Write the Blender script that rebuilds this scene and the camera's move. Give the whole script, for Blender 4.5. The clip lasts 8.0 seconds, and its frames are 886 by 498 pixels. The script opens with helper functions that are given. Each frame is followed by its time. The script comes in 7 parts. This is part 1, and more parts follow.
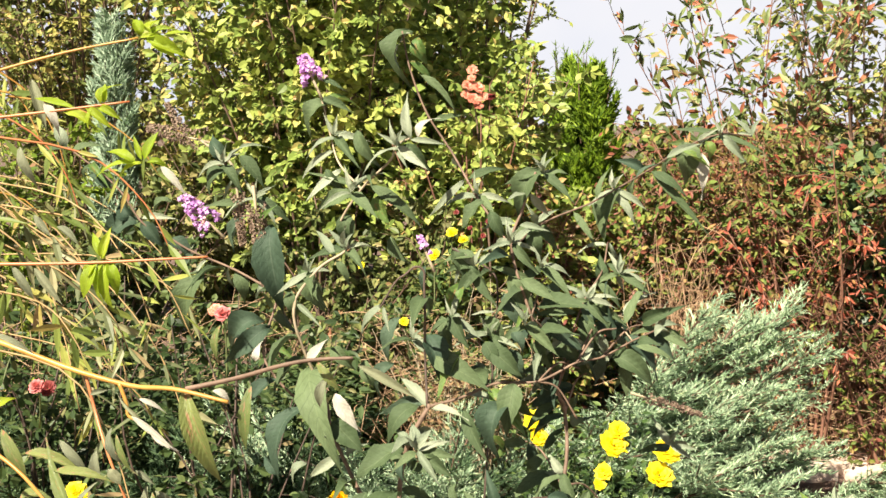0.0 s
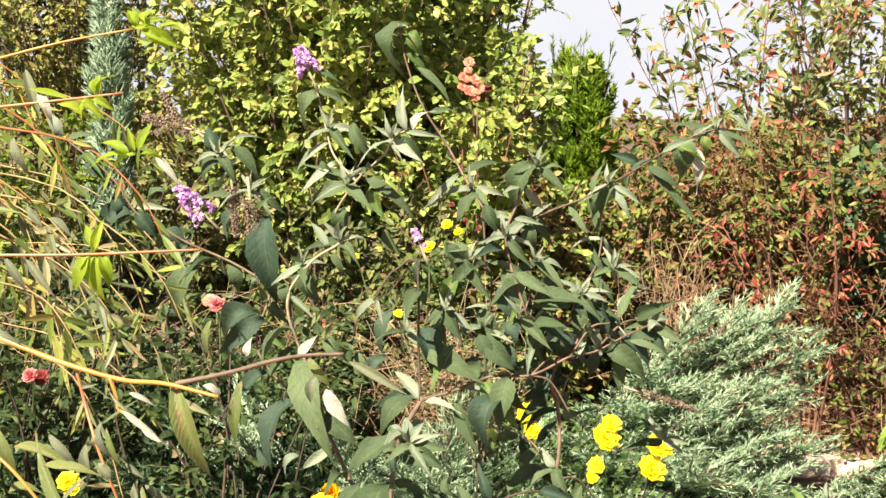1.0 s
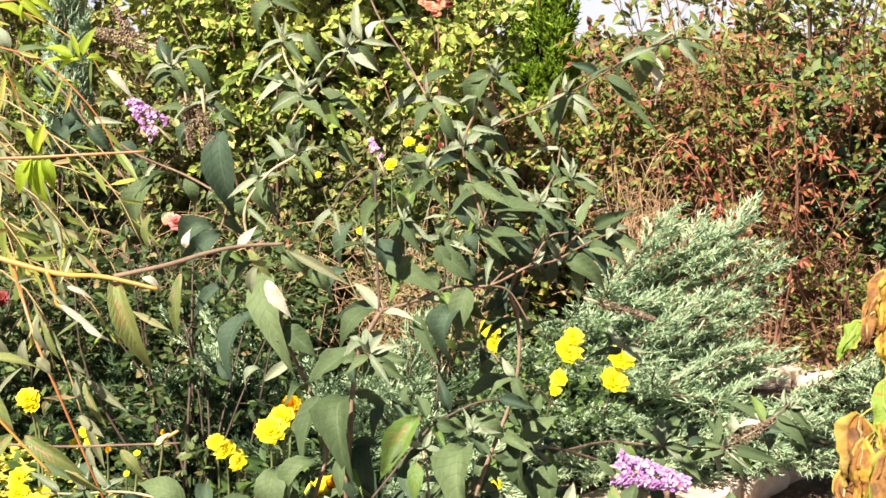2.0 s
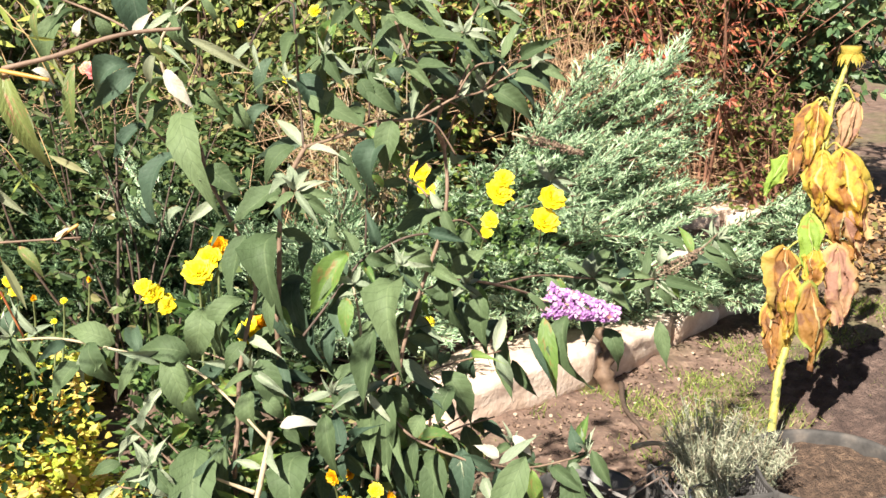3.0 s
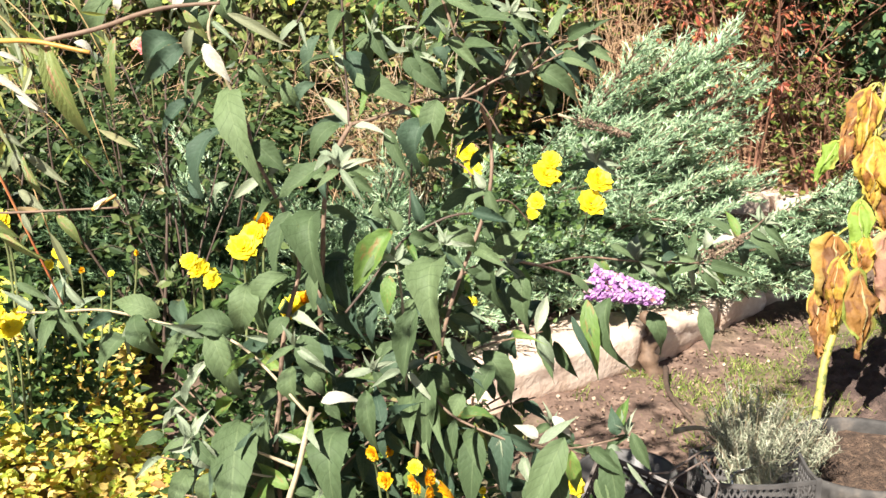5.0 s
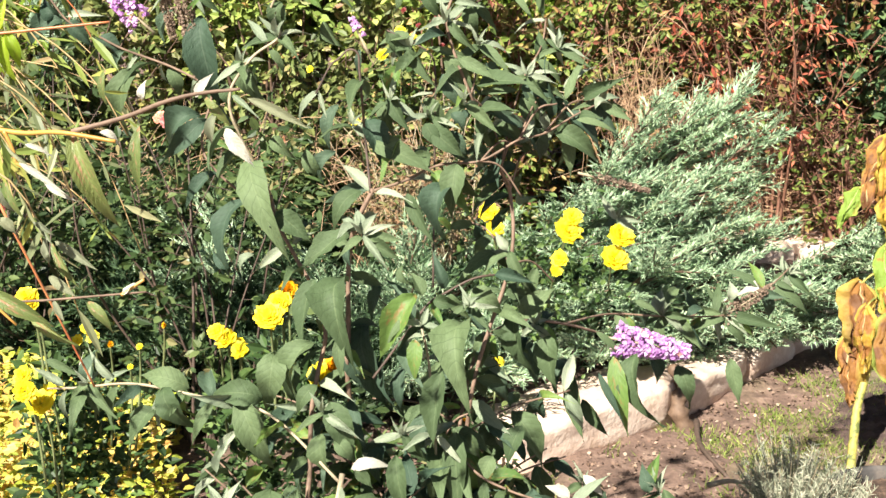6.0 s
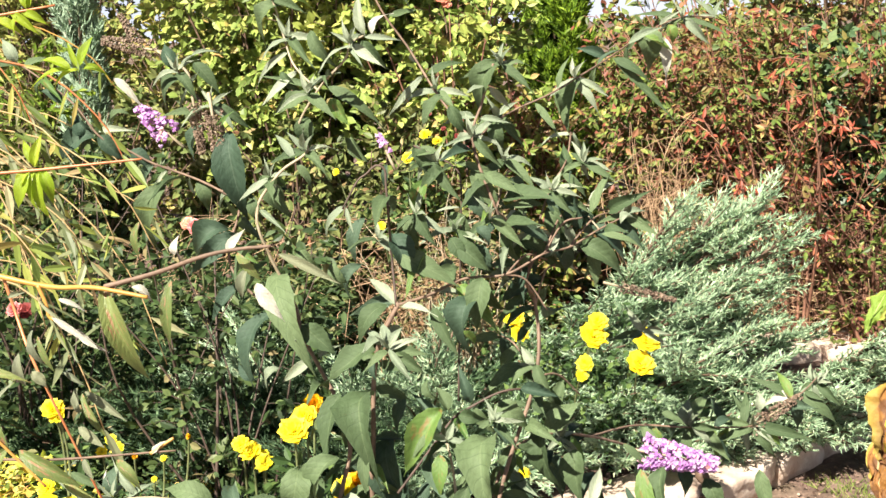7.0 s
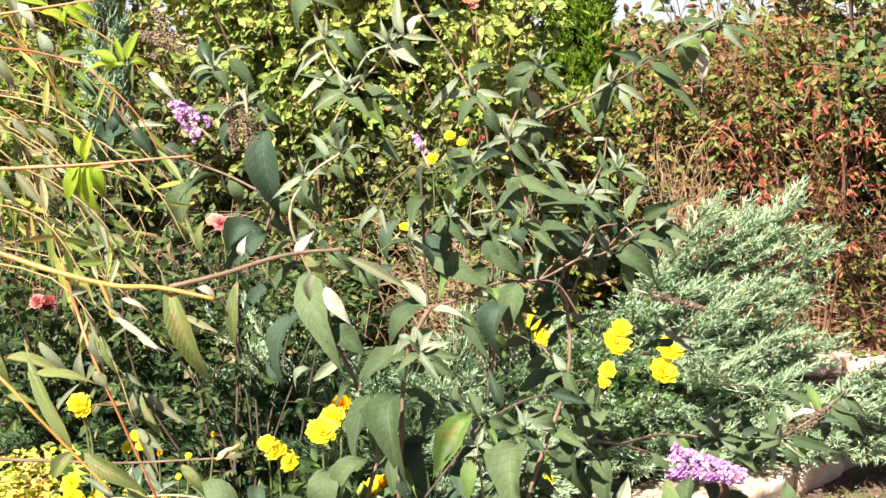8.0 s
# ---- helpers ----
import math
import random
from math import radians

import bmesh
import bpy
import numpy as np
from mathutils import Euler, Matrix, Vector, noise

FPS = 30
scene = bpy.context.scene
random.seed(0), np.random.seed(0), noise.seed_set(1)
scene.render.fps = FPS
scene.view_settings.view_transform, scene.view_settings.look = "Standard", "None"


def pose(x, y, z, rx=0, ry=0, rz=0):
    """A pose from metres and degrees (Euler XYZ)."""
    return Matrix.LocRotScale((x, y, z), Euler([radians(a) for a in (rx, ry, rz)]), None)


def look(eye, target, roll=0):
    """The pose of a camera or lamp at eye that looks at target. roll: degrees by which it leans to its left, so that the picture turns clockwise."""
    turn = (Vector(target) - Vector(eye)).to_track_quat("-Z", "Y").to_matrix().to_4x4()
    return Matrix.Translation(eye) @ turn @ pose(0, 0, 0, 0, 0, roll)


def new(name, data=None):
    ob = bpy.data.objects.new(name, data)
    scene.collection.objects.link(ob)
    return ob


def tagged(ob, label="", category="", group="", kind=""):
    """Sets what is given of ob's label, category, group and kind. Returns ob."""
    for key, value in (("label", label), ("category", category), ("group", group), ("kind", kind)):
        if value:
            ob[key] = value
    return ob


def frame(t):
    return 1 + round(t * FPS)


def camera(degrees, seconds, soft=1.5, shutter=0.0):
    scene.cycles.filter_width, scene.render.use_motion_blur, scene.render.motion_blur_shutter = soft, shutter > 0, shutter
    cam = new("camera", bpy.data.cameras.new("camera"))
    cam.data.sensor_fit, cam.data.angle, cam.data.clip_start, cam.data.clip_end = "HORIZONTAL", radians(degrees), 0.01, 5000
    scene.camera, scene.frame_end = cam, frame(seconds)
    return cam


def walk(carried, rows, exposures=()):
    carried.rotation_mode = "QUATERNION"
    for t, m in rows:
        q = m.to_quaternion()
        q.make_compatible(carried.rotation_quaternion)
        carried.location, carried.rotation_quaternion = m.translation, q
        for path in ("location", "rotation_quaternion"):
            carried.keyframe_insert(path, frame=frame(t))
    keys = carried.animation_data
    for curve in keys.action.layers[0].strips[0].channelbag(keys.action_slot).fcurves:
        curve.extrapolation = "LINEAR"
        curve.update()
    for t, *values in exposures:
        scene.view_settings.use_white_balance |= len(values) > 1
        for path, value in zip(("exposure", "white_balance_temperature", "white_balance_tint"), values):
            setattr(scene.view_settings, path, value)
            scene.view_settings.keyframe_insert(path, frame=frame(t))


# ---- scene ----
cam = camera(38.0, 8.0, soft=1.5)
PATH = [
    (0, (0.0000, 0.0000, 1.7200), (0.0000, 1.9908, 1.5283), 0.00),
    (0.5, (-0.0010, 0.0003, 1.7230), (-0.0198, 1.9919, 1.5407), 0.44),
    (1, (0.0020, 0.0013, 1.7229), (0.0090, 1.9907, 1.5177), 0.53),
    (1.5, (0.0050, 0.0022, 1.7218), (0.0158, 1.9891, 1.4937), 0.54),
    (2, (0.0160, 0.0064, 1.7033), (0.0752, 1.9790, 1.3788), 0.02),
    (2.2, (0.0220, 0.0071, 1.6892), (0.1289, 1.9665, 1.3030), -0.43),
    (3.3, (0.0280, 0.0239, 1.6554), (0.1855, 1.9356, 1.0890), -0.99),
    (3.5, (0.0260, 0.0235, 1.6514), (0.1648, 1.9328, 1.0722), -0.98),
    (4, (0.0250, 0.0302, 1.6478), (0.1351, 1.9315, 1.0370), -1.27),
    (4.2, (0.0258, 0.0291, 1.6487), (0.1240, 1.9313, 1.0466), -1.21),
    (5.3, (0.0380, 0.0125, 1.6615), (0.1179, 1.9333, 1.1101), -0.56),
    (5.5, (0.0380, 0.0125, 1.6615), (0.1181, 1.9374, 1.1249), -1.35),
    (6, (0.0380, 0.0053, 1.6703), (0.0839, 1.9462, 1.1902), -2.87),
    (6.5, (0.0380, 0.0123, 1.6917), (0.0779, 1.9741, 1.3046), -2.68),
    (7, (0.0370, 0.0105, 1.7039), (0.0537, 1.9817, 1.3663), -2.96),
    (7.5, (0.0230, 0.0180, 1.7092), (0.0307, 1.9930, 1.3936), -1.85),
    (8, (0.0050, 0.0287, 1.7052), (0.0012, 2.0004, 1.3699), -1.68),
]
walk(cam, [(t, look(eye, target, roll)) for t, eye, target, roll in PATH], exposures=((0, 1.34, 7000, 11), (2.2, 1.46, 6950, 10.5), (3.4, 1.54, 6400, 10), (5.5, 1.54, 6400, 10), (8, 1.48, 6600, 10)))

# ---- world and sun ----
SUN_TO = Vector((0.5, 0.85, -1.02)).normalized()
world = bpy.data.worlds.new("sky")
scene.world = world
world.use_nodes = True
wn = world.node_tree
wn.nodes.clear()
sky = wn.nodes.new("ShaderNodeTexSky")
sky.sky_type = "NISHITA"
sky.sun_disc = False
sky.sun_elevation = math.asin(-SUN_TO.z)
sky.sun_rotation = math.atan2(-SUN_TO.x, -SUN_TO.y)
sky.dust_density = 0.8
sky.ozone_density = 1.5
bg = wn.nodes.new("ShaderNodeBackground")
bg.inputs["Strength"].default_value = 0.019
wo = wn.nodes.new("ShaderNodeOutputWorld")
wn.links.new(sky.outputs[0], bg.inputs["Color"])
wn.links.new(bg.outputs[0], wo.inputs["Surface"])
sun = new("sun", bpy.data.lights.new("sun", "SUN"))
sun.data.energy = 5.0
sun.data.angle = radians(0.6)
sun.data.color = (1.0, 0.93, 0.82)
sun.matrix_world = look(-SUN_TO * 30, (0, 0, 0))


# ---- materials ----
def mat(name):
    m = bpy.data.materials.new(name)
    m.use_nodes = True
    t = m.node_tree
    t.nodes.clear()
    return m, t


def node(t, kind, **inputs):
    n = t.nodes.new(kind)
    for k, v in inputs.items():
        n.inputs[k.replace("_", " ")].default_value = v
    return n


def ramp(t, fac, stops, smooth=True):
    r = t.nodes.new("ShaderNodeValToRGB")
    r.color_ramp.interpolation = "LINEAR" if smooth else "CONSTANT"
    while len(r.color_ramp.elements) < len(stops):
        r.color_ramp.elements.new(0.5)
    for e, (p, c) in zip(r.color_ramp.elements, stops):
        e.position, e.color = p, (*c, 1)
    t.links.new(fac, r.inputs[0])
    return r.outputs[0]


def mix(t, fac, a, b, blend="MIX"):
    m = t.nodes.new("ShaderNodeMix")
    m.data_type, m.blend_type = "RGBA", blend
    for sock, v in ((m.inputs["Factor"], fac), (m.inputs[6], a), (m.inputs[7], b)):
        if isinstance(v, bpy.types.NodeSocket):
            t.links.new(v, sock)
        else:
            sock.default_value = v if isinstance(v, (int, float)) else (*v, 1)
    return m.outputs[2]


def noise_tex(t, scale, detail=3, coord="Object", rough=0.6):
    c = t.nodes.new("ShaderNodeTexCoord")
    n = node(t, "ShaderNodeTexNoise", Scale=scale, Detail=detail, Roughness=rough)
    t.links.new(c.outputs[coord], n.inputs["Vector"])
    return n.outputs["Fac"]


def finish(t, colour, rough=0.6, bump=None, strength=0.3, dist=0.01, through_light=0.0, metal=0.0, spec=0.5):
    b = node(t, "ShaderNodeBsdfPrincipled", Roughness=rough, Metallic=metal)
    b.inputs["Specular IOR Level"].default_value = spec
    if isinstance(colour, bpy.types.NodeSocket):
        t.links.new(colour, b.inputs["Base Color"])
    else:
        b.inputs["Base Color"].default_value = (*colour, 1)
    if bump is not None:
        bn = node(t, "ShaderNodeBump", Strength=strength, Distance=dist)
        t.links.new(bump, bn.inputs["Height"])
        t.links.new(bn.outputs[0], b.inputs["Normal"])
    o = t.nodes.new("ShaderNodeOutputMaterial")
    if through_light > 0:
        tr = t.nodes.new("ShaderNodeBsdfTranslucent")
        if isinstance(colour, bpy.types.NodeSocket):
            t.links.new(colour, tr.inputs["Color"])
        else:
            tr.inputs["Color"].default_value = (*colour, 1)
        ms = node(t, "ShaderNodeMixShader", Fac=through_light)
        t.links.new(b.outputs[0], ms.inputs[1])
        t.links.new(tr.outputs[0], ms.inputs[2])
        t.links.new(ms.outputs[0], o.inputs["Surface"])
    else:
        t.links.new(b.outputs[0], o.inputs["Surface"])


def mass_leaf(name, stops, rough=0.45, through_light=0.2, patch=None, patch_scale=2.0, spec=0.22):
    """Foliage in one mesh: every leaf takes its own tint, with broader patches of another."""
    m, t = mat(name)
    g = t.nodes.new("ShaderNodeNewGeometry")
    col = ramp(t, g.outputs["Random Per Island"], stops)
    if patch:
        f = noise_tex(t, patch_scale, 2)
        f = ramp(t, f, ((0.53, (0, 0, 0)), (0.64, (1, 1, 1))))
        col = mix(t, f, col, mix(t, 0.6, col, patch))
    fine = noise_tex(t, 90.0, 2)
    col = mix(t, 0.25, col, ramp(t, fine, ((0.3, (0.25, 0.25, 0.25)), (0.7, (1, 1, 1)))), "MULTIPLY")
    finish(t, col, rough, through_light=through_light, spec=spec)
    return m


def blade_leaf(name, low, high, vein, rough=0.5, through_light=0.13, spots=None, vein_count=9.0, spec=0.5):
    """One large leaf: midrib and slanting side veins in relief, own tint, mottling."""
    m, t = mat(name)
    oi = t.nodes.new("ShaderNodeObjectInfo")
    col = ramp(t, oi.outputs["Random"], ((0.0, low), (0.6, tuple(0.5 * (a + b) for a, b in zip(low, high))), (1.0, high)))
    mott = noise_tex(t, 7.0, 4)
    col = mix(t, 0.55, col, ramp(t, mott, ((0.3, (0.55, 0.55, 0.5)), (0.7, (1.0, 1.0, 1.0)))), "MULTIPLY")
    uv = t.nodes.new("ShaderNodeUVMap")
    sep = t.nodes.new("ShaderNodeSeparateXYZ")
    t.links.new(uv.outputs[0], sep.inputs[0])

    def maths(op, a, b):
        n = t.nodes.new("ShaderNodeMath")
        n.operation = op
        for s, v in zip(n.inputs, (a, b)):
            if isinstance(v, bpy.types.NodeSocket):
                t.links.new(v, s)
            else:
                s.default_value = v
        return n.outputs[0]

    off = maths("ABSOLUTE", maths("SUBTRACT", sep.outputs[0], 0.5), 0.0)
    rib = maths("LESS_THAN", off, 0.022)
    saw = maths("FRACT", maths("MULTIPLY", maths("SUBTRACT", sep.outputs[1], maths("MULTIPLY", off, 0.35)), vein_count), 0.0)
    side = maths("LESS_THAN", saw, 0.10)
    col = mix(t, maths("MULTIPLY", rib, 0.22), col, vein)
    col = mix(t, maths("MULTIPLY", side, 0.32), col, tuple(0.45 * c for c in low))
    if spots:
        sp = noise_tex(t, 3.2, 5)
        col = mix(t, ramp(t, sp, ((0.56, (0, 0, 0)), (0.64, (1, 1, 1)))), col, spots)
    puff = maths("SUBTRACT", maths("SINE", maths("MULTIPLY", saw, 3.14159), 0.0), maths("MULTIPLY", rib, 1.0))
    crinkle = noise_tex(t, 26.0, 3, "UV")
    finish(t, col, rough, bump=maths("ADD", maths("MULTIPLY", puff, 0.28), maths("MULTIPLY", crinkle, 1.6)), strength=0.36, dist=0.003, through_light=through_light, spec=spec)
    return m


def bark(name, a, b, scale=30.0, rough=0.7, bump=0.5):
    m, t = mat(name)
    f = noise_tex(t, scale, 4)
    big = noise_tex(t, scale * 0.15, 2)
    col = ramp(t, f, ((0.3, a), (0.7, b)))
    col = mix(t, 0.4, col, ramp(t, big, ((0.35, (0.6, 0.55, 0.5)), (0.65, (1, 1, 1)))), "MULTIPLY")
    finish(t, col, rough, bump=f, strength=bump, dist=0.004)
    return m


M_BUD = blade_leaf("buddleja_leaf", (0.072, 0.112, 0.052), (0.148, 0.206, 0.098), (0.21, 0.27, 0.135), 0.58, spec=0.2)
M_BUD_BLUE = blade_leaf("buddleja_leaf_blue", (0.048, 0.085, 0.055), (0.10, 0.152, 0.095), (0.15, 0.2, 0.14), 0.55, 0.12, spec=0.2)
M_BUD_PALE = blade_leaf("buddleja_young_leaf", (0.21, 0.265, 0.17), (0.38, 0.43, 0.30), (0.42, 0.46, 0.34), 0.6, 0.15)
M_BUD_WHITE = blade_leaf("felted_leaf_underside", (0.46, 0.45, 0.37), (0.60, 0.58, 0.48), (0.5, 0.46, 0.36), 0.8, 0.12)
M_BUD_LIME = blade_leaf("buddleja_leaf_lime", (0.128, 0.243, 0.064), (0.218, 0.333, 0.077), (0.282, 0.358, 0.128), 0.45, 0.32, spots=(0.256, 0.192, 0.064))
M_WILLOW = blade_leaf("willow_leaf", (0.179, 0.243, 0.077), (0.307, 0.358, 0.115), (0.435, 0.461, 0.179), 0.4, 0.3, spots=(0.384, 0.218, 0.115), vein_count=14.0)
M_WILLOW_LIME = blade_leaf("willow_shoot_leaf", (0.34, 0.50, 0.03), (0.5, 0.62, 0.05), (0.45, 0.5, 0.1), 0.4, 0.45, vein_count=14.0)
M_WILLOW_GREY = blade_leaf("willow_grey_leaf", (0.22, 0.25, 0.16), (0.32, 0.34, 0.2), (0.4, 0.4, 0.26), 0.55, 0.25, vein_count=14.0)
M_STEM = bark("buddleja_stem", (0.13, 0.085, 0.058), (0.28, 0.19, 0.13), 60)
M_STEM_PALE = bark("buddleja_pale_stem", (0.30, 0.24, 0.15), (0.48, 0.41, 0.28), 60)
M_STEM_DARK = bark("buddleja_dark_stem", (0.05, 0.035, 0.025), (0.12, 0.08, 0.06), 60)
M_GOLD = bark("golden_willow_bark", (0.42, 0.20, 0.04), (0.60, 0.36, 0.09), 40, 0.4, 0.2)
M_RUST = bark("rusty_willow_bark", (0.42, 0.13, 0.05), (0.58, 0.25, 0.1), 40, 0.4, 0.2)
M_WOOD = bark("shrub_wood", (0.09, 0.055, 0.035), (0.2, 0.13, 0.085), 35)
M_REDWOOD = bark("red_shrub_wood", (0.14, 0.062, 0.038), (0.30, 0.15, 0.095), 35)


# ---- mesh tools ----
def thing(name, label, category, at=(0, 0, 0), group="", kind=""):
    ob = new(name)
    ob.empty_display_size = 0.05
    ob.location = at
    return tagged(ob, label, category, group, kind)


def hang(ob, parent):
    ob.parent = parent
    ob.matrix_parent_inverse = parent.matrix_basis.inverted()
    return ob


def mesh(name, verts, faces, material, smooth=True, uvs=None):
    me = bpy.data.meshes.new(name)
    me.from_pydata([tuple(v) for v in np.asarray(verts, float)], [], [tuple(int(i) for i in f) for f in faces])
    if smooth:
        me.polygons.foreach_set("use_smooth", [True] * len(me.polygons))
    if uvs is not None:
        lay = me.uv_layers.new(name="UVMap")
        idx = np.empty(len(me.loops), int)
        me.loops.foreach_get("vertex_index", idx)
        lay.data.foreach_set("uv", np.asarray(uvs, float)[idx].ravel())
    me.materials.append(material)
    return me


def part(name, data, parent, label="", kind=""):
    return hang(tagged(new(name, data), label, kind=kind), parent)


class Heap:
    """Collects many small pieces for one mesh."""

    def __init__(self):
        self.v, self.size, self.corner, self.n = [], [], [], 0

    def add(self, verts, faces):
        self.v.append(np.asarray(verts, float))
        self.size.append(np.array([len(f) for f in faces], int))
        self.corner.append(np.array([i for f in faces for i in f], int) + self.n)
        self.n += len(verts)

    def many(self, verts, faces):
        """The same faces for each of a stack of vertex sets."""
        count, k = verts.shape[:2]
        flat = np.array([i for f in faces for i in f], int)
        self.v.append(verts.reshape(-1, 3))
        self.size.append(np.tile([len(f) for f in faces], count))
        self.corner.append((flat[None] + self.n + np.arange(count)[:, None] * k).ravel())
        self.n += count * k

    def mesh(self, name, material, smooth=True):
        size, corner = np.concatenate(self.size), np.concatenate(self.corner)
        me = bpy.data.meshes.new(name)
        me.vertices.add(self.n)
        me.vertices.foreach_set("co", np.concatenate(self.v).ravel())
        me.loops.add(len(corner))
        me.loops.foreach_set("vertex_index", corner)
        me.polygons.add(len(size))
        me.polygons.foreach_set("loop_start", np.concatenate([[0], np.cumsum(size)[:-1]]))
        me.polygons.foreach_set("use_smooth", np.full(len(size), smooth))
        me.update(calc_edges=True)
        me.materials.append(material)
        return me


def unit(v):
    v = np.asarray(v, float)
    return v / (np.linalg.norm(v, axis=-1, keepdims=True) + 1e-9)


def bend(points, n):
    """A smooth curve through a few points, as n + 1 places."""
    p = np.asarray(points, float)
    if len(p) > 2:
        seg = np.linalg.norm(np.diff(p, axis=0), axis=1)
        fine = [p[0]]
        for i, s in enumerate(seg):
            near_by = min(seg[max(i - 1, 0)], seg[min(i + 1, len(seg) - 1)])
            k = min(8, max(1, int(s / max(near_by, 1e-4) / 1.3)))
            fine += [p[i] + (p[i + 1] - p[i]) * (q + 1) / k for q in range(k)]
        p = np.array(fine)
    if len(p) == 2:
        return p[0] + np.linspace(0, 1, n + 1)[:, None] * (p[1] - p[0])
    out = []
    q = np.vstack([2 * p[0] - p[1], p, 2 * p[-1] - p[-2]])
    for s in np.linspace(0, len(p) - 1 - 1e-6, n + 1):
        i, u = int(s), s - int(s)
        a, b, c, d = q[i : i + 4]
        out.append(0.5 * (2 * b + (c - a) * u + (2 * a - 5 * b + 4 * c - d) * u * u + (3 * b - a - 3 * c + d) * u**3))
    return np.array(out)


def tube(points, r0, r1, sides=6, knots=0.0, cap=True):
    p = np.asarray(points, float)
    k = len(p)
    t = unit(np.gradient(p, axis=0))
    ref = np.array([0.31, 0.2, 0.93]) if abs(t[:, 2]).mean() < 0.8 else np.array([0.9, 0.3, 0.1])
    a = unit(np.cross(t, ref))
    b = np.cross(t, a)
    r = np.linspace(r0, r1, k) * (1 + knots * np.sin(np.arange(k) * 2.1))
    ang = np.arange(sides) * 2 * np.pi / sides
    ring = a[:, None] * np.cos(ang)[None, :, None] + b[:, None] * np.sin(ang)[None, :, None]
    v = (p[:, None] + r[:, None, None] * ring).reshape(-1, 3)
    f = [(i * sides + j, i * sides + (j + 1) % sides, (i + 1) * sides + (j + 1) % sides, (i + 1) * sides + j) for i in range(k - 1) for j in range(sides)]
    if cap:
        f.append(tuple(range(sides))[::-1])
        f.append(tuple((k - 1) * sides + j for j in range(sides)))
    return v, f


def small_leaf(kind="oval"):
    """Six-cornered leaf along +y, one long, one wide, folded on its midrib: vertices and faces."""
    w = {"oval": (0.42, 0.5, 0.26), "lance": (0.40, 0.5, 0.24), "round": (0.5, 0.55, 0.36)}[kind]
    v = [(0, 0, 0), (-w[0], 0.28, 0.10), (-w[1] * 0.9, 0.58, 0.09), (0, 1, -0.10), (w[1] * 0.9, 0.58, 0.09), (w[0], 0.28, 0.10), (0, 0.45, -0.02)]
    f = [(0, 6, 1), (1, 6, 2), (2, 6, 3), (3, 6, 4), (4, 6, 5), (5, 6, 0)]
    return np.array(v, float), f


def scatter(heap, pos, axis, normal, length, width, kind="oval"):
    """Many small leaves at once."""
    tv, tf = small_leaf(kind)
    y = unit(axis)
    x = unit(np.cross(y, normal))
    z = np.cross(x, y)
    n = len(pos)
    length, width = np.broadcast_to(length, n), np.broadcast_to(width, n)
    v = pos[:, None] + tv[None, :, 0, None] * (x * width[:, None])[:, None] + tv[None, :, 1, None] * (y * length[:, None])[:, None] + tv[None, :, 2, None] * (z * width[:, None])[:, None]
    heap.many(v, tf)


def spikes(heap, start, end, radius, sides=3):
    """Many thin tapering needles or shoots at once."""
    n = len(start)
    t = unit(end - start)
    a = unit(np.cross(t, np.array([0.3, 0.2, 0.9])))
    b = np.cross(t, a)
    ang = np.arange(sides) * 2 * np.pi / sides
    r = np.broadcast_to(radius, n)[:, None, None]
    ring = start[:, None] + r * (a[:, None] * np.cos(ang)[None, :, None] + b[:, None] * np.sin(ang)[None, :, None])
    v = np.concatenate([ring, end[:, None]], 1)
    tf = [(j, (j + 1) % sides, sides) for j in range(sides)]
    heap.many(v, tf)


def blade_mesh(name, material, arch=0.12, fold=0.16, shape=0.4, teeth=0.0, twist=0.0, wave=0.0, rows=11, point=1.12):
    """A large leaf along +y, one long and one wide, arched towards -z, folded on the midrib."""
    v, uv, f = [], [], []
    cols = (-1.0, -0.5, 0.0, 0.5, 1.0)
    for i in range(rows + 1):
        s = i / rows
        half = math.sin(0.5 * math.pi * s / shape) ** 0.62 if s < shape else max(0.0, math.cos(0.5 * math.pi * (s - shape) / (1 - shape))) ** point
        half = max(0.5 * half, 0.012)
        half *= 1 + (teeth if i % 2 else -teeth)
        for c in cols:
            x = c * half
            z = fold * abs(c) * half * 2 - arch * 11 * (s - 0.35) ** 2 + 2.4 * wave * math.sin(9 * s + 2 * c) + 3 * wave * abs(c) * math.sin(15 * s + 1.5 * c)
            a = twist * s
            v.append((x * math.cos(a) - z * math.sin(a) * 0.3, s, z + x * math.sin(a)))
            uv.append((0.5 + 0.5 * c * 0.98, s))
    k = len(cols)
    for i in range(rows):
        for j in range(k - 1):
            f.append((i * k + j, i * k + j + 1, (i + 1) * k + j + 1, (i + 1) * k + j))
    return mesh(name, v, f, material, True, uv)


def leaf_set(name, material, seed, shape=0.33, teeth=0.035, count=9, point=1.55):
    r = random.Random(seed)
    return [blade_mesh(name, material, r.uniform(0.04, 0.42), r.uniform(0.1, 0.6), shape * r.uniform(0.85, 1.15), teeth, r.uniform(-0.8, 0.8), r.uniform(0.0, 0.035), 13, point * r.uniform(0.85, 1.15)) for _ in range(count)]


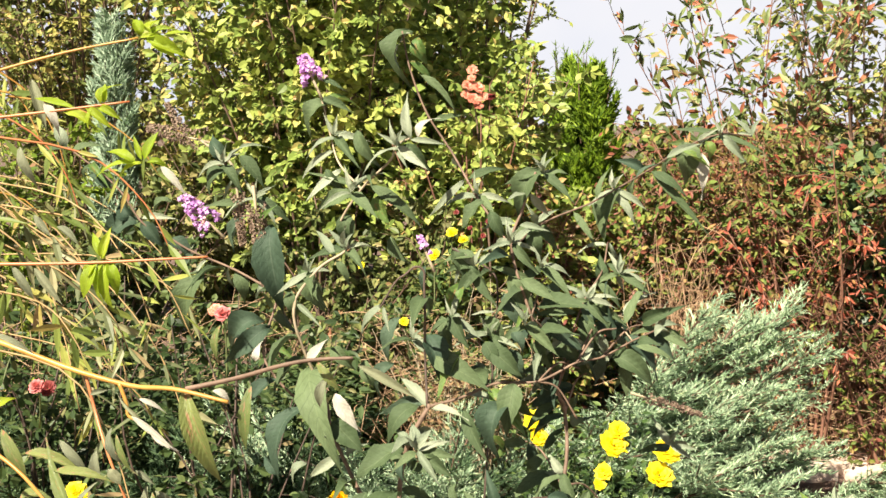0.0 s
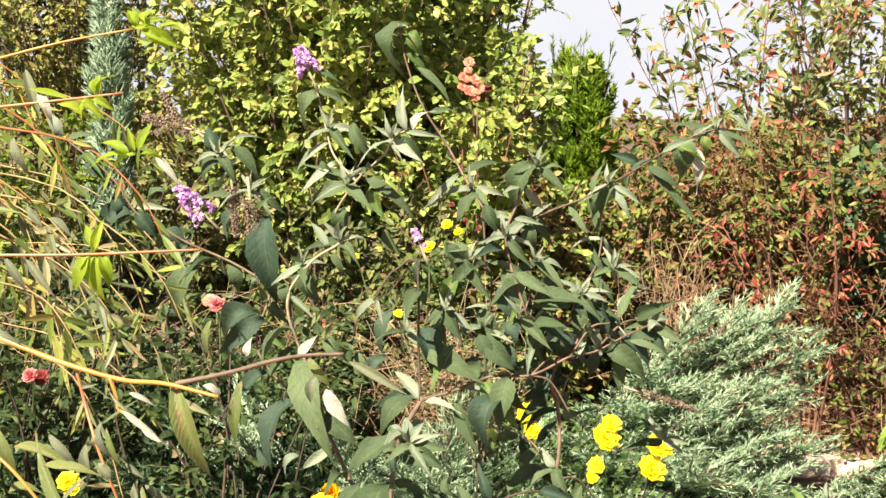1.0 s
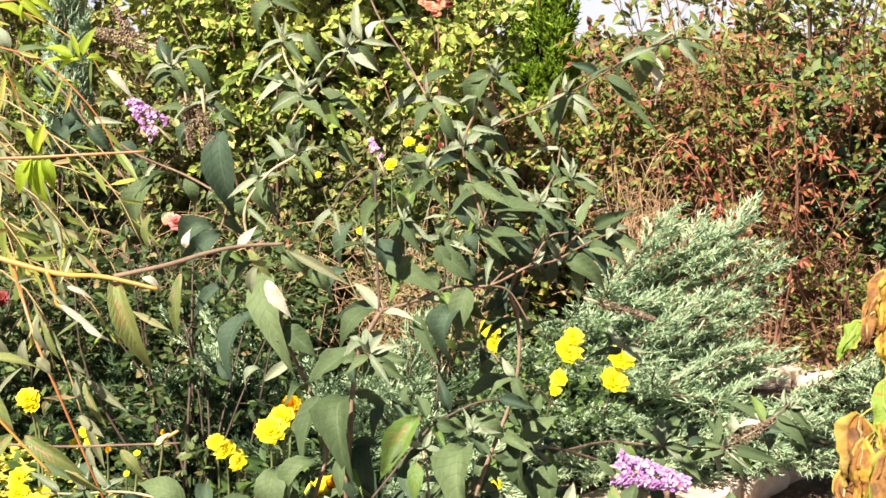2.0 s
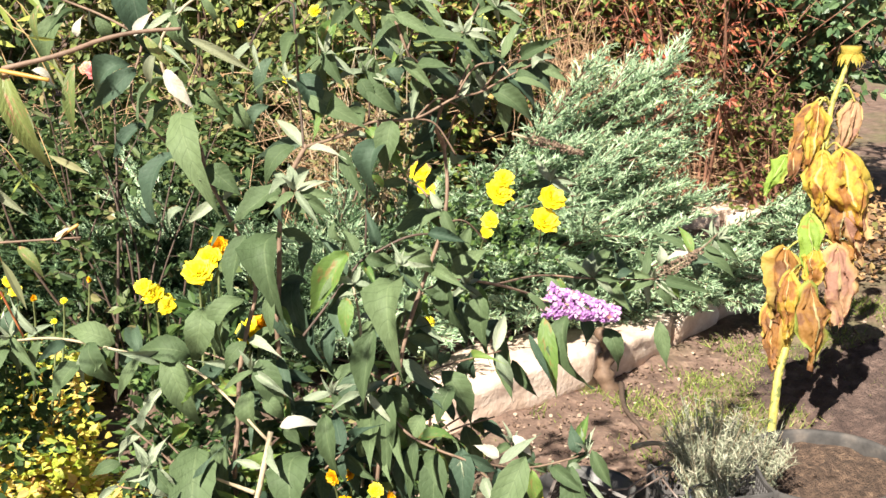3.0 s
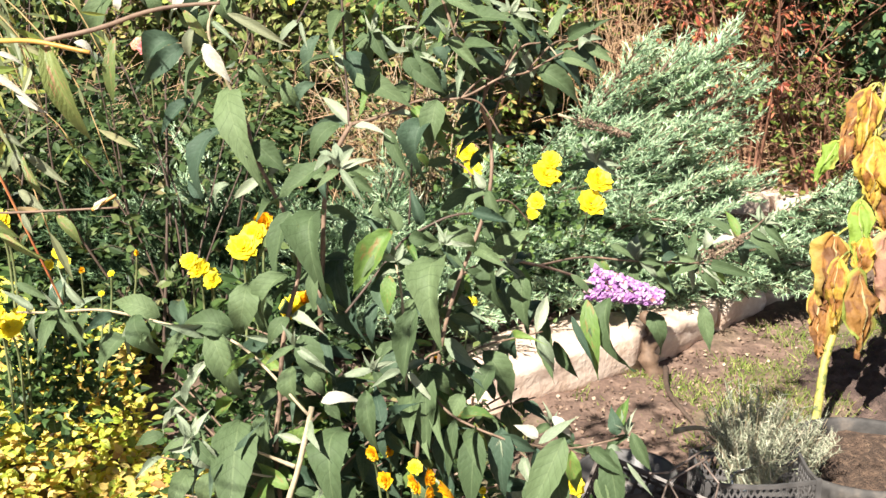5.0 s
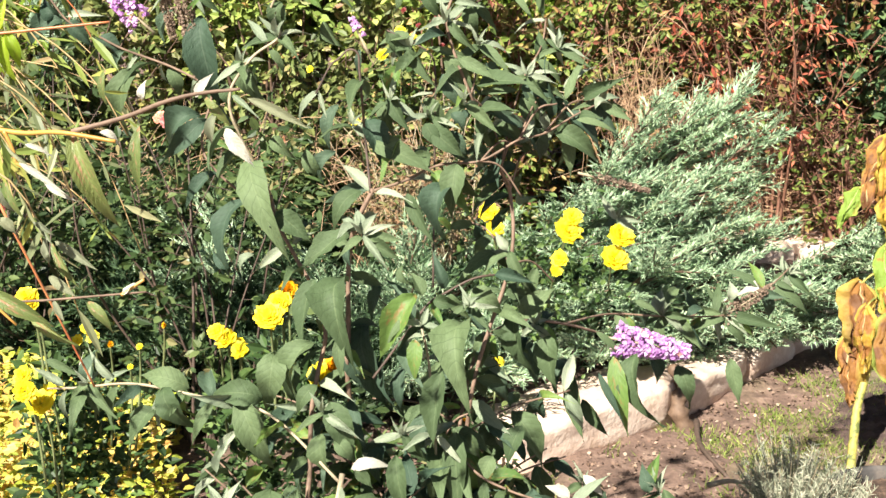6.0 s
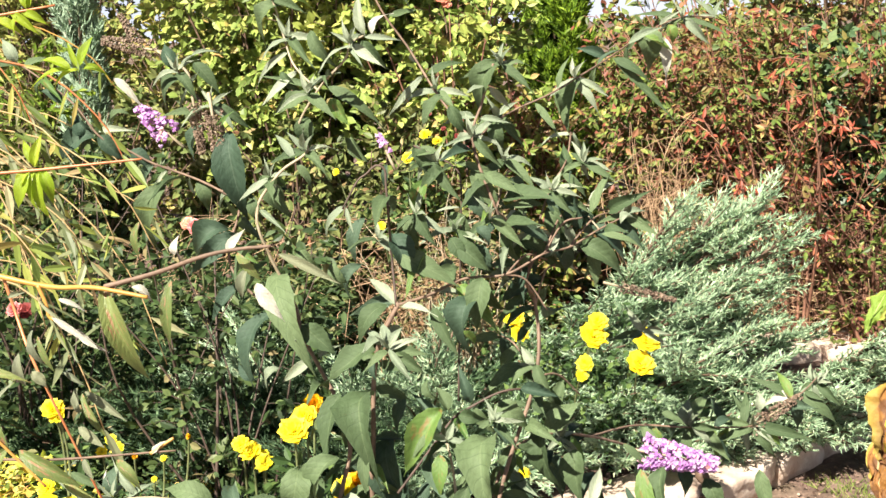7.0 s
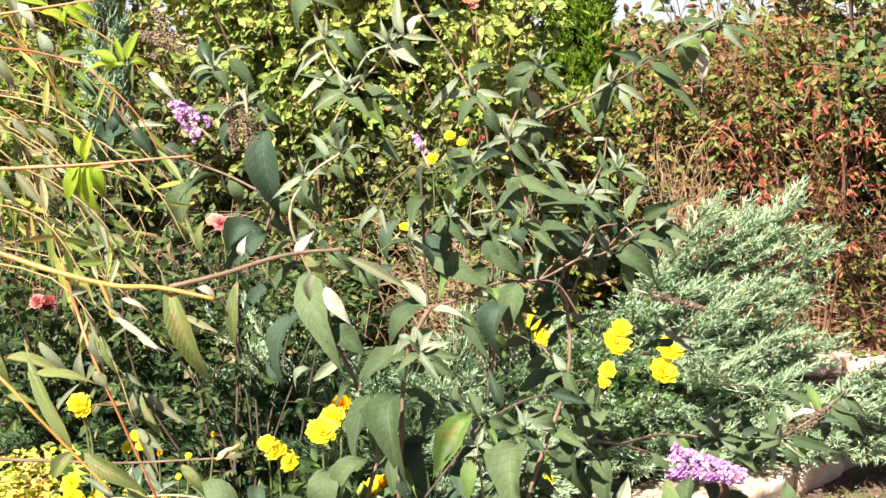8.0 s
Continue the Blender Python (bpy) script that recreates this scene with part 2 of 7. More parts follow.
BUD = {
    "g": leaf_set("leaf", M_BUD, 1),
    "d": leaf_set("leaf", M_BUD_BLUE, 2),
    "p": leaf_set("leaf", M_BUD_PALE, 3),
    "w": leaf_set("leaf", M_BUD_WHITE, 4),
    "y": leaf_set("leaf", M_BUD_LIME, 5),
    "W": leaf_set("leaf", M_WILLOW, 6, 0.42, 0.02, point=1.2),
    "L": leaf_set("leaf", M_WILLOW_LIME, 7, 0.45, 0.0, point=1.1),
    "G": leaf_set("leaf", M_WILLOW_GREY, 8, 0.45, 0.0, point=1.15),
}
LEAF_RANDOM = random.Random(77)


def blade(parent, base, tip, width, kind="g", face=(-0.25, -0.75, 0.6), twist=None):
    """One leaf from its base to its tip, its blade turned towards face."""
    base, tip = Vector(base), Vector(tip)
    y = (tip - base)
    length = y.length
    y.normalize()
    z = Vector(face) + Vector((LEAF_RANDOM.uniform(-0.35, 0.35), LEAF_RANDOM.uniform(-0.2, 0.2), LEAF_RANDOM.uniform(-0.3, 0.3)))
    z = (z - y * z.dot(y)).normalized()
    if twist:
        z = Matrix.Rotation(radians(twist), 3, y) @ z
    mid = (base + tip) / 2 - Vector((0.45, 2.33, 0.89))
    if 0.05 < mid.length < 0.7 and (mid + SUN_TO * mid.dot(-SUN_TO)).length < 0.115 and mid.dot(SUN_TO) < 0:
        return None
    x = y.cross(z)
    width = min(width * 1.22, 0.5 * length) if kind in "gdy" else width
    m = Matrix((x * width, y * length, z * width)).transposed().to_4x4()
    m.translation = base
    ob = new("leaf", LEAF_RANDOM.choice(BUD[kind]))
    ob.matrix_basis = m
    return hang(ob, parent)


def stem(parent, points, r0, r1, material, name="stem", sides=7, steps=None, label=""):
    v, f = tube(bend(points, steps or 9 * (len(points) - 1)), r0, r1, sides, 0.06)
    return part(name, mesh(name, v, f, material), parent, label)


def leafy(parent, points, r0, r1, material, gap=0.042, first=0.25, size=(0.065, 0.12), kinds="gggggddyp", name="stem", skip=0.18, slim=1.0):
    """A stem with leaves in opposite pairs, each pair turned from the last, drooping at the tips."""
    r = LEAF_RANDOM
    ob = stem(parent, points, r0 * 0.37, r1 * 0.5, material, name)
    c = bend(points, 40)
    step = np.linalg.norm(np.diff(c, axis=0), axis=1)
    run = np.concatenate([[0], np.cumsum(step)])
    s, turn = run[-1] * first, r.uniform(0, 3)
    while s < run[-1]:
        p = np.array([np.interp(s, run, c[:, j]) for j in range(3)])
        q = np.array([np.interp(min(s + 0.01, run[-1]), run, c[:, j]) for j in range(3)])
        b = np.array([np.interp(max(s - 0.01, 0), run, c[:, j]) for j in range(3)])
        t = unit(q - b)
        a = unit(np.cross(t, (0.3, 0.8, 0.5)))
        o = np.cross(t, a)
        late = s / run[-1]
        for sign in (1, -1):
            if r.random() < skip:
                continue
            out = sign * (a * math.cos(turn) + o * math.sin(turn))
            ln = r.uniform(*size) * (1.15 - 0.45 * late)
            d = unit(out * 0.8 + t * r.uniform(0.1, 0.5) + np.array([0, 0, -r.uniform(0.15, 0.95)]))
            k = "p" if late > 0.93 else r.choice(kinds)
            blade(parent, tuple(p + out * 0.004), tuple(p + d * ln), ln * r.uniform(0.17, 0.27) * slim, k)
        turn += math.pi / 2 + r.uniform(-0.3, 0.3)
        s += gap * r.uniform(0.7, 1.3)
    return ob


def shoot_tip(parent, at, size=0.062, count=6, toward=(0.0, -0.3, 0.9)):
    """A growing tip: a tuft of narrow young leaves, pale in the middle, greener and drooping outside."""
    r = LEAF_RANDOM
    at = np.array(at)
    for i in range(count):
        a = i * 2.4 + r.uniform(-0.4, 0.4)
        late = i / count
        d = unit(np.array(toward) * (1.3 - 1.5 * late) + np.array([math.cos(a), math.sin(a) * 0.8, -0.9 * late]) * (0.35 + 0.75 * late) + np.array([r.uniform(-0.3, 0.3), r.uniform(-0.3, 0.3), r.uniform(-0.4, 0.2)]))
        ln = size * (0.5 + 0.75 * late) * r.uniform(0.85, 1.2)
        blade(parent, tuple(at), tuple(at + d * ln), ln * r.uniform(0.15, 0.24), "p" if late < 0.55 else r.choice("ggp"))


# ---- ground ----
def ground_material():
    m, t = mat("garden_soil")
    big, fine, grit = noise_tex(t, 0.9, 4), noise_tex(t, 14.0, 6), noise_tex(t, 90.0, 3)
    col = ramp(t, fine, ((0.3, (0.08, 0.05, 0.038)), (0.55, (0.18, 0.118, 0.09)), (0.75, (0.29, 0.205, 0.158))))
    col = mix(t, ramp(t, big, ((0.5, (0, 0, 0)), (0.64, (0.6, 0.6, 0.6)))), col, (0.11, 0.13, 0.045))
    col = mix(t, 0.5, col, ramp(t, grit, ((0.35, (0.5, 0.47, 0.45)), (0.7, (1.2, 1.15, 1.1)))), "MULTIPLY")
    finish(t, col, 0.9, bump=fine, strength=0.7, dist=0.03)
    return m


def bed_edge(x):
    """How far ahead the stone edge of the raised bed runs at x."""
    return 3.42 + 0.82 * x


def ground_height(x, y):
    rise = np.clip((y - bed_edge(x) - 0.14) / 0.3, 0, 1) * np.clip((2.3 - x) / 0.5, 0, 1)
    far = np.clip((y - 12) / 60, 0, 1)
    return 0.16 * rise + 0.02 * np.sin(3.1 * x + 1.7 * y) * np.sin(2.3 * y - x) * (1 - far) - 0.4 * far


M_GROUND = ground_material()
line = np.concatenate([-np.geomspace(3000, 4.2, 26), np.linspace(-4, 4, 161), np.geomspace(4.2, 3000, 26)])
gx, gy = np.meshgrid(line, line + 3.2)
gz = ground_height(gx, gy)
rng = np.random.default_rng(5)
near = (abs(gx) < 4) & (abs(gy - 3.2) < 4)
gz = gz + near * rng.normal(0, 0.006, gx.shape)
k = len(line)
gv = np.stack([gx, gy, gz], -1).reshape(-1, 3)
gf = [(i * k + j, i * k + j + 1, (i + 1) * k + j + 1, (i + 1) * k + j) for i in range(k - 1) for j in range(k - 1)]
tagged(new("ground", mesh("ground", gv, gf, M_GROUND)), "brown garden soil with sparse grass patches", "ground", kind="structure")

# added glowing ring far out, which makes the low sky paler
M_SKY_GLOW, t_ = mat("pale_sky_glow")
c_ = ramp(t_, noise_tex(t_, 0.0016, 4), ((0.3, (0.76, 0.82, 0.97)), (0.7, (0.90, 0.93, 1.0))))
e_ = node(t_, "ShaderNodeEmission", Strength=0.41)
t_.links.new(c_, e_.inputs["Color"])
t_.links.new(e_.outputs[0], t_.nodes.new("ShaderNodeOutputMaterial").inputs["Surface"])
ring = [(2900 * math.cos(a), 2900 * math.sin(a)) for a in np.linspace(0, 2 * math.pi, 97)[:-1]]
tagged(new("backdrop", mesh("backdrop", [(x, y, z) for z in (-40, 700) for x, y in ring], [(i, (i + 1) % 96, 96 + (i + 1) % 96, 96 + i) for i in range(96)], M_SKY_GLOW)), "glowing backdrop ring that whitens the sky along the horizon", "sky", kind="structure")

# low uneven patch of darker brown soil, sinking under the ground at its rim
M_DARK_SOIL, t_ = mat("dark_soil")
f1, f2 = noise_tex(t_, 16.0, 5), noise_tex(t_, 80.0, 4)
c_ = ramp(t_, f1, ((0.32, (0.045, 0.028, 0.023)), (0.55, (0.10, 0.064, 0.052)), (0.75, (0.19, 0.13, 0.105))))
finish(t_, c_, 0.95, bump=f2, strength=0.8, dist=0.02)
dx, dy = np.meshgrid(np.linspace(1.38, 2.9, 90), np.linspace(3.3, 4.5, 72))
rim = 4.5 * (1 - ((dx - 2.12) / 0.72) ** 2 - ((dy - 3.88) / 0.52) ** 2)
dz = ground_height(dx, dy) + 0.022 * np.clip(rim + np.sin(21 * dx + 3 * dy) * np.sin(17 * dy) * 0.6 + np.sin(7 * dx - 5 * dy) * 0.6, -1.5, 1) + rng.normal(0, 0.006, dx.shape)
dv = np.stack([dx, dy, dz], -1).reshape(-1, 3)
df = [(i * 90 + j, i * 90 + j + 1, (i + 1) * 90 + j + 1, (i + 1) * 90 + j) for i in range(71) for j in range(89)]
tagged(new("dark_soil", mesh("dark_soil", dv, df, M_DARK_SOIL)), "low patch of darker brown soil beside the sunflower", "soil", kind="structure")

M_STONE, t_ = mat("pale_limestone")
f1, f2 = noise_tex(t_, 9.0, 6), noise_tex(t_, 45.0, 4)
c_ = ramp(t_, f1, ((0.28, (0.47, 0.34, 0.25)), (0.5, (0.66, 0.52, 0.42)), (0.72, (0.76, 0.66, 0.56))))
c_ = mix(t_, 0.3, c_, ramp(t_, f2, ((0.35, (0.6, 0.5, 0.42)), (0.65, (1, 1, 1)))), "MULTIPLY")
finish(t_, c_, 0.85, bump=f2, strength=0.5, dist=0.01)


def rough_block(name, size, seed, wear=0.025, cuts=7):
    """A block of stone with worn corners and chipped faces, standing on z = 0."""
    bm = bmesh.new()
    bmesh.ops.create_cube(bm, size=1.0)
    bmesh.ops.subdivide_edges(bm, edges=bm.edges[:], cuts=cuts, use_grid_fill=True)
    for v in bm.verts:
        p = v.co.copy()
        q = Vector([math.copysign(abs(2 * c) ** 0.9, c) / 2 for c in p])
        r = 1 - 0.10 * max(0.0, (abs(2 * p.y) ** 6 + abs(2 * p.z) ** 6) - 1) - 0.05 * max(0.0, abs(2 * p.x) ** 8 + abs(2 * p.z) ** 6 - 1)
        w = Vector((q.x * size[0], q.y * size[1] * r, (q.z * r + 0.5) * size[2]))
        n = noise.noise_vector(w * 7 + Vector((seed, 0, 0))) * wear + noise.noise_vector(w * 24 + Vector((seed, 3, 0))) * wear * 0.45
        v.co = w + n
        if p.z < -0.49:
            v.co.z = -0.03
    me = bpy.data.meshes.new(name)
    bm.to_mesh(me)
    bm.free()
    me.materials.append(M_STONE)
    me.polygons.foreach_set("use_smooth", [True] * len(me.polygons))
    return me


def edging_stone(x0, y0, x1, y1, depth, height, seed, z=0.0, wear=0.025):
    length = math.hypot(x1 - x0, y1 - y0)
    ob = tagged(new("edging_stone", rough_block("edging_stone", (length, depth, height), seed, wear)), "pale limestone edging block lying along the raised bed", "stone", "edging stones")
    ob.matrix_basis = pose((x0 + x1) / 2, (y0 + y1) / 2, z, 0, 0, math.degrees(math.atan2(y1 - y0, x1 - x0)))
    return ob


for x0, y0, x1, y1, depth, height, seed, wear in ((0.33, 3.70, 0.90, 4.105, 0.27, 0.165, 1.0, 0.02), (0.92, 4.12, 1.23, 4.44, 0.25, 0.125, 2.0, 0.022), (1.25, 4.46, 1.47, 4.68, 0.22, 0.10, 4.0, 0.026), (1.49, 4.70, 1.78, 4.96, 0.24, 0.12, 5.0, 0.024)):
    back = Vector((-(y1 - y0), x1 - x0)).normalized() * depth / 2
    edging_stone(x0 + back.x, y0 + back.y, x1 + back.x, y1 + back.y, depth, height, seed, wear=wear)
for x0, y0, x1, y1, depth, height, seed in ((1.26, 5.80, 1.76, 5.78, 0.40, 0.07, 6.0), (1.77, 5.80, 2.2, 5.86, 0.40, 0.065, 7.0)):
    slab = edging_stone(x0, y0, x1, y1, depth, height, seed, z=0.13, wear=0.011)
    slab.name = "flagstone"
    tagged(slab, "flat pale limestone slab lying on the soil", "stone", "flagstones")


# ---- shrubs and trees ----
def grow(name, label, category, base, height, spread, stems, twigs, leaf, leaf_width, mat_leaf, mat_wood, seed, kind="oval", upright=0.35, first=0.12, per_twig=18, twig_len=0.3, r0=0.010, droop=0.25, lean=(0, 0), top=0.0):
    """A many-stemmed shrub or small tree: stems from the base, side twigs, leaves along the twigs."""
    r = np.random.default_rng(seed)
    ob = thing(name, label, category, base)
    wood, crown = Heap(), Heap()
    base = np.array(base, float)
    pos, axis, nor, size = [], [], [], []
    for s in range(stems):
        a = r.uniform(0, 2 * np.pi)
        out = spread * math.sqrt(r.uniform(0.02, 1)) * np.array([math.cos(a), math.sin(a), 0])
        h = height * r.uniform(0.72, 1.05)
        mid = base + out * upright + np.array([*r.normal(0, 0.06, 2), h * 0.5])
        end = base + out + np.array([lean[0] + r.normal(0, 0.06), lean[1] + r.normal(0, 0.06), h])
        c = bend([base + np.array([*r.normal(0, 0.05, 2), -0.05]), mid, end], 12)
        wood.add(*tube(c, r0 * r.uniform(0.7, 1.2), r0 * 0.22, 5))
        for q in range(twigs):
            u = first + (1 - first) * (q + r.uniform(0, 1)) / twigs
            i = min(int(u * 12), 11)
            p = c[i] + (c[i + 1] - c[i]) * (u * 12 - i)
            d = unit(r.normal(0, 1, 3) * (1, 1, 0.45) + unit(c[i + 1] - c[i]) * (0.5 + top))
            ln = twig_len * r.uniform(0.5, 1.2) * (1.15 - 0.5 * u)
            e = p + d * ln + np.array([0, 0, -droop * ln * r.uniform(0, 1)])
            tw = bend([p, p + d * ln * 0.5 + (0, 0, 0.04 * ln), e], 2)
            wood.add(*tube(tw, r0 * 0.25, r0 * 0.1, 3, cap=False))
            m = per_twig
            w = np.sort(r.uniform(0.08, 1.02, m))
            pp = np.stack([np.interp(w, np.linspace(0, 1, 3), tw[:, j]) for j in range(3)], 1)
            dd = unit(d + r.normal(0, 0.75, (m, 3)) + (0, 0, -0.25 - droop))
            pos.append(pp)
            axis.append(dd)
            nor.append(unit(r.normal(0, 0.68, (m, 3)) + (-0.25, -0.7, 0.65)))
            size.append(leaf * r.uniform(0.55, 1.25, m))
    size = np.concatenate(size)
    scatter(crown, np.concatenate(pos), np.concatenate(axis), np.concatenate(nor), size, size * leaf_width, kind)
    part("branchwork", wood.mesh("branchwork", mat_wood), ob, kind="stuff")
    part("crown", crown.mesh("crown", mat_leaf, False), ob, kind="stuff")
    return ob


G1, G2, G3 = (0.035, 0.065, 0.014), (0.10, 0.155, 0.03), (0.22, 0.28, 0.05)
M_HAZEL = mass_leaf("hazel_leaves", ((0, (0.13, 0.19, 0.045)), (0.5, (0.26, 0.355, 0.08)), (0.8, (0.39, 0.46, 0.11)), (0.95, (0.56, 0.52, 0.16)), (1, (0.5, 0.3, 0.12))), patch=(0.42, 0.45, 0.1), patch_scale=1.6)
M_DARKLEAF = mass_leaf("dark_leaves", ((0, (0.045, 0.09, 0.04)), (0.6, (0.11, 0.185, 0.075)), (0.92, (0.2, 0.27, 0.11)), (1, (0.42, 0.17, 0.09))), through_light=0.15, spec=0.4)
M_AUTUMN = mass_leaf("autumn_leaves", ((0, (0.05, 0.08, 0.022)), (0.5, (0.19, 0.27, 0.055)), (0.76, (0.28, 0.31, 0.075)), (0.83, (0.5, 0.39, 0.12)), (0.9, (0.28, 0.11, 0.065)), (1, (0.2, 0.06, 0.045))), patch=(0.26, 0.11, 0.07), patch_scale=3.0)
M_REDLEAF = mass_leaf("red_leaves", ((0, (0.05, 0.075, 0.022)), (0.45, (0.18, 0.26, 0.055)), (0.68, (0.26, 0.29, 0.075)), (0.8, (0.22, 0.08, 0.05)), (0.95, (0.33, 0.11, 0.07)), (1, (0.5, 0.4, 0.14))), patch=(0.28, 0.10, 0.06), patch_scale=3.4)
M_OLIVE = mass_leaf("olive_leaves", ((0, (0.077, 0.109, 0.026)), (0.5, (0.205, 0.256, 0.064)), (0.85, (0.384, 0.384, 0.115)), (1, (0.538, 0.384, 0.154))), patch=(0.461, 0.410, 0.102), patch_scale=1.5)
M_SHOOT = mass_leaf("shoot_leaves", ((0, (0.10, 0.15, 0.05)), (0.55, (0.22, 0.28, 0.10)), (0.8, (0.36, 0.38, 0.15)), (0.9, (0.46, 0.16, 0.09)), (1, (0.55, 0.19, 0.11))), through_light=0.25)
M_DULL = mass_leaf("dull_leaves", ((0, (0.06, 0.085, 0.03)), (0.5, (0.14, 0.185, 0.055)), (0.85, (0.25, 0.28, 0.09)), (0.95, (0.38, 0.3, 0.14)), (1, (0.3, 0.14, 0.08))), patch=(0.22, 0.2, 0.08))
M_LIMELEAF = mass_leaf("lime_leaves", ((0, (0.090, 0.154, 0.019)), (0.6, (0.205, 0.307, 0.038)), (1, (0.384, 0.486, 0.077))), through_light=0.35)
M_WEED = mass_leaf("weed_leaves", ((0, (0.025, 0.045, 0.017)), (0.6, (0.065, 0.11, 0.036)), (0.92, (0.15, 0.2, 0.07)), (1, (0.3, 0.24, 0.12))), through_light=0.25)

grow("hazel_shrub", "tall green hazel shrub with yellowing leaves", "shrub", (-0.55, 6.3, 0.1), 3.0, 1.0, 34, 44, 0.054, 0.66, M_HAZEL, M_WOOD, 11, "oval", per_twig=20, twig_len=0.36, first=0.4)
grow("hazel_shrub", "green and yellow hazel shrub behind the flower bed", "shrub", (0.2, 6.55, 0.1), 2.55, 0.5, 22, 32, 0.06, 0.66, M_HAZEL, M_WOOD, 12, "oval", per_twig=15, twig_len=0.34)
grow("hazel_shrub", "low green hazel shrub with sunlit leaves on red stems", "shrub", (0.12, 5.7, 0.1), 1.85, 0.5, 26, 24, 0.05, 0.6, M_HAZEL, M_REDWOOD, 61, "oval", per_twig=16, twig_len=0.3)
grow("leafy_shrub", "dense green shrub with small pointed leaves", "shrub", (-1.75, 6.6, 0.1), 1.45, 0.8, 18, 22, 0.055, 0.6, M_DULL, M_WOOD, 13, "oval", per_twig=17, twig_len=0.32)
grow("leafy_shrub", "dark green shrub with dense leaves at the back", "shrub", (-1.15, 8.6, 0.05), 2.9, 0.7, 16, 22, 0.06, 0.65, M_OLIVE, M_WOOD, 14, "oval", per_twig=19, twig_len=0.4)
grow("leafy_shrub", "olive green shrub behind the columnar juniper", "shrub", (-1.3, 7.7, 0.1), 2.45, 0.6, 18, 26, 0.055, 0.55, M_OLIVE, M_WOOD, 47, "oval", per_twig=17, twig_len=0.36)
grow("small_tree", "thin-leaved olive green tree against the sky", "tree", (-2.9, 10.0, 0.0), 4.4, 1.6, 26, 34, 0.06, 0.5, M_OLIVE, M_WOOD, 15, "lance", per_twig=22, twig_len=0.5, r0=0.02)
grow("small_tree", "airy tree with small green leaves against the sky", "tree", (0.35, 10.5, 0.0), 3.9, 0.95, 18, 34, 0.055, 0.5, M_HAZEL, M_WOOD, 16, "oval", per_twig=17, twig_len=0.4, r0=0.018)
grow("small_tree", "sparse tree with drooping olive leaves against the sky", "tree", (3.15, 9.6, 0.0), 3.8, 1.15, 13, 34, 0.06, 0.55, M_OLIVE, M_WOOD, 17, "lance", per_twig=12, twig_len=0.45, r0=0.018, droop=0.6)
grow("small_tree", "dense tree with small olive leaves behind the hazel", "tree", (-1.2, 10.6, 0.0), 4.2, 1.2, 18, 26, 0.07, 0.5, M_OLIVE, M_WOOD, 28, "oval", per_twig=16, twig_len=0.5, r0=0.02)
grow("low_shrub", "low green shrub with reddish new leaves", "shrub", (2.05, 5.75, 0.12), 0.8, 0.5, 26, 16, 0.04, 0.45, M_AUTUMN, M_REDWOOD, 29, "oval", per_twig=4, twig_len=0.25)
grow("red_shrub", "bright red sprays of drooping autumn leaves", "shrub", (1.68, 5.8, 0.12), 1.5, 0.55, 10, 12, 0.045, 0.32, mass_leaf("scarlet_leaves", ((0, (0.22, 0.05, 0.03)), (0.5, (0.45, 0.12, 0.07)), (0.85, (0.58, 0.22, 0.12)), (1, (0.42, 0.34, 0.1)))), M_REDWOOD, 39, "lance", per_twig=9, twig_len=0.3, droop=0.9, first=0.4)
grow("leafy_shrub", "green shrub with pointed leaves behind the buddleja", "shrub", (-0.3, 5.6, 0.12), 1.25, 0.6, 20, 22, 0.05, 0.5, M_DULL, M_WOOD, 44, "oval", per_twig=16, twig_len=0.3)
grow("bare_shrub", "leafless shrub with many dark red-brown twigs", "shrub", (1.75, 6.0, 0.12), 1.1, 0.75, 60, 14, 0.03, 0.4, M_REDLEAF, M_REDWOOD, 45, "lance", per_twig=2, twig_len=0.35, r0=0.009)
grow("red_shrub", "olive and russet shrub with small leaves", "shrub", (0.42, 6.0, 0.12), 1.35, 0.55, 24, 26, 0.042, 0.5, M_AUTUMN, M_REDWOOD, 46, "oval", per_twig=15, twig_len=0.28, droop=0.3)
grow("leafy_shrub", "bright lime green shrub at the back", "shrub", (-2.05, 6.2, 0.1), 1.65, 0.5, 16, 22, 0.05, 0.4, M_LIMELEAF, M_WOOD, 38, "lance", per_twig=14, twig_len=0.3)
grow("small_tree", "olive green tree with thin twigs", "tree", (-2.5, 9.2, 0.0), 3.3, 1.0, 22, 30, 0.055, 0.5, M_OLIVE, M_WOOD, 37, "oval", per_twig=20, twig_len=0.45, r0=0.018)
grow("upright_shrub", "tall upright shrub with reddening shoot tips", "shrub", (1.66, 6.9, 0.05), 2.75, 0.72, 15, 34, 0.082, 0.34, M_SHOOT, M_REDWOOD, 18, "lance", upright=0.3, per_twig=6, twig_len=0.26, r0=0.009, droop=0.0, top=0.6)
grow("red_shrub", "red and orange autumn shrub with tangled twigs", "shrub", (1.6, 6.1, 0.1), 1.6, 0.78, 30, 30, 0.042, 0.42, M_REDLEAF, M_REDWOOD, 19, "lance", per_twig=15, twig_len=0.3, droop=0.7, first=0.42)
grow("red_shrub", "autumn shrub with mixed green and red leaves", "shrub", (1.15, 6.9, 0.1), 1.1, 0.7, 22, 20, 0.05, 0.5, M_AUTUMN, M_REDWOOD, 20, "oval", per_twig=15, twig_len=0.3, droop=0.3)
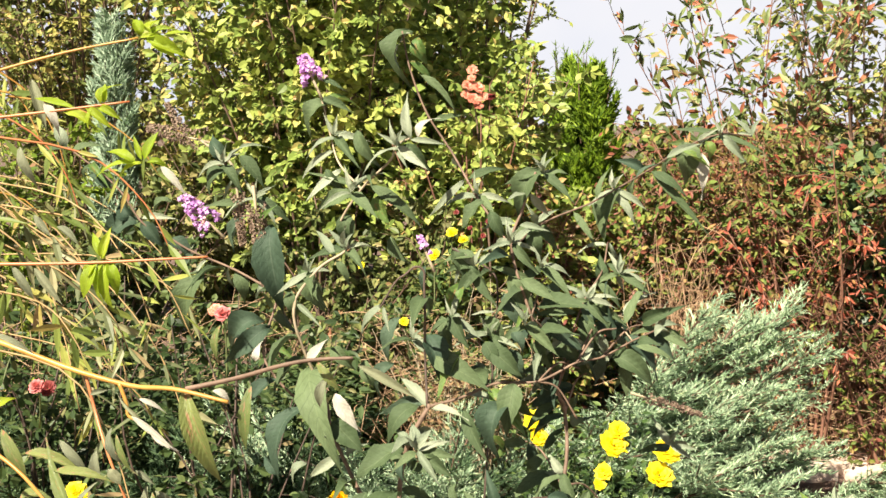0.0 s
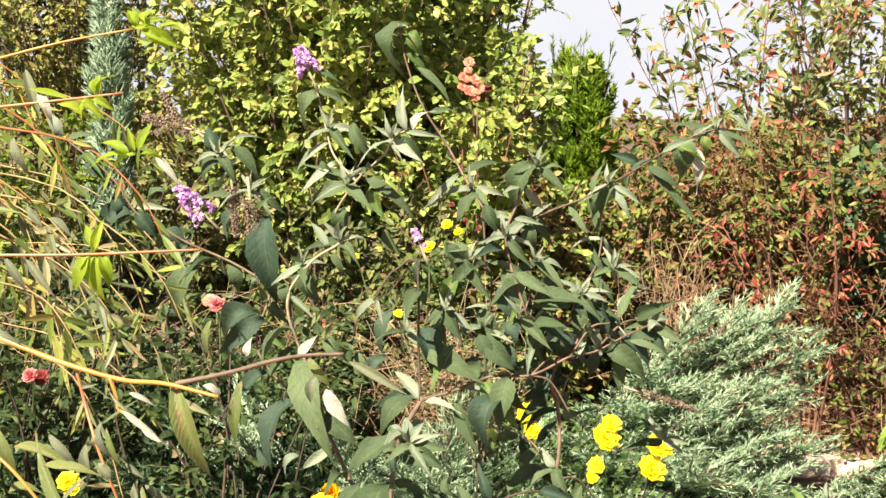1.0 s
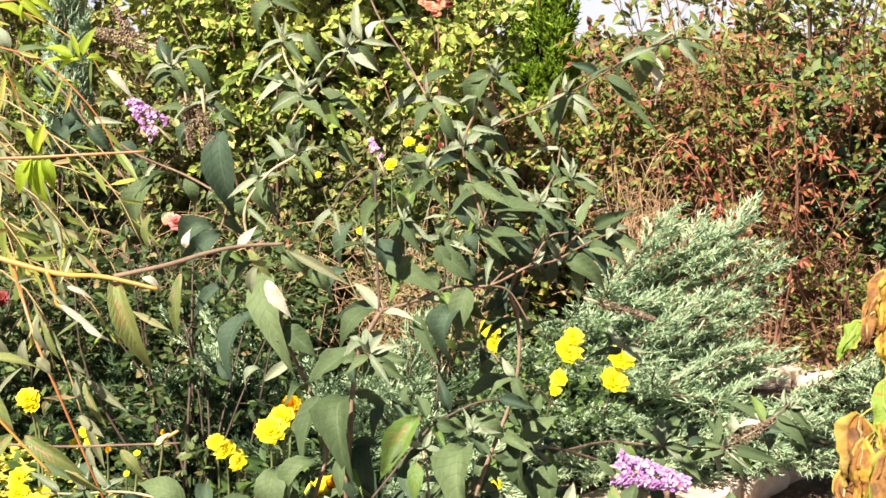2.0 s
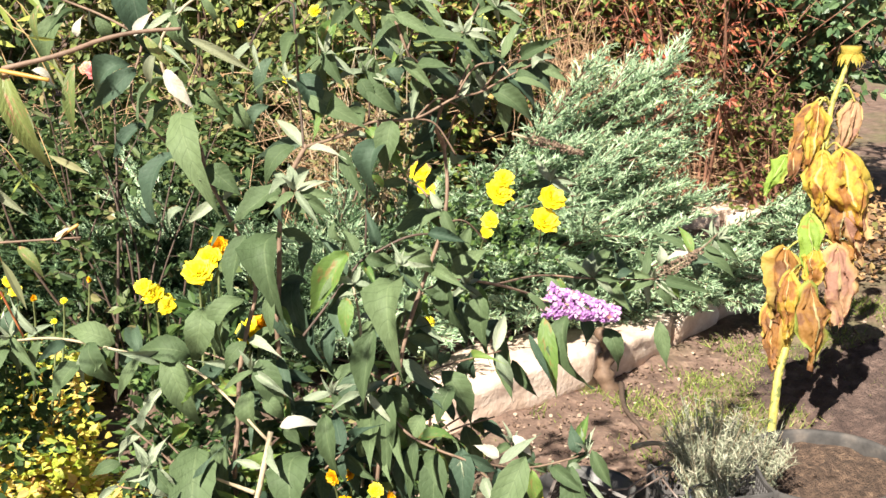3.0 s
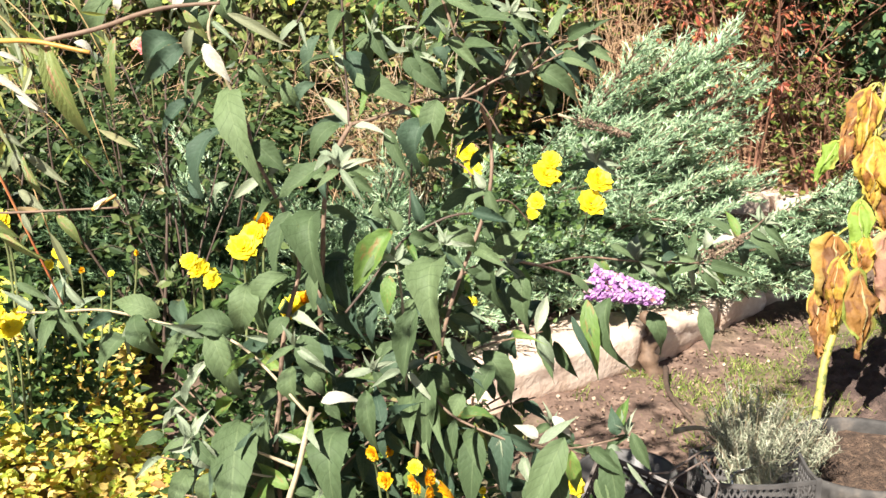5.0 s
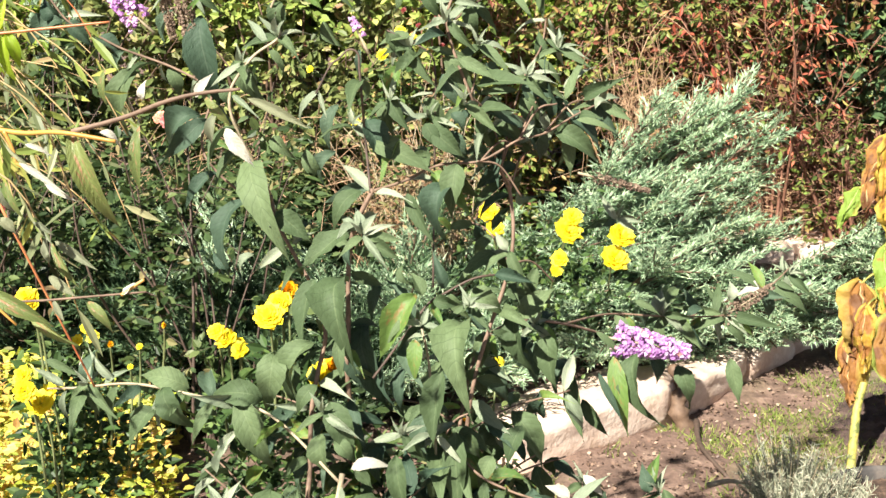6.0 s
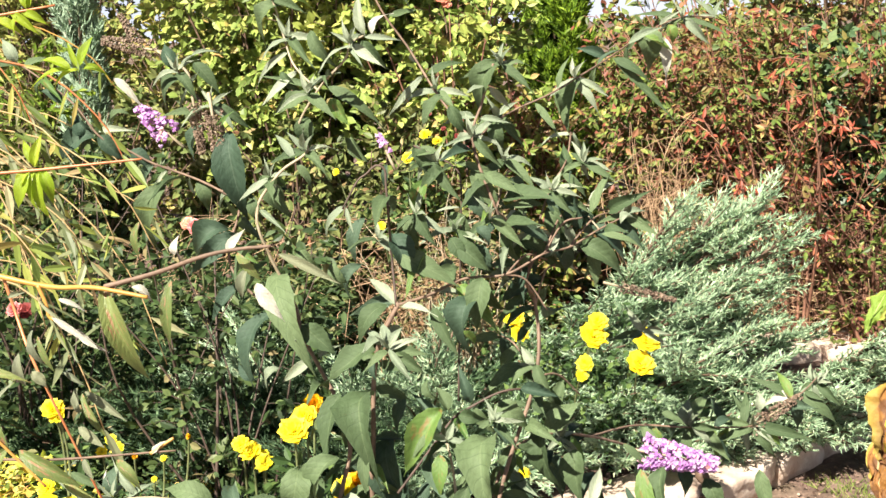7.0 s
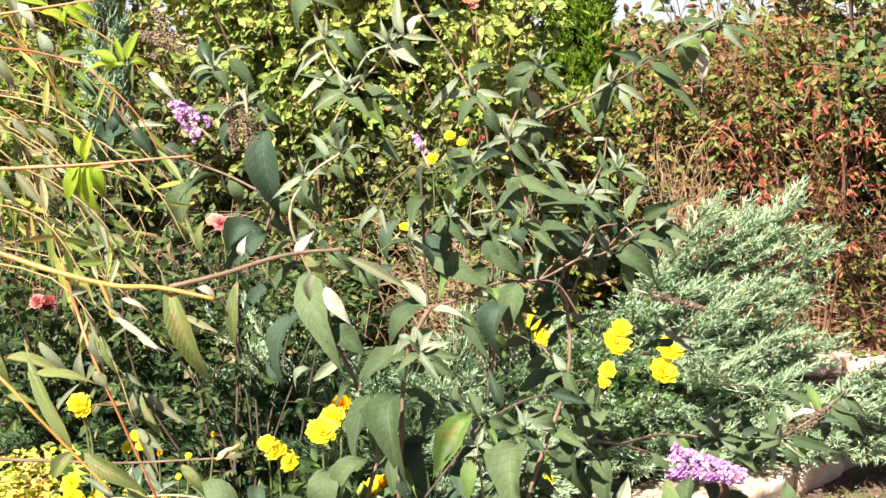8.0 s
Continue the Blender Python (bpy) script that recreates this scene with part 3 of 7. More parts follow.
grow("red_shrub", "rust-coloured autumn shrub on dark stems", "shrub", (2.2, 6.3, 0.1), 1.7, 0.8, 34, 24, 0.05, 0.45, M_REDLEAF, M_REDWOOD, 21, "lance", per_twig=13, twig_len=0.3, droop=0.4, first=0.35)
grow("dark_shrub", "dark green shrub on many upright stems", "shrub", (2.2, 6.0, 0.1), 1.45, 0.45, 26, 16, 0.06, 0.62, M_DARKLEAF, M_WOOD, 22, "oval", per_twig=15, twig_len=0.28, first=0.5)
grow("back_hedge", "mixed green hedge at the back of the garden", "hedge", (-1.4, 12.5, -0.1), 2.3, 2.6, 44, 24, 0.09, 0.6, M_HAZEL, M_WOOD, 23, per_twig=17, twig_len=0.6, r0=0.02)
grow("back_hedge", "low autumn hedge at the back of the garden", "hedge", (3.0, 12.0, -0.1), 1.9, 2.4, 44, 22, 0.09, 0.6, M_AUTUMN, M_WOOD, 24, per_twig=17, twig_len=0.6, r0=0.02)
rose_near = grow("rose_bush", "rose bush with thin reddish stems and few blooms", "rose", (-0.62, 3.75, 0.12), 1.15, 0.5, 12, 9, 0.042, 0.6, M_WEED, M_STEM_DARK, 25, "oval", per_twig=11, twig_len=0.2, r0=0.006)
rose_left = grow("rose_bush", "leafy rose bush among the weeds", "rose", (-1.35, 4.3, 0.12), 1.25, 0.55, 12, 11, 0.045, 0.55, M_WEED, M_STEM_DARK, 26, "oval", per_twig=13, twig_len=0.24, r0=0.006)
grow("dry_weed", "dry brown weed with wispy stems", "weed", (0.1, 4.5, 0.14), 1.05, 0.4, 26, 10, 0.03, 0.3, mass_leaf("dry_leaves", ((0, (0.16, 0.09, 0.05)), (0.5, (0.34, 0.22, 0.12)), (0.8, (0.14, 0.17, 0.05)), (1, (0.5, 0.38, 0.22)))), M_STEM_PALE, 27, "lance", per_twig=10, twig_len=0.18, r0=0.004)
M_STRAW = bark("straw", (0.34, 0.20, 0.11), (0.58, 0.40, 0.24), 20)


# ---- junipers and thuja ----
def needle_material(name, stops):
    m, t = mat(name)
    g = t.nodes.new("ShaderNodeNewGeometry")
    col = ramp(t, g.outputs["Random Per Island"], stops)
    f = noise_tex(t, 4.0, 3)
    col = mix(t, 0.45, col, ramp(t, f, ((0.35, (0.55, 0.6, 0.5)), (0.65, (1.1, 1.1, 1.0)))), "MULTIPLY")
    finish(t, col, 0.6, through_light=0.2, spec=0.25)
    return m


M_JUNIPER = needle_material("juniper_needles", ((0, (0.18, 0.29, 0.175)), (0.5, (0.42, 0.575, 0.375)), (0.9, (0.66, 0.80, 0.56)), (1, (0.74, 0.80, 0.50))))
# darkened copy of the juniper needles: the shade in the bed is in the colour
M_JUNIPER_SHADE = needle_material("shaded_juniper_needles", ((0, (0.04, 0.075, 0.04)), (0.6, (0.10, 0.175, 0.085)), (1, (0.22, 0.33, 0.17))))
M_BLUE = needle_material("blue_juniper_needles", ((0, (0.22, 0.32, 0.22)), (0.6, (0.42, 0.56, 0.40)), (1, (0.60, 0.72, 0.54))))
M_THUJA = needle_material("thuja_scales", ((0, (0.05, 0.10, 0.01)), (0.5, (0.15, 0.26, 0.018)), (1, (0.30, 0.43, 0.035))))


def sprays(heap, wood, r, p, d, length, side, shoot, thick, flat=0.35, up=0.25):
    """One feathery bough from p along d: side branchlets, each set with thin shoots."""
    d = unit(d)
    c = bend([p, p + d * length * 0.55 + (0, 0, 0.05 * length), p + d * length + (0, 0, up * length * 0.3)], 8)
    wood.add(*tube(c, 0.006, 0.0015, 4, cap=False))
    st, en = [], []
    n = int(length * side)
    for i in range(n):
        u = 0.12 + 0.88 * (i + r.uniform(0, 1)) / n
        q = np.array([np.interp(u, np.linspace(0, 1, 9), c[:, j]) for j in range(3)])
        sgn = 1 if i % 2 else -1
        lat = unit(np.cross(d, (0, 0, 1))) * sgn
        bd = unit(d * 0.9 + lat * r.uniform(0.3, 0.9) + np.array([0, 0, up * r.uniform(-0.4, 1.4)]) + r.normal(0, flat * 0.45, 3))
        bl = length * 0.34 * (1.15 - u) * r.uniform(0.6, 1.2) + shoot
        m = max(6, int(bl * 170))
        w = r.uniform(0.05, 1.0, m)[:, None]
        s = q + bd * bl * w
        sd = unit(bd + r.normal(0, 0.42, (m, 3)) + (0, 0, 0.1))
        st.append(s)
        en.append(s + sd * shoot * r.uniform(0.5, 1.2, (m, 1)))
        st.append(q[None])
        en.append((q + bd * bl)[None])
    st, en = np.concatenate(st), np.concatenate(en)
    spikes(heap, st, en, thick * r.uniform(0.7, 1.3, len(st)))


def juniper(label, base, boughs, reach, material, seed, turn=(0.0, 360.0), rise=(0.1, 0.75), side=75, shoot=0.03, thick=0.0027, up=0.25, spray=(0.25, 0.46), raised=0):
    r = np.random.default_rng(seed)
    ob = thing("spreading_juniper", label, "juniper", base)
    leaf, wood = Heap(), Heap()
    base = np.array(base, float)
    for i in range(boughs):
        a = radians(r.uniform(*turn))
        e = r.uniform(*rise)
        if i < raised:
            a, e = radians(r.uniform(0, 45)), r.uniform(0.62, 0.95)
        d = np.array([math.cos(a) * math.cos(e), math.sin(a) * math.cos(e), math.sin(e)])
        ln = reach * r.uniform(0.45, 1.0)
        limb = bend([base + (0, 0, -0.03), base + d * ln * 0.5 * (1, 1, 0.8), base + d * ln], 8)
        wood.add(*tube(limb, 0.016, 0.005, 5))
        for u in (0.3, 0.45, 0.6, 0.75, 0.9, 1.0):
            q = np.array([np.interp(u, np.linspace(0, 1, 9), limb[:, j]) for j in range(3)])
            for _ in range(2):
                dd = unit(d * (1, 1, 0.6) + r.normal(0, 0.42, 3) * (1, 1, 0.5) + (0, 0, 0.1))
                sprays(leaf, wood, r, q, dd, r.uniform(*spray), side, shoot, thick, up=up)
    part("branchwork", wood.mesh("branchwork", M_WOOD), ob, kind="stuff")
    part("foliage", leaf.mesh("foliage", material, False), ob, kind="stuff")
    return ob


def plume(leaf, wood, r, base, tip, width, sag=0.06, side=52, shoot=0.03, thick=0.0028):
    """One arching bough that ends in a feather: sprays set close along its outer two thirds, all swept towards the tip."""
    base, tip = np.array(base, float), np.array(tip, float)
    run = tip - base
    ln = np.linalg.norm(run)
    d = unit(run)
    limb = bend([base, base + run * 0.5 + (0, 0, -sag * ln), base + run * 0.85 + (0, 0, -sag * 0.3 * ln), tip], 12)
    wood.add(*tube(limb, 0.011, 0.003, 5))
    n = max(10, int(ln * 20))
    for i in range(n):
        u = 0.22 + 0.78 * (i + r.uniform(0, 0.8)) / n
        q = np.array([np.interp(u * 12, np.arange(13), limb[:, j]) for j in range(3)])
        lat = unit(np.cross(d, (0, 0, 1))) * (1 if i % 2 else -1)
        dd = unit(d * (1, 1, 0.55) + lat * r.uniform(0.1, 0.9) + np.array([0, 0, r.uniform(-0.3, 0.35)]))
        sprays(leaf, wood, r, q, dd, width * r.uniform(0.65, 1.25) * (1.2 - 0.5 * u), side, shoot, thick, 0.4, 0.3)


def plumed_juniper(label, base, tips, material, seed, width=0.29, sag=0.05):
    r = np.random.default_rng(seed)
    ob = thing("spreading_juniper", label, "juniper", base)
    leaf, wood = Heap(), Heap()
    for n, tip in enumerate([*tips, *tips]):
        start = np.array(base, float) + (*r.normal(0, 0.06, 2), -0.02)
        end = start + (np.array(tip) - start) * (r.uniform(0.86, 0.94) if n < len(tips) else r.uniform(0.5, 0.8)) + r.normal(0, 0.03, 3)
        plume(leaf, wood, r, start, end, width * r.uniform(0.85, 1.15), sag)
    part("branchwork", wood.mesh("branchwork", M_WOOD), ob, kind="stuff")
    part("foliage", leaf.mesh("foliage", material, False), ob, kind="stuff")
    return ob


plumed_juniper("spreading blue-green juniper with feathery boughs", (0.42, 4.95, 0.12), [
    (1.38, 4.8, 1.06), (1.20, 5.0, 0.96), (1.40, 4.75, 0.90), (0.95, 4.7, 0.80), (1.22, 4.7, 0.76), (1.42, 4.85, 0.72), (0.74, 4.6, 0.74), (1.0, 4.5, 0.64), (1.28, 4.6, 0.58),
    (1.46, 4.75, 0.50), (0.72, 4.45, 0.56), (0.96, 4.4, 0.46), (1.22, 4.5, 0.40), (0.62, 4.4, 0.40), (0.80, 4.32, 0.30), (1.05, 4.36, 0.26), (0.50, 4.5, 0.62), (0.34, 4.5, 0.5), (0.40, 4.35, 0.34),
    (0.98, 4.85, 1.0), (1.14, 4.95, 1.04), (0.80, 4.75, 0.86), (0.62, 4.6, 0.72), (1.32, 4.45, 0.34), (1.12, 4.3, 0.34), (0.9, 4.25, 0.22), (0.66, 4.25, 0.2)], M_JUNIPER, 31)
plumed_juniper("low blue-green juniper spilling over the stones", (1.28, 4.85, 0.12), [
    (1.70, 4.30, 0.62), (1.60, 4.45, 0.48), (1.74, 4.5, 0.36), (1.48, 4.36, 0.36), (1.82, 4.7, 0.22), (1.55, 4.5, 0.22), (1.36, 4.36, 0.22), (1.78, 4.35, 0.52), (1.20, 4.40, 0.22), (1.05, 4.45, 0.2), (1.72, 4.25, 0.66)], M_JUNIPER, 32, 0.2, 0.0)
juniper("blue-green juniper behind the buddleja", (-0.12, 4.4, 0.12), 12, 0.58, M_JUNIPER, 33, (0, 360), (0.15, 0.8))
juniper("green juniper in the bed, shade put into its needle colour", (-0.95, 4.75, 0.14), 14, 0.75, M_JUNIPER_SHADE, 34, (0, 360), (0.05, 0.8))
juniper("green juniper under the rose bush, needles coloured for shade", (-0.35, 4.3, 0.14), 11, 0.6, M_JUNIPER_SHADE, 36, (0, 360), (0.05, 0.8))


def cone_conifer(name, label, base, height, radius, material, seed, count, shoot, thick, lift=1.0, wisps=0):
    """A narrow conifer: upright sprays from a short trunk, closing to a point."""
    r = np.random.default_rng(seed)
    ob = thing(name, label, "conifer", base)
    leaf, wood = Heap(), Heap()
    base = np.array(base, float)
    wood.add(*tube(bend([base + (0, 0, -0.05), base + (0.01, 0, height * 0.9)], 8), 0.03, 0.006, 6))
    for i in range(count):
        u = (i + r.uniform(0, 1)) / count
        z = height * (0.06 + 0.86 * u)
        rad = radius * (1 - u**3.0) ** 0.7 * r.uniform(0.55, 1.0)
        a = r.uniform(0, 2 * np.pi)
        o = np.array([math.cos(a), math.sin(a), 0])
        p = base + o * rad * 0.45 + (0, 0, z)
        d = unit(o * 0.6 + np.array([0, 0, lift]))
        sprays(leaf, wood, r, p, d, radius * 0.8 * r.uniform(0.6, 1.1) * (1.15 - 0.4 * u), 75, shoot, thick, 0.25, 0.5)
    for i in range(wisps):
        a = r.uniform(0, 2 * np.pi)
        o = np.array([math.cos(a), math.sin(a), 0]) * radius * r.uniform(0.05, 0.5)
        sprays(leaf, wood, r, base + o + (0, 0, height * 0.86), np.array([o[0], o[1], 0.9]), height * 0.2, 14, shoot * 0.8, thick * 0.4, 0.2, 0.3)
    part("trunk", wood.mesh("trunk", M_WOOD), ob)
    part("foliage", leaf.mesh("foliage", material, False), ob, kind="stuff")


cone_conifer("thuja", "small bright green thuja with a pointed crown", (0.94, 8.6, 0.05), 2.0, 0.38, M_THUJA, 41, 260, 0.055, 0.008, 1.2, wisps=7)
cone_conifer("columnar_juniper", "slim blue-grey columnar juniper", (-1.72, 6.75, 0.05), 2.28, 0.21, M_BLUE, 42, 170, 0.05, 0.005, 1.6)


def tangle(label, base, centre, size, count, seed, radius=0.0022):
    """Dry stems that rise from one foot and curl into each other."""
    r = np.random.default_rng(seed)
    h = Heap()
    base, centre, size = np.array(base), np.array(centre), np.array(size)
    for _ in range(count):
        p = [base + (*r.normal(0, 0.06, 2), -0.02), (base * 0.5 + centre * 0.5) + r.normal(0, 0.5, 3) * size]
        q = centre + r.normal(0, 0.55, 3) * size
        for _ in range(3):
            p.append(q)
            q = q * 0.6 + 0.4 * centre + r.normal(0, 0.5, 3) * size
        h.add(*tube(bend(p, 18), radius, radius * 0.45, 3, cap=False))
    return tagged(new("dry_grass", h.mesh("dry_grass", M_STRAW)), label, "dry grass", kind="stuff")


tangle("tangled clump of dry straw-coloured stems", (1.04, 5.5, 0.14), (1.02, 5.4, 0.95), (0.2, 0.18, 0.22), 75, 51)
tangle("dry reddish twigs on the ground under the shrub", (1.8, 5.95, 0.14), (1.75, 5.9, 0.4), (0.4, 0.25, 0.18), 90, 52, 0.003)
tangle("pale dry grass standing behind the roses", (-0.95, 5.3, 0.14), (-0.92, 5.25, 0.72), (0.4, 0.22, 0.3), 26, 54)
tangle("straw-coloured dry grass at the back of the bed", (-1.7, 5.4, 0.14), (-1.62, 5.3, 0.8), (0.4, 0.22, 0.3), 30, 55)
tangle("dry stems standing between the junipers", (0.0, 5.0, 0.14), (-0.05, 4.95, 0.75), (0.35, 0.2, 0.25), 60, 53)


# ---- the buddleja ----
bush = thing("buddleja_bush", "grey-green buddleja bush with long pointed leaves", "shrub", (-0.08, 2.15, 0.0))
# main stems, from the ground up
leafy(bush, [(-0.10, 2.12, -0.05), (-0.139, 1.834, 0.684), (-0.115, 1.859, 0.765), (-0.093, 1.885, 0.852)], 0.015, 0.009, M_STEM_PALE, first=0.45)
stem(bush, [(-0.121, 1.858, 0.763), (-0.151, 1.864, 0.774), (-0.177, 1.850, 0.794)], 0.004, 0.002, M_STEM_PALE, "side_shoot")
leafy(bush, [(-0.14, 2.18, -0.05), (-0.156, 1.919, 0.750), (-0.141, 1.964, 0.926), (-0.128, 1.983, 0.985), (-0.112, 2.001, 1.045), (-0.123, 2.021, 1.105), (-0.152, 2.041, 1.162), (-0.181, 2.062, 1.222), (-0.190, 2.076, 1.265)], 0.013, 0.006, M_STEM, first=0.45)
leafy(bush, [(-0.02, 2.22, -0.05), (-0.081, 2.000, 0.948), (-0.069, 2.031, 1.147), (-0.055, 2.020, 1.213), (-0.021, 2.018, 1.277)], 0.012, 0.008, M_STEM, first=0.45)
leafy(bush, [(-0.025, 2.016, 1.271), (-0.029, 2.045, 1.359), (-0.028, 1.981, 1.424), (-0.030, 1.988, 1.494), (-0.043, 1.988, 1.501), (-0.074, 1.986, 1.477), (-0.098, 1.982, 1.437)], 0.006, 0.003, M_STEM_DARK, gap=0.12)
leafy(bush, [(-0.021, 2.017, 1.274), (0.028, 2.038, 1.283), (0.087, 2.071, 1.300), (0.155, 2.069, 1.304), (0.219, 2.075, 1.334), (0.263, 2.105, 1.337), (0.317, 2.130, 1.360), (0.363, 2.154, 1.376)], 0.007, 0.003, M_STEM)
leafy(bush, [(0.05, 2.2, -0.05), (0.116, 2.041, 0.885), (0.200, 2.111, 1.117), (0.207, 2.148, 1.234), (0.190, 2.118, 1.280), (0.144, 2.080, 1.409), (0.112, 2.090, 1.520), (0.130, 2.097, 1.584), (0.151, 2.102, 1.644)], 0.011, 0.004, M_STEM, first=0.45)
leafy(bush, [(-0.039, 1.984, 0.972), (0.056, 2.014, 1.082), (0.084, 2.017, 1.098), (0.139, 2.021, 1.121), (0.206, 2.057, 1.113)], 0.006, 0.004, M_STEM_DARK)
leafy(bush, [(0.0, 2.25, -0.05), (0.056, 1.976, 0.833), (0.053, 2.021, 0.974), (0.044, 2.042, 1.036)], 0.01, 0.004, M_STEM_PALE, first=0.45)
leafy(bush, [(0.03, 2.2, -0.05), (0.070, 1.959, 0.719), (0.132, 2.114, 0.950), (0.215, 2.176, 0.993), (0.306, 2.264, 0.957), (0.392, 2.348, 0.906)], 0.010, 0.005, M_STEM, first=0.45)
leafy(bush, [(0.306, 2.264, 0.957), (0.412, 2.406, 0.927), (0.520, 2.445, 0.905), (0.685, 2.578, 0.857), (0.753, 2.632, 0.872), (0.817, 2.686, 0.888), (0.870, 2.741, 0.907)], 0.006, 0.003, M_STEM)
leafy(bush, [(0.054, 1.993, 0.886), (0.118, 1.936, 0.819), (0.170, 1.905, 0.797), (0.214, 1.897, 0.779), (0.249, 1.885, 0.750)], 0.006, 0.004, M_STEM, first=0.3)
leafy(bush, [(0.214, 1.897, 0.779), (0.310, 1.933, 0.745), (0.388, 1.950, 0.748), (0.422, 1.979, 0.745)], 0.005, 0.003, M_STEM)
leafy(bush, [(-0.092, 1.879, 0.833), (-0.208, 1.940, 0.938), (-0.327, 1.986, 0.959), (-0.429, 1.999, 0.981), (-0.515, 2.003, 0.978), (-0.569, 2.006, 0.979)], 0.007, 0.004, M_STEM_PALE)
leafy(bush, [(-0.128, 1.870, 0.733), (-0.211, 1.845, 0.769), (-0.277, 1.844, 0.822)], 0.006, 0.004, M_STEM_PALE)
# upper stems
leafy(bush, [(-0.190, 2.076, 1.265), (-0.239, 2.040, 1.415), (-0.205, 2.067, 1.485), (-0.156, 2.090, 1.520), (-0.170, 2.094, 1.556), (-0.132, 2.080, 1.617), (-0.085, 2.054, 1.663), (-0.074, 2.056, 1.688), (-0.053, 2.057, 1.699)], 0.007, 0.003, M_STEM_PALE, gap=0.055, skip=0.3, slim=0.72, size=(0.055, 0.105), kinds="ggggppdy")
leafy(bush, [(0.112, 2.090, 1.520), (0.058, 2.148, 1.599), (0.015, 2.206, 1.674), (-0.028, 2.212, 1.741), (-0.057, 2.220, 1.818), (-0.070, 2.226, 1.880)], 0.006, 0.003, M_STEM, gap=0.055, skip=0.3, slim=0.72, size=(0.055, 0.105), kinds="ggggppdy")
leafy(bush, [(0.112, 2.090, 1.520), (0.170, 2.194, 1.553), (0.253, 2.247, 1.582), (0.309, 2.300, 1.606), (0.386, 2.403, 1.638), (0.468, 2.507, 1.676), (0.550, 2.560, 1.702), (0.623, 2.610, 1.697)], 0.005, 0.003, M_STEM, gap=0.055, skip=0.3, slim=0.72, size=(0.055, 0.105), kinds="ggggppdy")
leafy(bush, [(-0.132, 2.080, 1.617), (-0.171, 2.124, 1.657), (-0.188, 2.158, 1.703), (-0.202, 2.164, 1.759), (-0.219, 2.167, 1.797)], 0.005, 0.0025, M_STEM_PALE, gap=0.055, skip=0.3, slim=0.72, size=(0.055, 0.105), kinds="ggggppdy")
leafy(bush, [(-0.181, 2.062, 1.222), (-0.290, 2.073, 1.336), (-0.278, 2.133, 1.440), (-0.311, 2.144, 1.552), (-0.344, 2.151, 1.628), (-0.366, 2.154, 1.658)], 0.006, 0.003, M_STEM, gap=0.055, skip=0.3, slim=0.72, size=(0.055, 0.105), kinds="ggggppdy")
leafy(bush, [(-0.278, 2.133, 1.440), (-0.352, 2.186, 1.472), (-0.429, 2.190, 1.505), (-0.477, 2.192, 1.534), (-0.516, 2.194, 1.556), (-0.559, 2.200, 1.616), (-0.642, 2.207, 1.683)], 0.006, 0.003, M_STEM, gap=0.055, skip=0.3, slim=0.72, size=(0.055, 0.105), kinds="ggggppdy")
leafy(bush, [(0.067, 2.060, 1.097), (0.089, 2.083, 1.446), (0.079, 2.087, 1.483), (0.015, 2.090, 1.520)], 0.005, 0.003, M_STEM_DARK, gap=0.055, skip=0.3, slim=0.72, size=(0.055, 0.105), kinds="ggggppdy")
leafy(bush, [(0.317, 2.130, 1.360), (0.296, 2.179, 1.395), (0.363, 2.177, 1.375)], 0.004, 0.002, M_STEM_PALE, gap=0.055, skip=0.3, slim=0.72, size=(0.055, 0.105), kinds="ggggppdy")
leafy(bush, [(0.190, 2.118, 1.280), (0.213, 2.126, 1.364), (0.237, 2.132, 1.430), (0.272, 2.186, 1.472), (0.288, 2.241, 1.515)], 0.005, 0.003, M_STEM, gap=0.055, skip=0.3, slim=0.72, size=(0.055, 0.105), kinds="ggggppdy")

# leafy side shoots that fill the lower bush
r_ = np.random.default_rng(19)
FEET = [[(-0.10, 2.12, -0.05), (-0.139, 1.90, 0.684)], [(-0.14, 2.18, -0.05), (-0.156, 1.95, 0.75)], [(-0.02, 2.22, -0.05), (-0.081, 2.02, 0.948)], [(0.05, 2.2, -0.05), (0.116, 2.05, 0.885)], [(0.0, 2.25, -0.05), (0.056, 2.0, 0.833)], [(0.03, 2.2, -0.05), (0.070, 1.98, 0.719)]]
for i in range(34):
    a, b = (np.array(p) for p in FEET[i % 6])
    p = a + (b - a) * r_.uniform(0.55, 1.0)
    turn = r_.uniform(0, 2 * np.pi)
    out = np.array([math.cos(turn) * 1.1, 0.30 + 0.28 * math.sin(turn), 0.0]) * r_.uniform(0.1, 0.26)
    e = p + out + (0, 0, r_.uniform(0.04, 0.24))
    leafy(bush, [tuple(p), tuple((p + e) / 2 + np.array([0, 0, 0.02])), tuple(e)], 0.006, 0.003, M_STEM, gap=0.04, first=0.2, size=(0.08, 0.14), kinds="ggggddy", name="side_shoot", skip=0.1, slim=1.15)

for i, p in enumerate(((0.207, 2.148, 1.234), (0.190, 2.118, 1.280), (0.144, 2.080, 1.409), (0.155, 2.069, 1.304), (0.219, 2.075, 1.334), (0.200, 2.111, 1.117), (0.263, 2.105, 1.337)) * 2):
    turn = r_.uniform(-0.9, 2.4)
    p = np.array(p)
    e = p + np.array([math.cos(turn) * r_.uniform(0.06, 0.18), r_.uniform(0.0, 0.14), math.sin(turn) * 0.1 - 0.03])
    leafy(bush, [tuple(p), tuple((p + e) / 2 + np.array([0, 0, 0.02])), tuple(e)], 0.005, 0.003, M_STEM, gap=0.038, first=0.25, size=(0.07, 0.115), kinds="ggggddp", name="side_shoot", skip=0.1, slim=1.05)

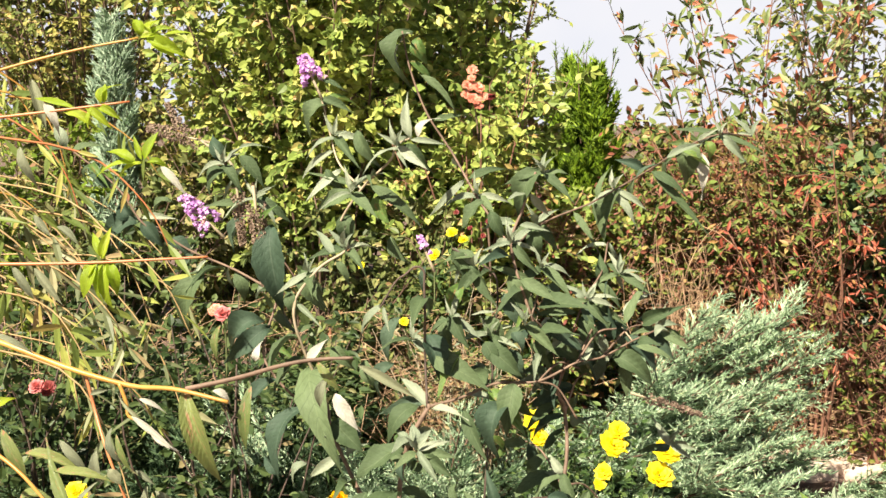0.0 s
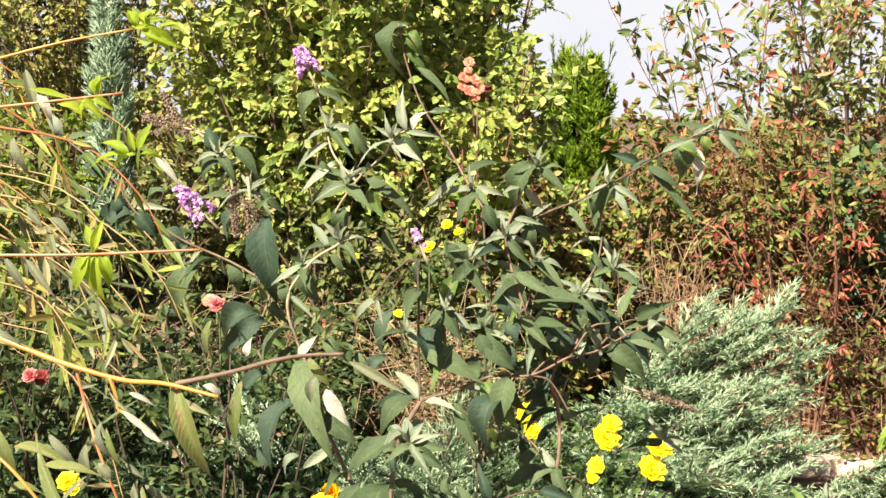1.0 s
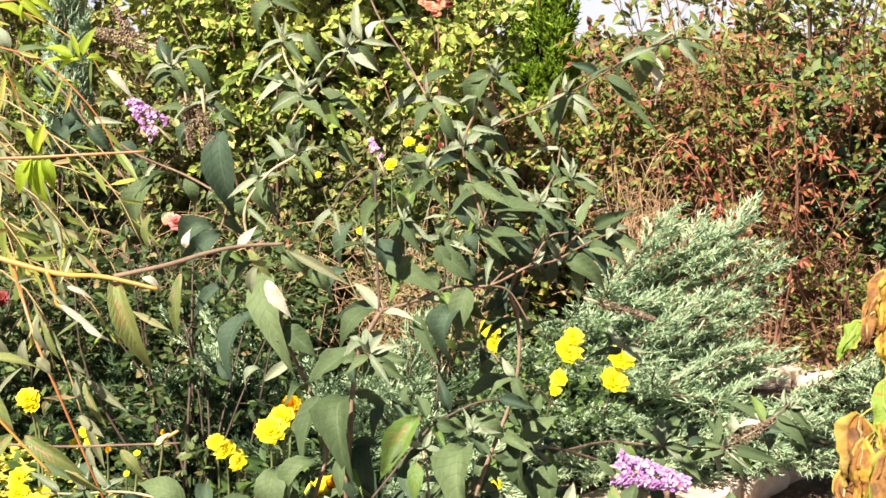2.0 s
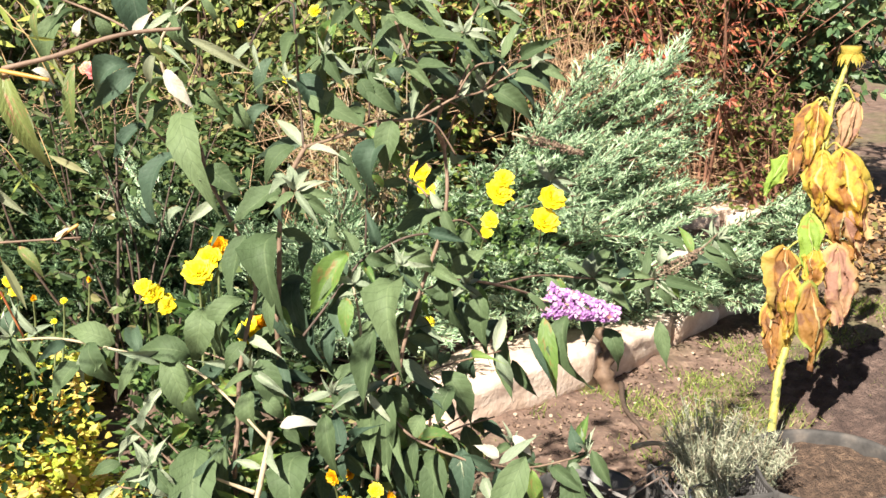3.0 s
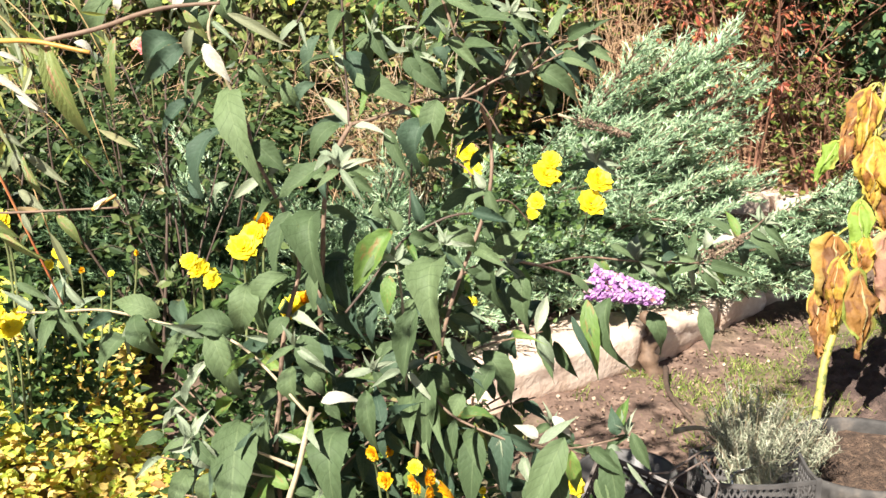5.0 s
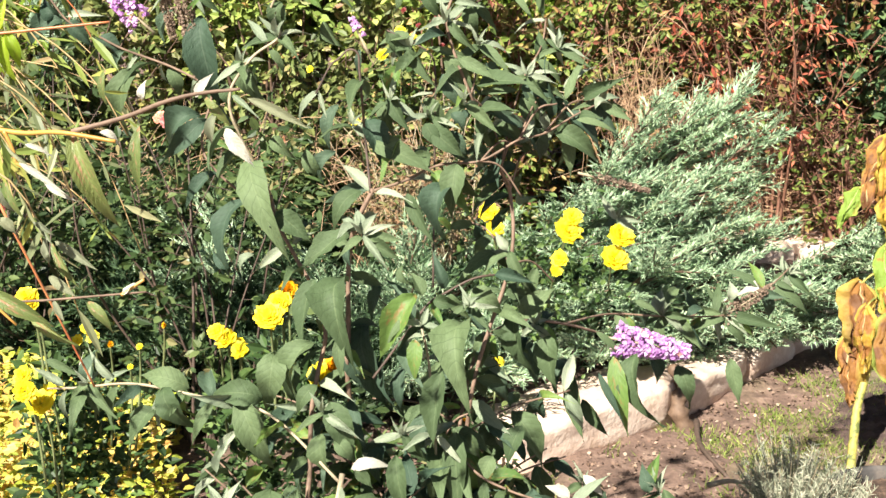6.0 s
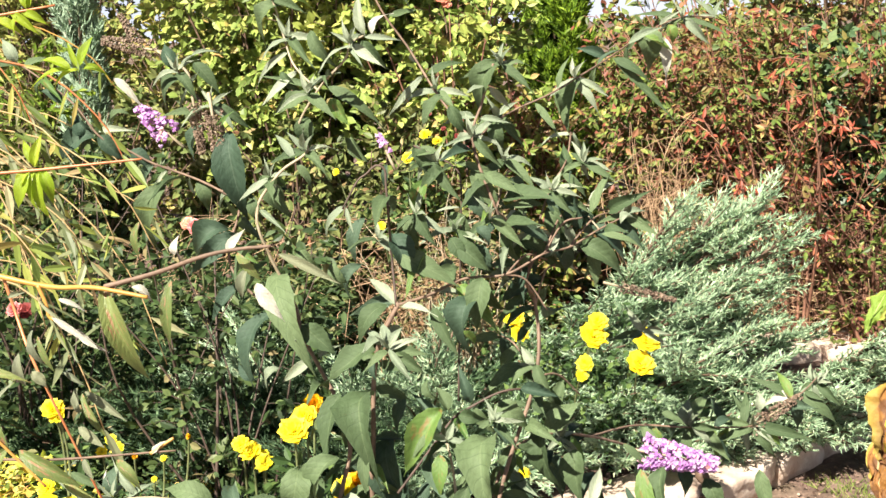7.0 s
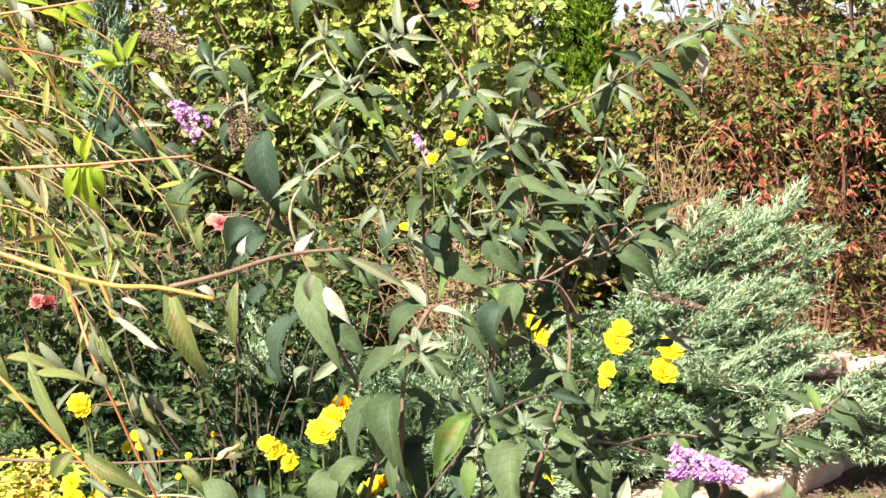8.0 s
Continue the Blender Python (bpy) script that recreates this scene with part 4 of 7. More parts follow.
# leaves of the lower half
blade(bush, (-0.283, 2.071, 1.397), (-0.362, 2.055, 1.331), 0.0272, "d")
blade(bush, (-0.231, 2.053, 1.349), (-0.281, 2.036, 1.288), 0.0181, "g")
blade(bush, (-0.222, 2.051, 1.343), (-0.186, 1.933, 1.213), 0.0453, "g")
blade(bush, (-0.238, 2.030, 1.275), (-0.296, 2.000, 1.172), 0.0347, "d")
blade(bush, (-0.273, 2.045, 1.316), (-0.334, 2.031, 1.264), 0.0196, "d")
blade(bush, (-0.220, 2.001, 1.189), (-0.251, 1.994, 1.161), 0.0176, "p")
blade(bush, (-0.286, 2.191, 1.115), (-0.323, 2.206, 1.152), 0.0166, "d")
blade(bush, (0.012, 2.061, 1.419), (0.041, 2.040, 1.356), 0.0204, "g")
blade(bush, (-0.025, 2.053, 1.386), (0.004, 2.027, 1.310), 0.0332, "d")
blade(bush, (0.027, 2.041, 1.358), (-0.013, 2.019, 1.282), 0.0181, "y")
blade(bush, (0.079, 2.039, 1.361), (0.128, 2.022, 1.318), 0.0317, "g")
blade(bush, (-0.046, 2.020, 1.281), (-0.106, 2.005, 1.224), 0.0272, "g")
blade(bush, (-0.025, 2.119, 1.266), (-0.113, 2.116, 1.239), 0.0206, "d")
blade(bush, (-0.065, 2.000, 1.213), (-0.147, 1.990, 1.168), 0.0332, "g")
blade(bush, (-0.041, 1.998, 1.212), (-0.050, 2.012, 1.254), 0.0193, "p")
blade(bush, (-0.041, 1.998, 1.212), (-0.018, 2.007, 1.244), 0.0141, "p")
blade(bush, (-0.052, 2.000, 1.216), (-0.077, 2.011, 1.245), 0.0158, "p")
blade(bush, (-0.037, 1.995, 1.204), (0.026, 1.990, 1.199), 0.0151, "g")
blade(bush, (-0.034, 1.994, 1.200), (0.016, 1.980, 1.168), 0.0196, "g")
blade(bush, (0.091, 2.014, 1.286), (0.058, 1.987, 1.197), 0.0468, "d")
blade(bush, (0.032, 2.012, 1.268), (0.069, 1.983, 1.185), 0.0196, "g")
blade(bush, (0.113, 2.021, 1.311), (0.095, 1.995, 1.226), 0.0347, "g")
blade(bush, (-0.177, 2.018, 1.250), (-0.123, 1.999, 1.201), 0.0302, "g")
blade(bush, (-0.181, 2.054, 1.363), (-0.144, 2.041, 1.327), 0.0196, "g")
blade(bush, (-0.065, 1.993, 1.191), (-0.069, 1.983, 1.159), 0.0121, "d")
blade(bush, (-0.144, 2.158, 1.201), (-0.174, 2.146, 1.159), 0.0244, "d")
blade(bush, (0.225, 2.026, 1.347), (0.172, 2.021, 1.322), 0.0246, "p")
blade(bush, (0.225, 2.026, 1.347), (0.224, 2.041, 1.394), 0.0158, "p")
blade(bush, (0.227, 2.026, 1.347), (0.258, 2.035, 1.380), 0.0193, "p")
blade(bush, (0.228, 2.021, 1.334), (0.244, 1.999, 1.267), 0.0332, "g")
blade(bush, (0.249, 2.021, 1.337), (0.269, 1.996, 1.263), 0.0317, "g")
blade(bush, (0.255, 2.023, 1.345), (0.292, 1.995, 1.262), 0.0212, "d")
blade(bush, (0.161, 2.019, 1.315), (0.205, 2.005, 1.277), 0.0272, "d")
blade(bush, (0.172, 2.026, 1.337), (0.131, 2.032, 1.349), 0.0176, "p")
blade(bush, (0.211, 2.011, 1.297), (0.251, 1.982, 1.216), 0.0317, "g")
blade(bush, (0.182, 2.003, 1.268), (0.167, 1.983, 1.205), 0.0317, "y")
blade(bush, (0.308, 2.029, 1.372), (0.383, 2.017, 1.349), 0.0113, "g")
blade(bush, (0.337, 2.032, 1.387), (0.366, 2.035, 1.401), 0.0176, "p")
blade(bush, (0.237, 1.981, 1.210), (0.286, 1.985, 1.232), 0.0193, "p")
blade(bush, (0.280, 1.970, 1.184), (0.321, 1.978, 1.215), 0.0281, "p")
blade(bush, (0.408, 2.267, 1.147), (0.378, 2.284, 1.196), 0.0141, "p")
blade(bush, (0.408, 2.267, 1.147), (0.464, 2.262, 1.142), 0.0091, "p")
blade(bush, (0.408, 2.266, 1.145), (0.380, 2.265, 1.138), 0.0191, "d")
blade(bush, (0.198, 1.993, 1.239), (0.228, 1.976, 1.192), 0.0151, "g")
blade(bush, (0.186, 1.973, 1.176), (0.167, 1.983, 1.205), 0.0158, "p")
blade(bush, (0.186, 1.973, 1.176), (0.211, 1.982, 1.207), 0.0141, "p")
blade(bush, (0.135, 2.026, 1.331), (0.151, 2.014, 1.297), 0.0227, "g")
blade(bush, (0.111, 2.046, 1.390), (0.136, 2.034, 1.356), 0.0257, "d")
blade(bush, (0.067, 2.044, 1.374), (0.091, 2.029, 1.332), 0.0227, "g")
blade(bush, (0.163, 2.037, 1.372), (0.135, 2.026, 1.331), 0.0196, "g")
blade(bush, (0.199, 2.038, 1.380), (0.162, 2.029, 1.347), 0.0181, "d")
blade(bush, (0.293, 2.160, 1.286), (0.300, 2.141, 1.227), 0.0211, "g")
blade(bush, (0.245, 2.152, 1.251), (0.223, 2.134, 1.193), 0.0211, "d")
blade(bush, (-0.501, 2.005, 0.988), (-0.494, 2.023, 1.046), 0.0310, "d")
blade(bush, (-0.505, 2.007, 0.993), (-0.518, 2.020, 1.031), 0.0096, "w")
blade(bush, (-0.571, 2.021, 1.024), (-0.504, 2.006, 0.992), 0.0116, "g")
blade(bush, (-0.492, 2.002, 0.981), (-0.493, 1.987, 0.931), 0.0263, "g")
blade(bush, (-0.339, 1.992, 0.976), (-0.429, 2.007, 1.005), 0.0325, "g")
blade(bush, (-0.381, 1.965, 0.982), (-0.344, 1.939, 0.908), 0.0473, "g")
blade(bush, (-0.398, 1.985, 0.945), (-0.450, 1.970, 0.887), 0.0356, "g")
blade(bush, (-0.215, 1.931, 0.973), (-0.311, 1.941, 0.987), 0.0363, "g")
blade(bush, (-0.252, 1.933, 0.971), (-0.206, 1.891, 0.849), 0.0393, "g")
blade(bush, (-0.335, 2.034, 0.944), (-0.309, 2.019, 0.903), 0.0238, "d")
blade(bush, (-0.479, 2.003, 0.984), (-0.433, 2.008, 1.009), 0.0108, "p")
blade(bush, (-0.125, 1.981, 1.145), (-0.160, 1.949, 1.037), 0.0332, "g")
blade(bush, (-0.086, 1.983, 1.156), (-0.100, 1.889, 1.058), 0.0589, "g")
blade(bush, (-0.138, 1.953, 1.054), (-0.194, 1.930, 0.974), 0.0393, "g")
blade(bush, (-0.191, 1.951, 1.038), (-0.211, 1.920, 0.940), 0.0393, "g")
blade(bush, (0.035, 1.963, 1.117), (-0.031, 1.935, 1.018), 0.0363, "y")
blade(bush, (0.013, 1.954, 1.084), (-0.019, 1.941, 1.038), 0.0212, "g")
blade(bush, (0.104, 1.949, 1.085), (0.076, 1.839, 1.001), 0.0604, "g")
blade(bush, (0.049, 1.961, 1.113), (0.033, 1.974, 1.152), 0.0227, "g")
blade(bush, (0.045, 1.947, 1.069), (0.057, 1.955, 1.096), 0.0114, "p")
blade(bush, (0.045, 1.947, 1.069), (0.009, 1.951, 1.076), 0.0132, "p")
blade(bush, (0.047, 1.947, 1.068), (0.083, 1.942, 1.059), 0.0114, "p")
blade(bush, (0.064, 1.957, 1.105), (0.109, 1.952, 1.095), 0.0196, "g")
blade(bush, (0.120, 1.951, 1.095), (0.110, 1.959, 1.117), 0.0088, "p")
blade(bush, (0.120, 1.951, 1.095), (0.135, 1.955, 1.112), 0.0088, "p")
blade(bush, (0.120, 1.951, 1.095), (0.148, 1.950, 1.096), 0.0088, "p")
blade(bush, (-0.061, 2.033, 1.054), (-0.040, 1.984, 0.908), 0.0487, "d")
blade(bush, (-0.029, 2.013, 1.000), (-0.022, 1.985, 0.912), 0.0220, "d")
blade(bush, (0.032, 1.941, 1.048), (0.027, 1.919, 0.978), 0.0212, "y")
blade(bush, (0.070, 1.923, 0.999), (0.045, 1.888, 0.884), 0.0347, "g")
blade(bush, (-0.089, 1.949, 1.053), (-0.088, 1.930, 0.991), 0.0166, "g")
blade(bush, (-0.070, 2.007, 0.974), (-0.124, 1.999, 0.939), 0.0251, "g")
blade(bush, (-0.107, 1.921, 0.959), (-0.072, 1.890, 0.871), 0.0363, "g")
blade(bush, (-0.130, 1.931, 0.987), (-0.172, 1.919, 0.942), 0.0212, "g")
blade(bush, (0.007, 2.024, 0.975), (-0.005, 2.002, 0.905), 0.0206, "d")
blade(bush, (-0.026, 2.117, 1.095), (-0.047, 2.098, 1.032), 0.0195, "d")
blade(bush, (0.014, 1.977, 1.158), (0.030, 1.964, 1.120), 0.0166, "g")
blade(bush, (-0.166, 2.019, 0.994), (-0.187, 2.000, 0.929), 0.0267, "g")
blade(bush, (-0.067, 2.091, 1.006), (-0.089, 2.066, 0.925), 0.0244, "d")
blade(bush, (0.212, 2.083, 1.030), (0.270, 2.096, 1.081), 0.0341, "g")
blade(bush, (0.126, 2.055, 1.092), (0.192, 2.038, 1.052), 0.0301, "g")
blade(bush, (0.199, 2.087, 1.041), (0.203, 2.051, 0.931), 0.0341, "g")
blade(bush, (0.260, 2.117, 0.984), (0.259, 2.088, 0.892), 0.0449, "g")
blade(bush, (0.232, 2.179, 1.005), (0.351, 2.165, 0.984), 0.0255, "d")
blade(bush, (0.311, 2.222, 0.989), (0.361, 2.216, 0.982), 0.0226, "g")
blade(bush, (0.222, 2.120, 0.984), (0.201, 2.108, 0.944), 0.0183, "d")
blade(bush, (0.309, 2.189, 0.887), (0.318, 2.150, 0.768), 0.0278, "g")
blade(bush, (0.331, 2.220, 0.824), (0.374, 2.195, 0.755), 0.0213, "g")
blade(bush, (0.364, 2.232, 0.868), (0.406, 2.200, 0.776), 0.0124, "d")
blade(bush, (0.400, 2.287, 0.881), (0.417, 2.238, 0.734), 0.0290, "y")
blade(bush, (0.432, 2.285, 0.882), (0.443, 2.240, 0.743), 0.0453, "g")
blade(bush, (0.387, 2.301, 0.923), (0.382, 2.283, 0.865), 0.0254, "g")
blade(bush, (0.415, 2.360, 0.949), (0.427, 2.348, 0.911), 0.0185, "g")
blade(bush, (0.522, 2.445, 0.903), (0.523, 2.464, 0.965), 0.0336, "p")
blade(bush, (0.526, 2.446, 0.909), (0.598, 2.438, 0.895), 0.0125, "g")
blade(bush, (0.464, 2.411, 0.950), (0.515, 2.399, 0.924), 0.0132, "g")
blade(bush, (0.540, 2.367, 0.827), (0.573, 2.338, 0.745), 0.0302, "g")
blade(bush, (0.491, 2.376, 0.847), (0.505, 2.358, 0.794), 0.0246, "d")
blade(bush, (0.298, 2.198, 0.914), (0.264, 2.177, 0.843), 0.0226, "d")
blade(bush, (0.238, 2.211, 0.945), (0.245, 2.186, 0.867), 0.0261, "d")
blade(bush, (0.160, 2.112, 0.949), (0.186, 2.084, 0.866), 0.0283, "d")
blade(bush, (0.150, 2.080, 1.010), (0.133, 2.058, 0.938), 0.0244, "g")
blade(bush, (0.804, 2.684, 0.879), (0.703, 2.707, 0.935), 0.0159, "g")
blade(bush, (0.817, 2.685, 0.886), (0.905, 2.659, 0.821), 0.0233, "g")
blade(bush, (0.818, 2.731, 0.865), (0.875, 2.740, 0.902), 0.0113, "p")
blade(bush, (0.867, 2.738, 0.895), (0.856, 2.750, 0.931), 0.0113, "p")
blade(bush, (0.867, 2.738, 0.895), (0.898, 2.744, 0.921), 0.0113, "p")
blade(bush, (0.685, 2.578, 0.857), (0.818, 2.560, 0.824), 0.0204, "g")
blade(bush, (0.685, 2.578, 0.857), (0.644, 2.602, 0.925), 0.0153, "g")
blade(bush, (0.700, 2.587, 0.886), (0.707, 2.600, 0.928), 0.0237, "p")
blade(bush, (0.685, 2.578, 0.857), (0.729, 2.553, 0.786), 0.0204, "g")
blade(bush, (0.673, 2.530, 0.868), (0.568, 2.527, 0.840), 0.0150, "g")
blade(bush, (0.667, 2.532, 0.874), (0.559, 2.545, 0.894), 0.0150, "g")
blade(bush, (0.677, 2.504, 0.787), (0.691, 2.472, 0.691), 0.0270, "g")
blade(bush, (0.806, 2.681, 0.872), (0.743, 2.690, 0.887), 0.0343, "w")
blade(bush, (0.597, 2.529, 0.853), (0.629, 2.509, 0.797), 0.0160, "d")
blade(bush, (0.632, 2.582, 0.860), (0.599, 2.602, 0.917), 0.0163, "d")
blade(bush, (0.163, 1.876, 0.805), (0.148, 1.837, 0.678), 0.0381, "g")
blade(bush, (0.206, 1.903, 0.798), (0.203, 1.865, 0.680), 0.0356, "d")
blade(bush, (0.299, 1.847, 0.805), (0.223, 1.803, 0.654), 0.0423, "g")
blade(bush, (0.288, 1.855, 0.760), (0.301, 1.817, 0.645), 0.0275, "g")
blade(bush, (0.265, 1.856, 0.760), (0.249, 1.817, 0.636), 0.0351, "g")
blade(bush, (0.403, 1.952, 0.756), (0.394, 1.967, 0.803), 0.0352, "d")
blade(bush, (0.386, 1.928, 0.744), (0.399, 1.887, 0.619), 0.0365, "g")
blade(bush, (0.363, 1.914, 0.697), (0.387, 1.893, 0.637), 0.0182, "g")
blade(bush, (0.426, 1.952, 0.761), (0.458, 1.930, 0.696), 0.0208, "g")
blade(bush, (0.418, 1.937, 0.713), (0.462, 1.916, 0.656), 0.0084, "p")
blade(bush, (0.293, 1.931, 0.803), (0.330, 1.918, 0.767), 0.0180, "w")
blade(bush, (0.268, 1.922, 0.771), (0.229, 1.932, 0.792), 0.0210, "w")
blade(bush, (0.198, 1.981, 0.876), (0.164, 1.964, 0.817), 0.0301, "g")
blade(bush, (0.422, 1.980, 0.748), (0.438, 1.992, 0.788), 0.0085, "p")
blade(bush, (0.387, 1.947, 0.739), (0.415, 1.944, 0.734), 0.0112, "p")
blade(bush, (0.329, 1.934, 0.753), (0.293, 1.946, 0.784), 0.0238, "d")
blade(bush, (0.148, 1.970, 0.831), (0.118, 1.955, 0.779), 0.0270, "g")
blade(bush, (-0.325, 1.868, 0.822), (-0.378, 1.865, 0.804), 0.0172, "g")
blade(bush, (-0.274, 1.843, 0.817), (-0.323, 1.841, 0.804), 0.0224, "p")
blade(bush, (-0.277, 1.844, 0.822), (-0.251, 1.857, 0.868), 0.0129, "p")
blade(bush, (-0.277, 1.844, 0.822), (-0.301, 1.859, 0.864), 0.0164, "p")
blade(bush, (-0.277, 1.844, 0.822), (-0.269, 1.855, 0.858), 0.0103, "p")
blade(bush, (-0.267, 1.842, 0.817), (-0.233, 1.824, 0.767), 0.0379, "p")
blade(bush, (-0.255, 1.845, 0.762), (-0.271, 1.827, 0.704), 0.0344, "g")
blade(bush, (-0.208, 1.887, 0.838), (-0.218, 1.744, 0.718), 0.0604, "g")
blade(bush, (-0.251, 1.846, 0.703), (-0.235, 1.832, 0.661), 0.0227, "g")
blade(bush, (-0.102, 1.902, 0.904), (-0.067, 1.888, 0.865), 0.0212, "g")
blade(bush, (-0.128, 1.906, 0.911), (-0.121, 1.883, 0.839), 0.0317, "g")
blade(bush, (-0.081, 1.888, 0.862), (-0.012, 1.886, 0.870), 0.0216, "w")
blade(bush, (-0.056, 1.877, 0.834), (-0.084, 1.767, 0.749), 0.0604, "g")
blade(bush, (-0.072, 1.886, 0.858), (-0.045, 1.875, 0.829), 0.0166, "g")
blade(bush, (-0.010, 1.888, 0.875), (0.001, 1.854, 0.771), 0.0280, "g")
blade(bush, (0.051, 1.981, 0.913), (0.026, 1.955, 0.828), 0.0346, "d")
blade(bush, (-0.037, 1.847, 0.742), (-0.051, 1.822, 0.663), 0.0317, "g")
blade(bush, (0.089, 1.948, 0.884), (0.083, 1.902, 0.738), 0.0342, "g")
blade(bush, (0.099, 1.965, 0.873), (0.132, 1.950, 0.833), 0.0283, "g")
blade(bush, (-0.183, 1.932, 0.818), (-0.173, 1.904, 0.732), 0.0263, "g")
blade(bush, (-0.155, 1.915, 0.770), (-0.139, 1.902, 0.732), 0.0232, "g")
blade(bush, (-0.146, 1.989, 0.838), (-0.185, 1.975, 0.786), 0.0270, "d")
blade(bush, (-0.035, 1.987, 0.853), (-0.056, 1.969, 0.792), 0.0270, "d")
blade(bush, (0.017, 1.961, 0.781), (0.041, 1.934, 0.702), 0.0270, "d")
blade(bush, (0.056, 1.989, 0.808), (0.071, 1.965, 0.737), 0.0240, "d")
blade(bush, (-0.076, 1.882, 0.714), (-0.115, 1.860, 0.638), 0.0354, "g")
blade(bush, (-0.006, 1.929, 0.676), (0.010, 1.905, 0.606), 0.0317, "d")
blade(bush, (-0.172, 1.873, 0.734), (-0.158, 1.848, 0.658), 0.0351, "g")
blade(bush, (0.128, 1.973, 0.771), (0.106, 1.946, 0.683), 0.0272, "d")
blade(bush, (0.069, 1.935, 0.710), (0.089, 1.909, 0.631), 0.0270, "g")
blade(bush, (-0.117, 1.933, 0.670), (-0.082, 1.911, 0.608), 0.0397, "d")
# leaves of the upper half
blade(bush, (-0.070, 2.226, 1.889), (-0.101, 2.217, 1.795), 0.0399, "g")
blade(bush, (-0.047, 2.225, 1.870), (-0.031, 2.220, 1.820), 0.0299, "y")
blade(bush, (-0.039, 2.219, 1.810), (0.039, 2.212, 1.735), 0.0125, "g")
blade(bush, (-0.052, 2.057, 1.698), (-0.063, 2.065, 1.774), 0.0171, "p")
blade(bush, (-0.045, 2.058, 1.702), (-0.022, 2.062, 1.743), 0.0170, "w")
blade(bush, (-0.052, 2.057, 1.698), (0.009, 2.057, 1.691), 0.0099, "p")
blade(bush, (-0.063, 2.057, 1.691), (-0.014, 2.052, 1.643), 0.0163, "g")
blade(bush, (-0.076, 2.057, 1.689), (-0.106, 2.058, 1.709), 0.0081, "p")
blade(bush, (-0.200, 2.164, 1.765), (-0.246, 2.159, 1.712), 0.0276, "g")
blade(bush, (-0.206, 2.164, 1.764), (-0.147, 2.162, 1.742), 0.0130, "g")
blade(bush, (-0.202, 2.167, 1.797), (-0.162, 2.166, 1.780), 0.0089, "g")
blade(bush, (-0.145, 2.129, 1.711), (-0.108, 2.122, 1.644), 0.0192, "g")
blade(bush, (-0.131, 2.100, 1.619), (-0.231, 2.103, 1.648), 0.0103, "g")
blade(bush, (-0.149, 2.099, 1.611), (-0.210, 2.097, 1.586), 0.0238, "g")
blade(bush, (-0.118, 2.101, 1.626), (-0.018, 2.094, 1.553), 0.0167, "g")
blade(bush, (-0.160, 2.096, 1.577), (-0.155, 2.090, 1.514), 0.0270, "g")
blade(bush, (-0.087, 2.092, 1.538), (-0.059, 2.088, 1.492), 0.0190, "g")
blade(bush, (-0.114, 2.098, 1.602), (-0.087, 2.094, 1.556), 0.0206, "y")
blade(bush, (-0.193, 2.103, 1.648), (-0.160, 2.099, 1.607), 0.0143, "g")
blade(bush, (-0.366, 2.154, 1.654), (-0.412, 2.150, 1.618), 0.0341, "g")
blade(bush, (-0.368, 2.154, 1.660), (-0.393, 2.159, 1.710), 0.0211, "d")
blade(bush, (-0.361, 2.154, 1.660), (-0.332, 2.157, 1.692), 0.0085, "p")
blade(bush, (-0.344, 2.156, 1.682), (-0.289, 2.157, 1.690), 0.0085, "p")
blade(bush, (-0.339, 2.155, 1.671), (-0.295, 2.150, 1.618), 0.0195, "g")
blade(bush, (-0.313, 2.149, 1.601), (-0.246, 2.144, 1.558), 0.0162, "g")
blade(bush, (-0.289, 2.114, 1.557), (-0.272, 2.099, 1.401), 0.0448, "d")
blade(bush, (-0.234, 2.087, 1.485), (-0.190, 2.080, 1.409), 0.0286, "g")
blade(bush, (-0.255, 2.084, 1.448), (-0.238, 2.079, 1.404), 0.0175, "g")
blade(bush, (-0.342, 2.196, 1.568), (-0.371, 2.190, 1.510), 0.0199, "d")
blade(bush, (-0.468, 2.192, 1.529), (-0.419, 2.188, 1.486), 0.0249, "d")
blade(bush, (0.076, 2.096, 1.580), (0.105, 2.091, 1.525), 0.0182, "g")
blade(bush, (0.063, 2.098, 1.599), (0.026, 2.094, 1.553), 0.0206, "g")
blade(bush, (0.151, 2.103, 1.654), (0.107, 2.095, 1.569), 0.0333, "g")
blade(bush, (0.109, 2.091, 1.529), (0.077, 2.090, 1.518), 0.0194, "p")
blade(bush, (0.112, 2.091, 1.529), (0.172, 2.089, 1.507), 0.0101, "p")
blade(bush, (0.116, 2.091, 1.529), (0.110, 2.095, 1.564), 0.0120, "p")
blade(bush, (0.144, 2.094, 1.553), (0.159, 2.088, 1.498), 0.0214, "g")
blade(bush, (0.053, 2.090, 1.510), (-0.002, 2.089, 1.505), 0.0182, "g")
blade(bush, (0.077, 2.088, 1.492), (0.203, 2.083, 1.443), 0.0103, "g")
blade(bush, (0.107, 2.086, 1.476), (0.155, 2.079, 1.398), 0.0254, "g")
blade(bush, (0.164, 2.102, 1.641), (0.168, 2.107, 1.687), 0.0101, "p")
blade(bush, (0.167, 2.102, 1.643), (0.212, 2.103, 1.648), 0.0087, "g")
blade(bush, (0.061, 2.087, 1.483), (0.015, 2.082, 1.437), 0.0190, "g")
blade(bush, (0.029, 2.085, 1.465), (0.006, 2.079, 1.400), 0.0222, "y")
blade(bush, (0.098, 2.083, 1.446), (0.135, 2.077, 1.382), 0.0222, "d")
blade(bush, (0.070, 2.080, 1.409), (0.107, 2.075, 1.354), 0.0238, "g")
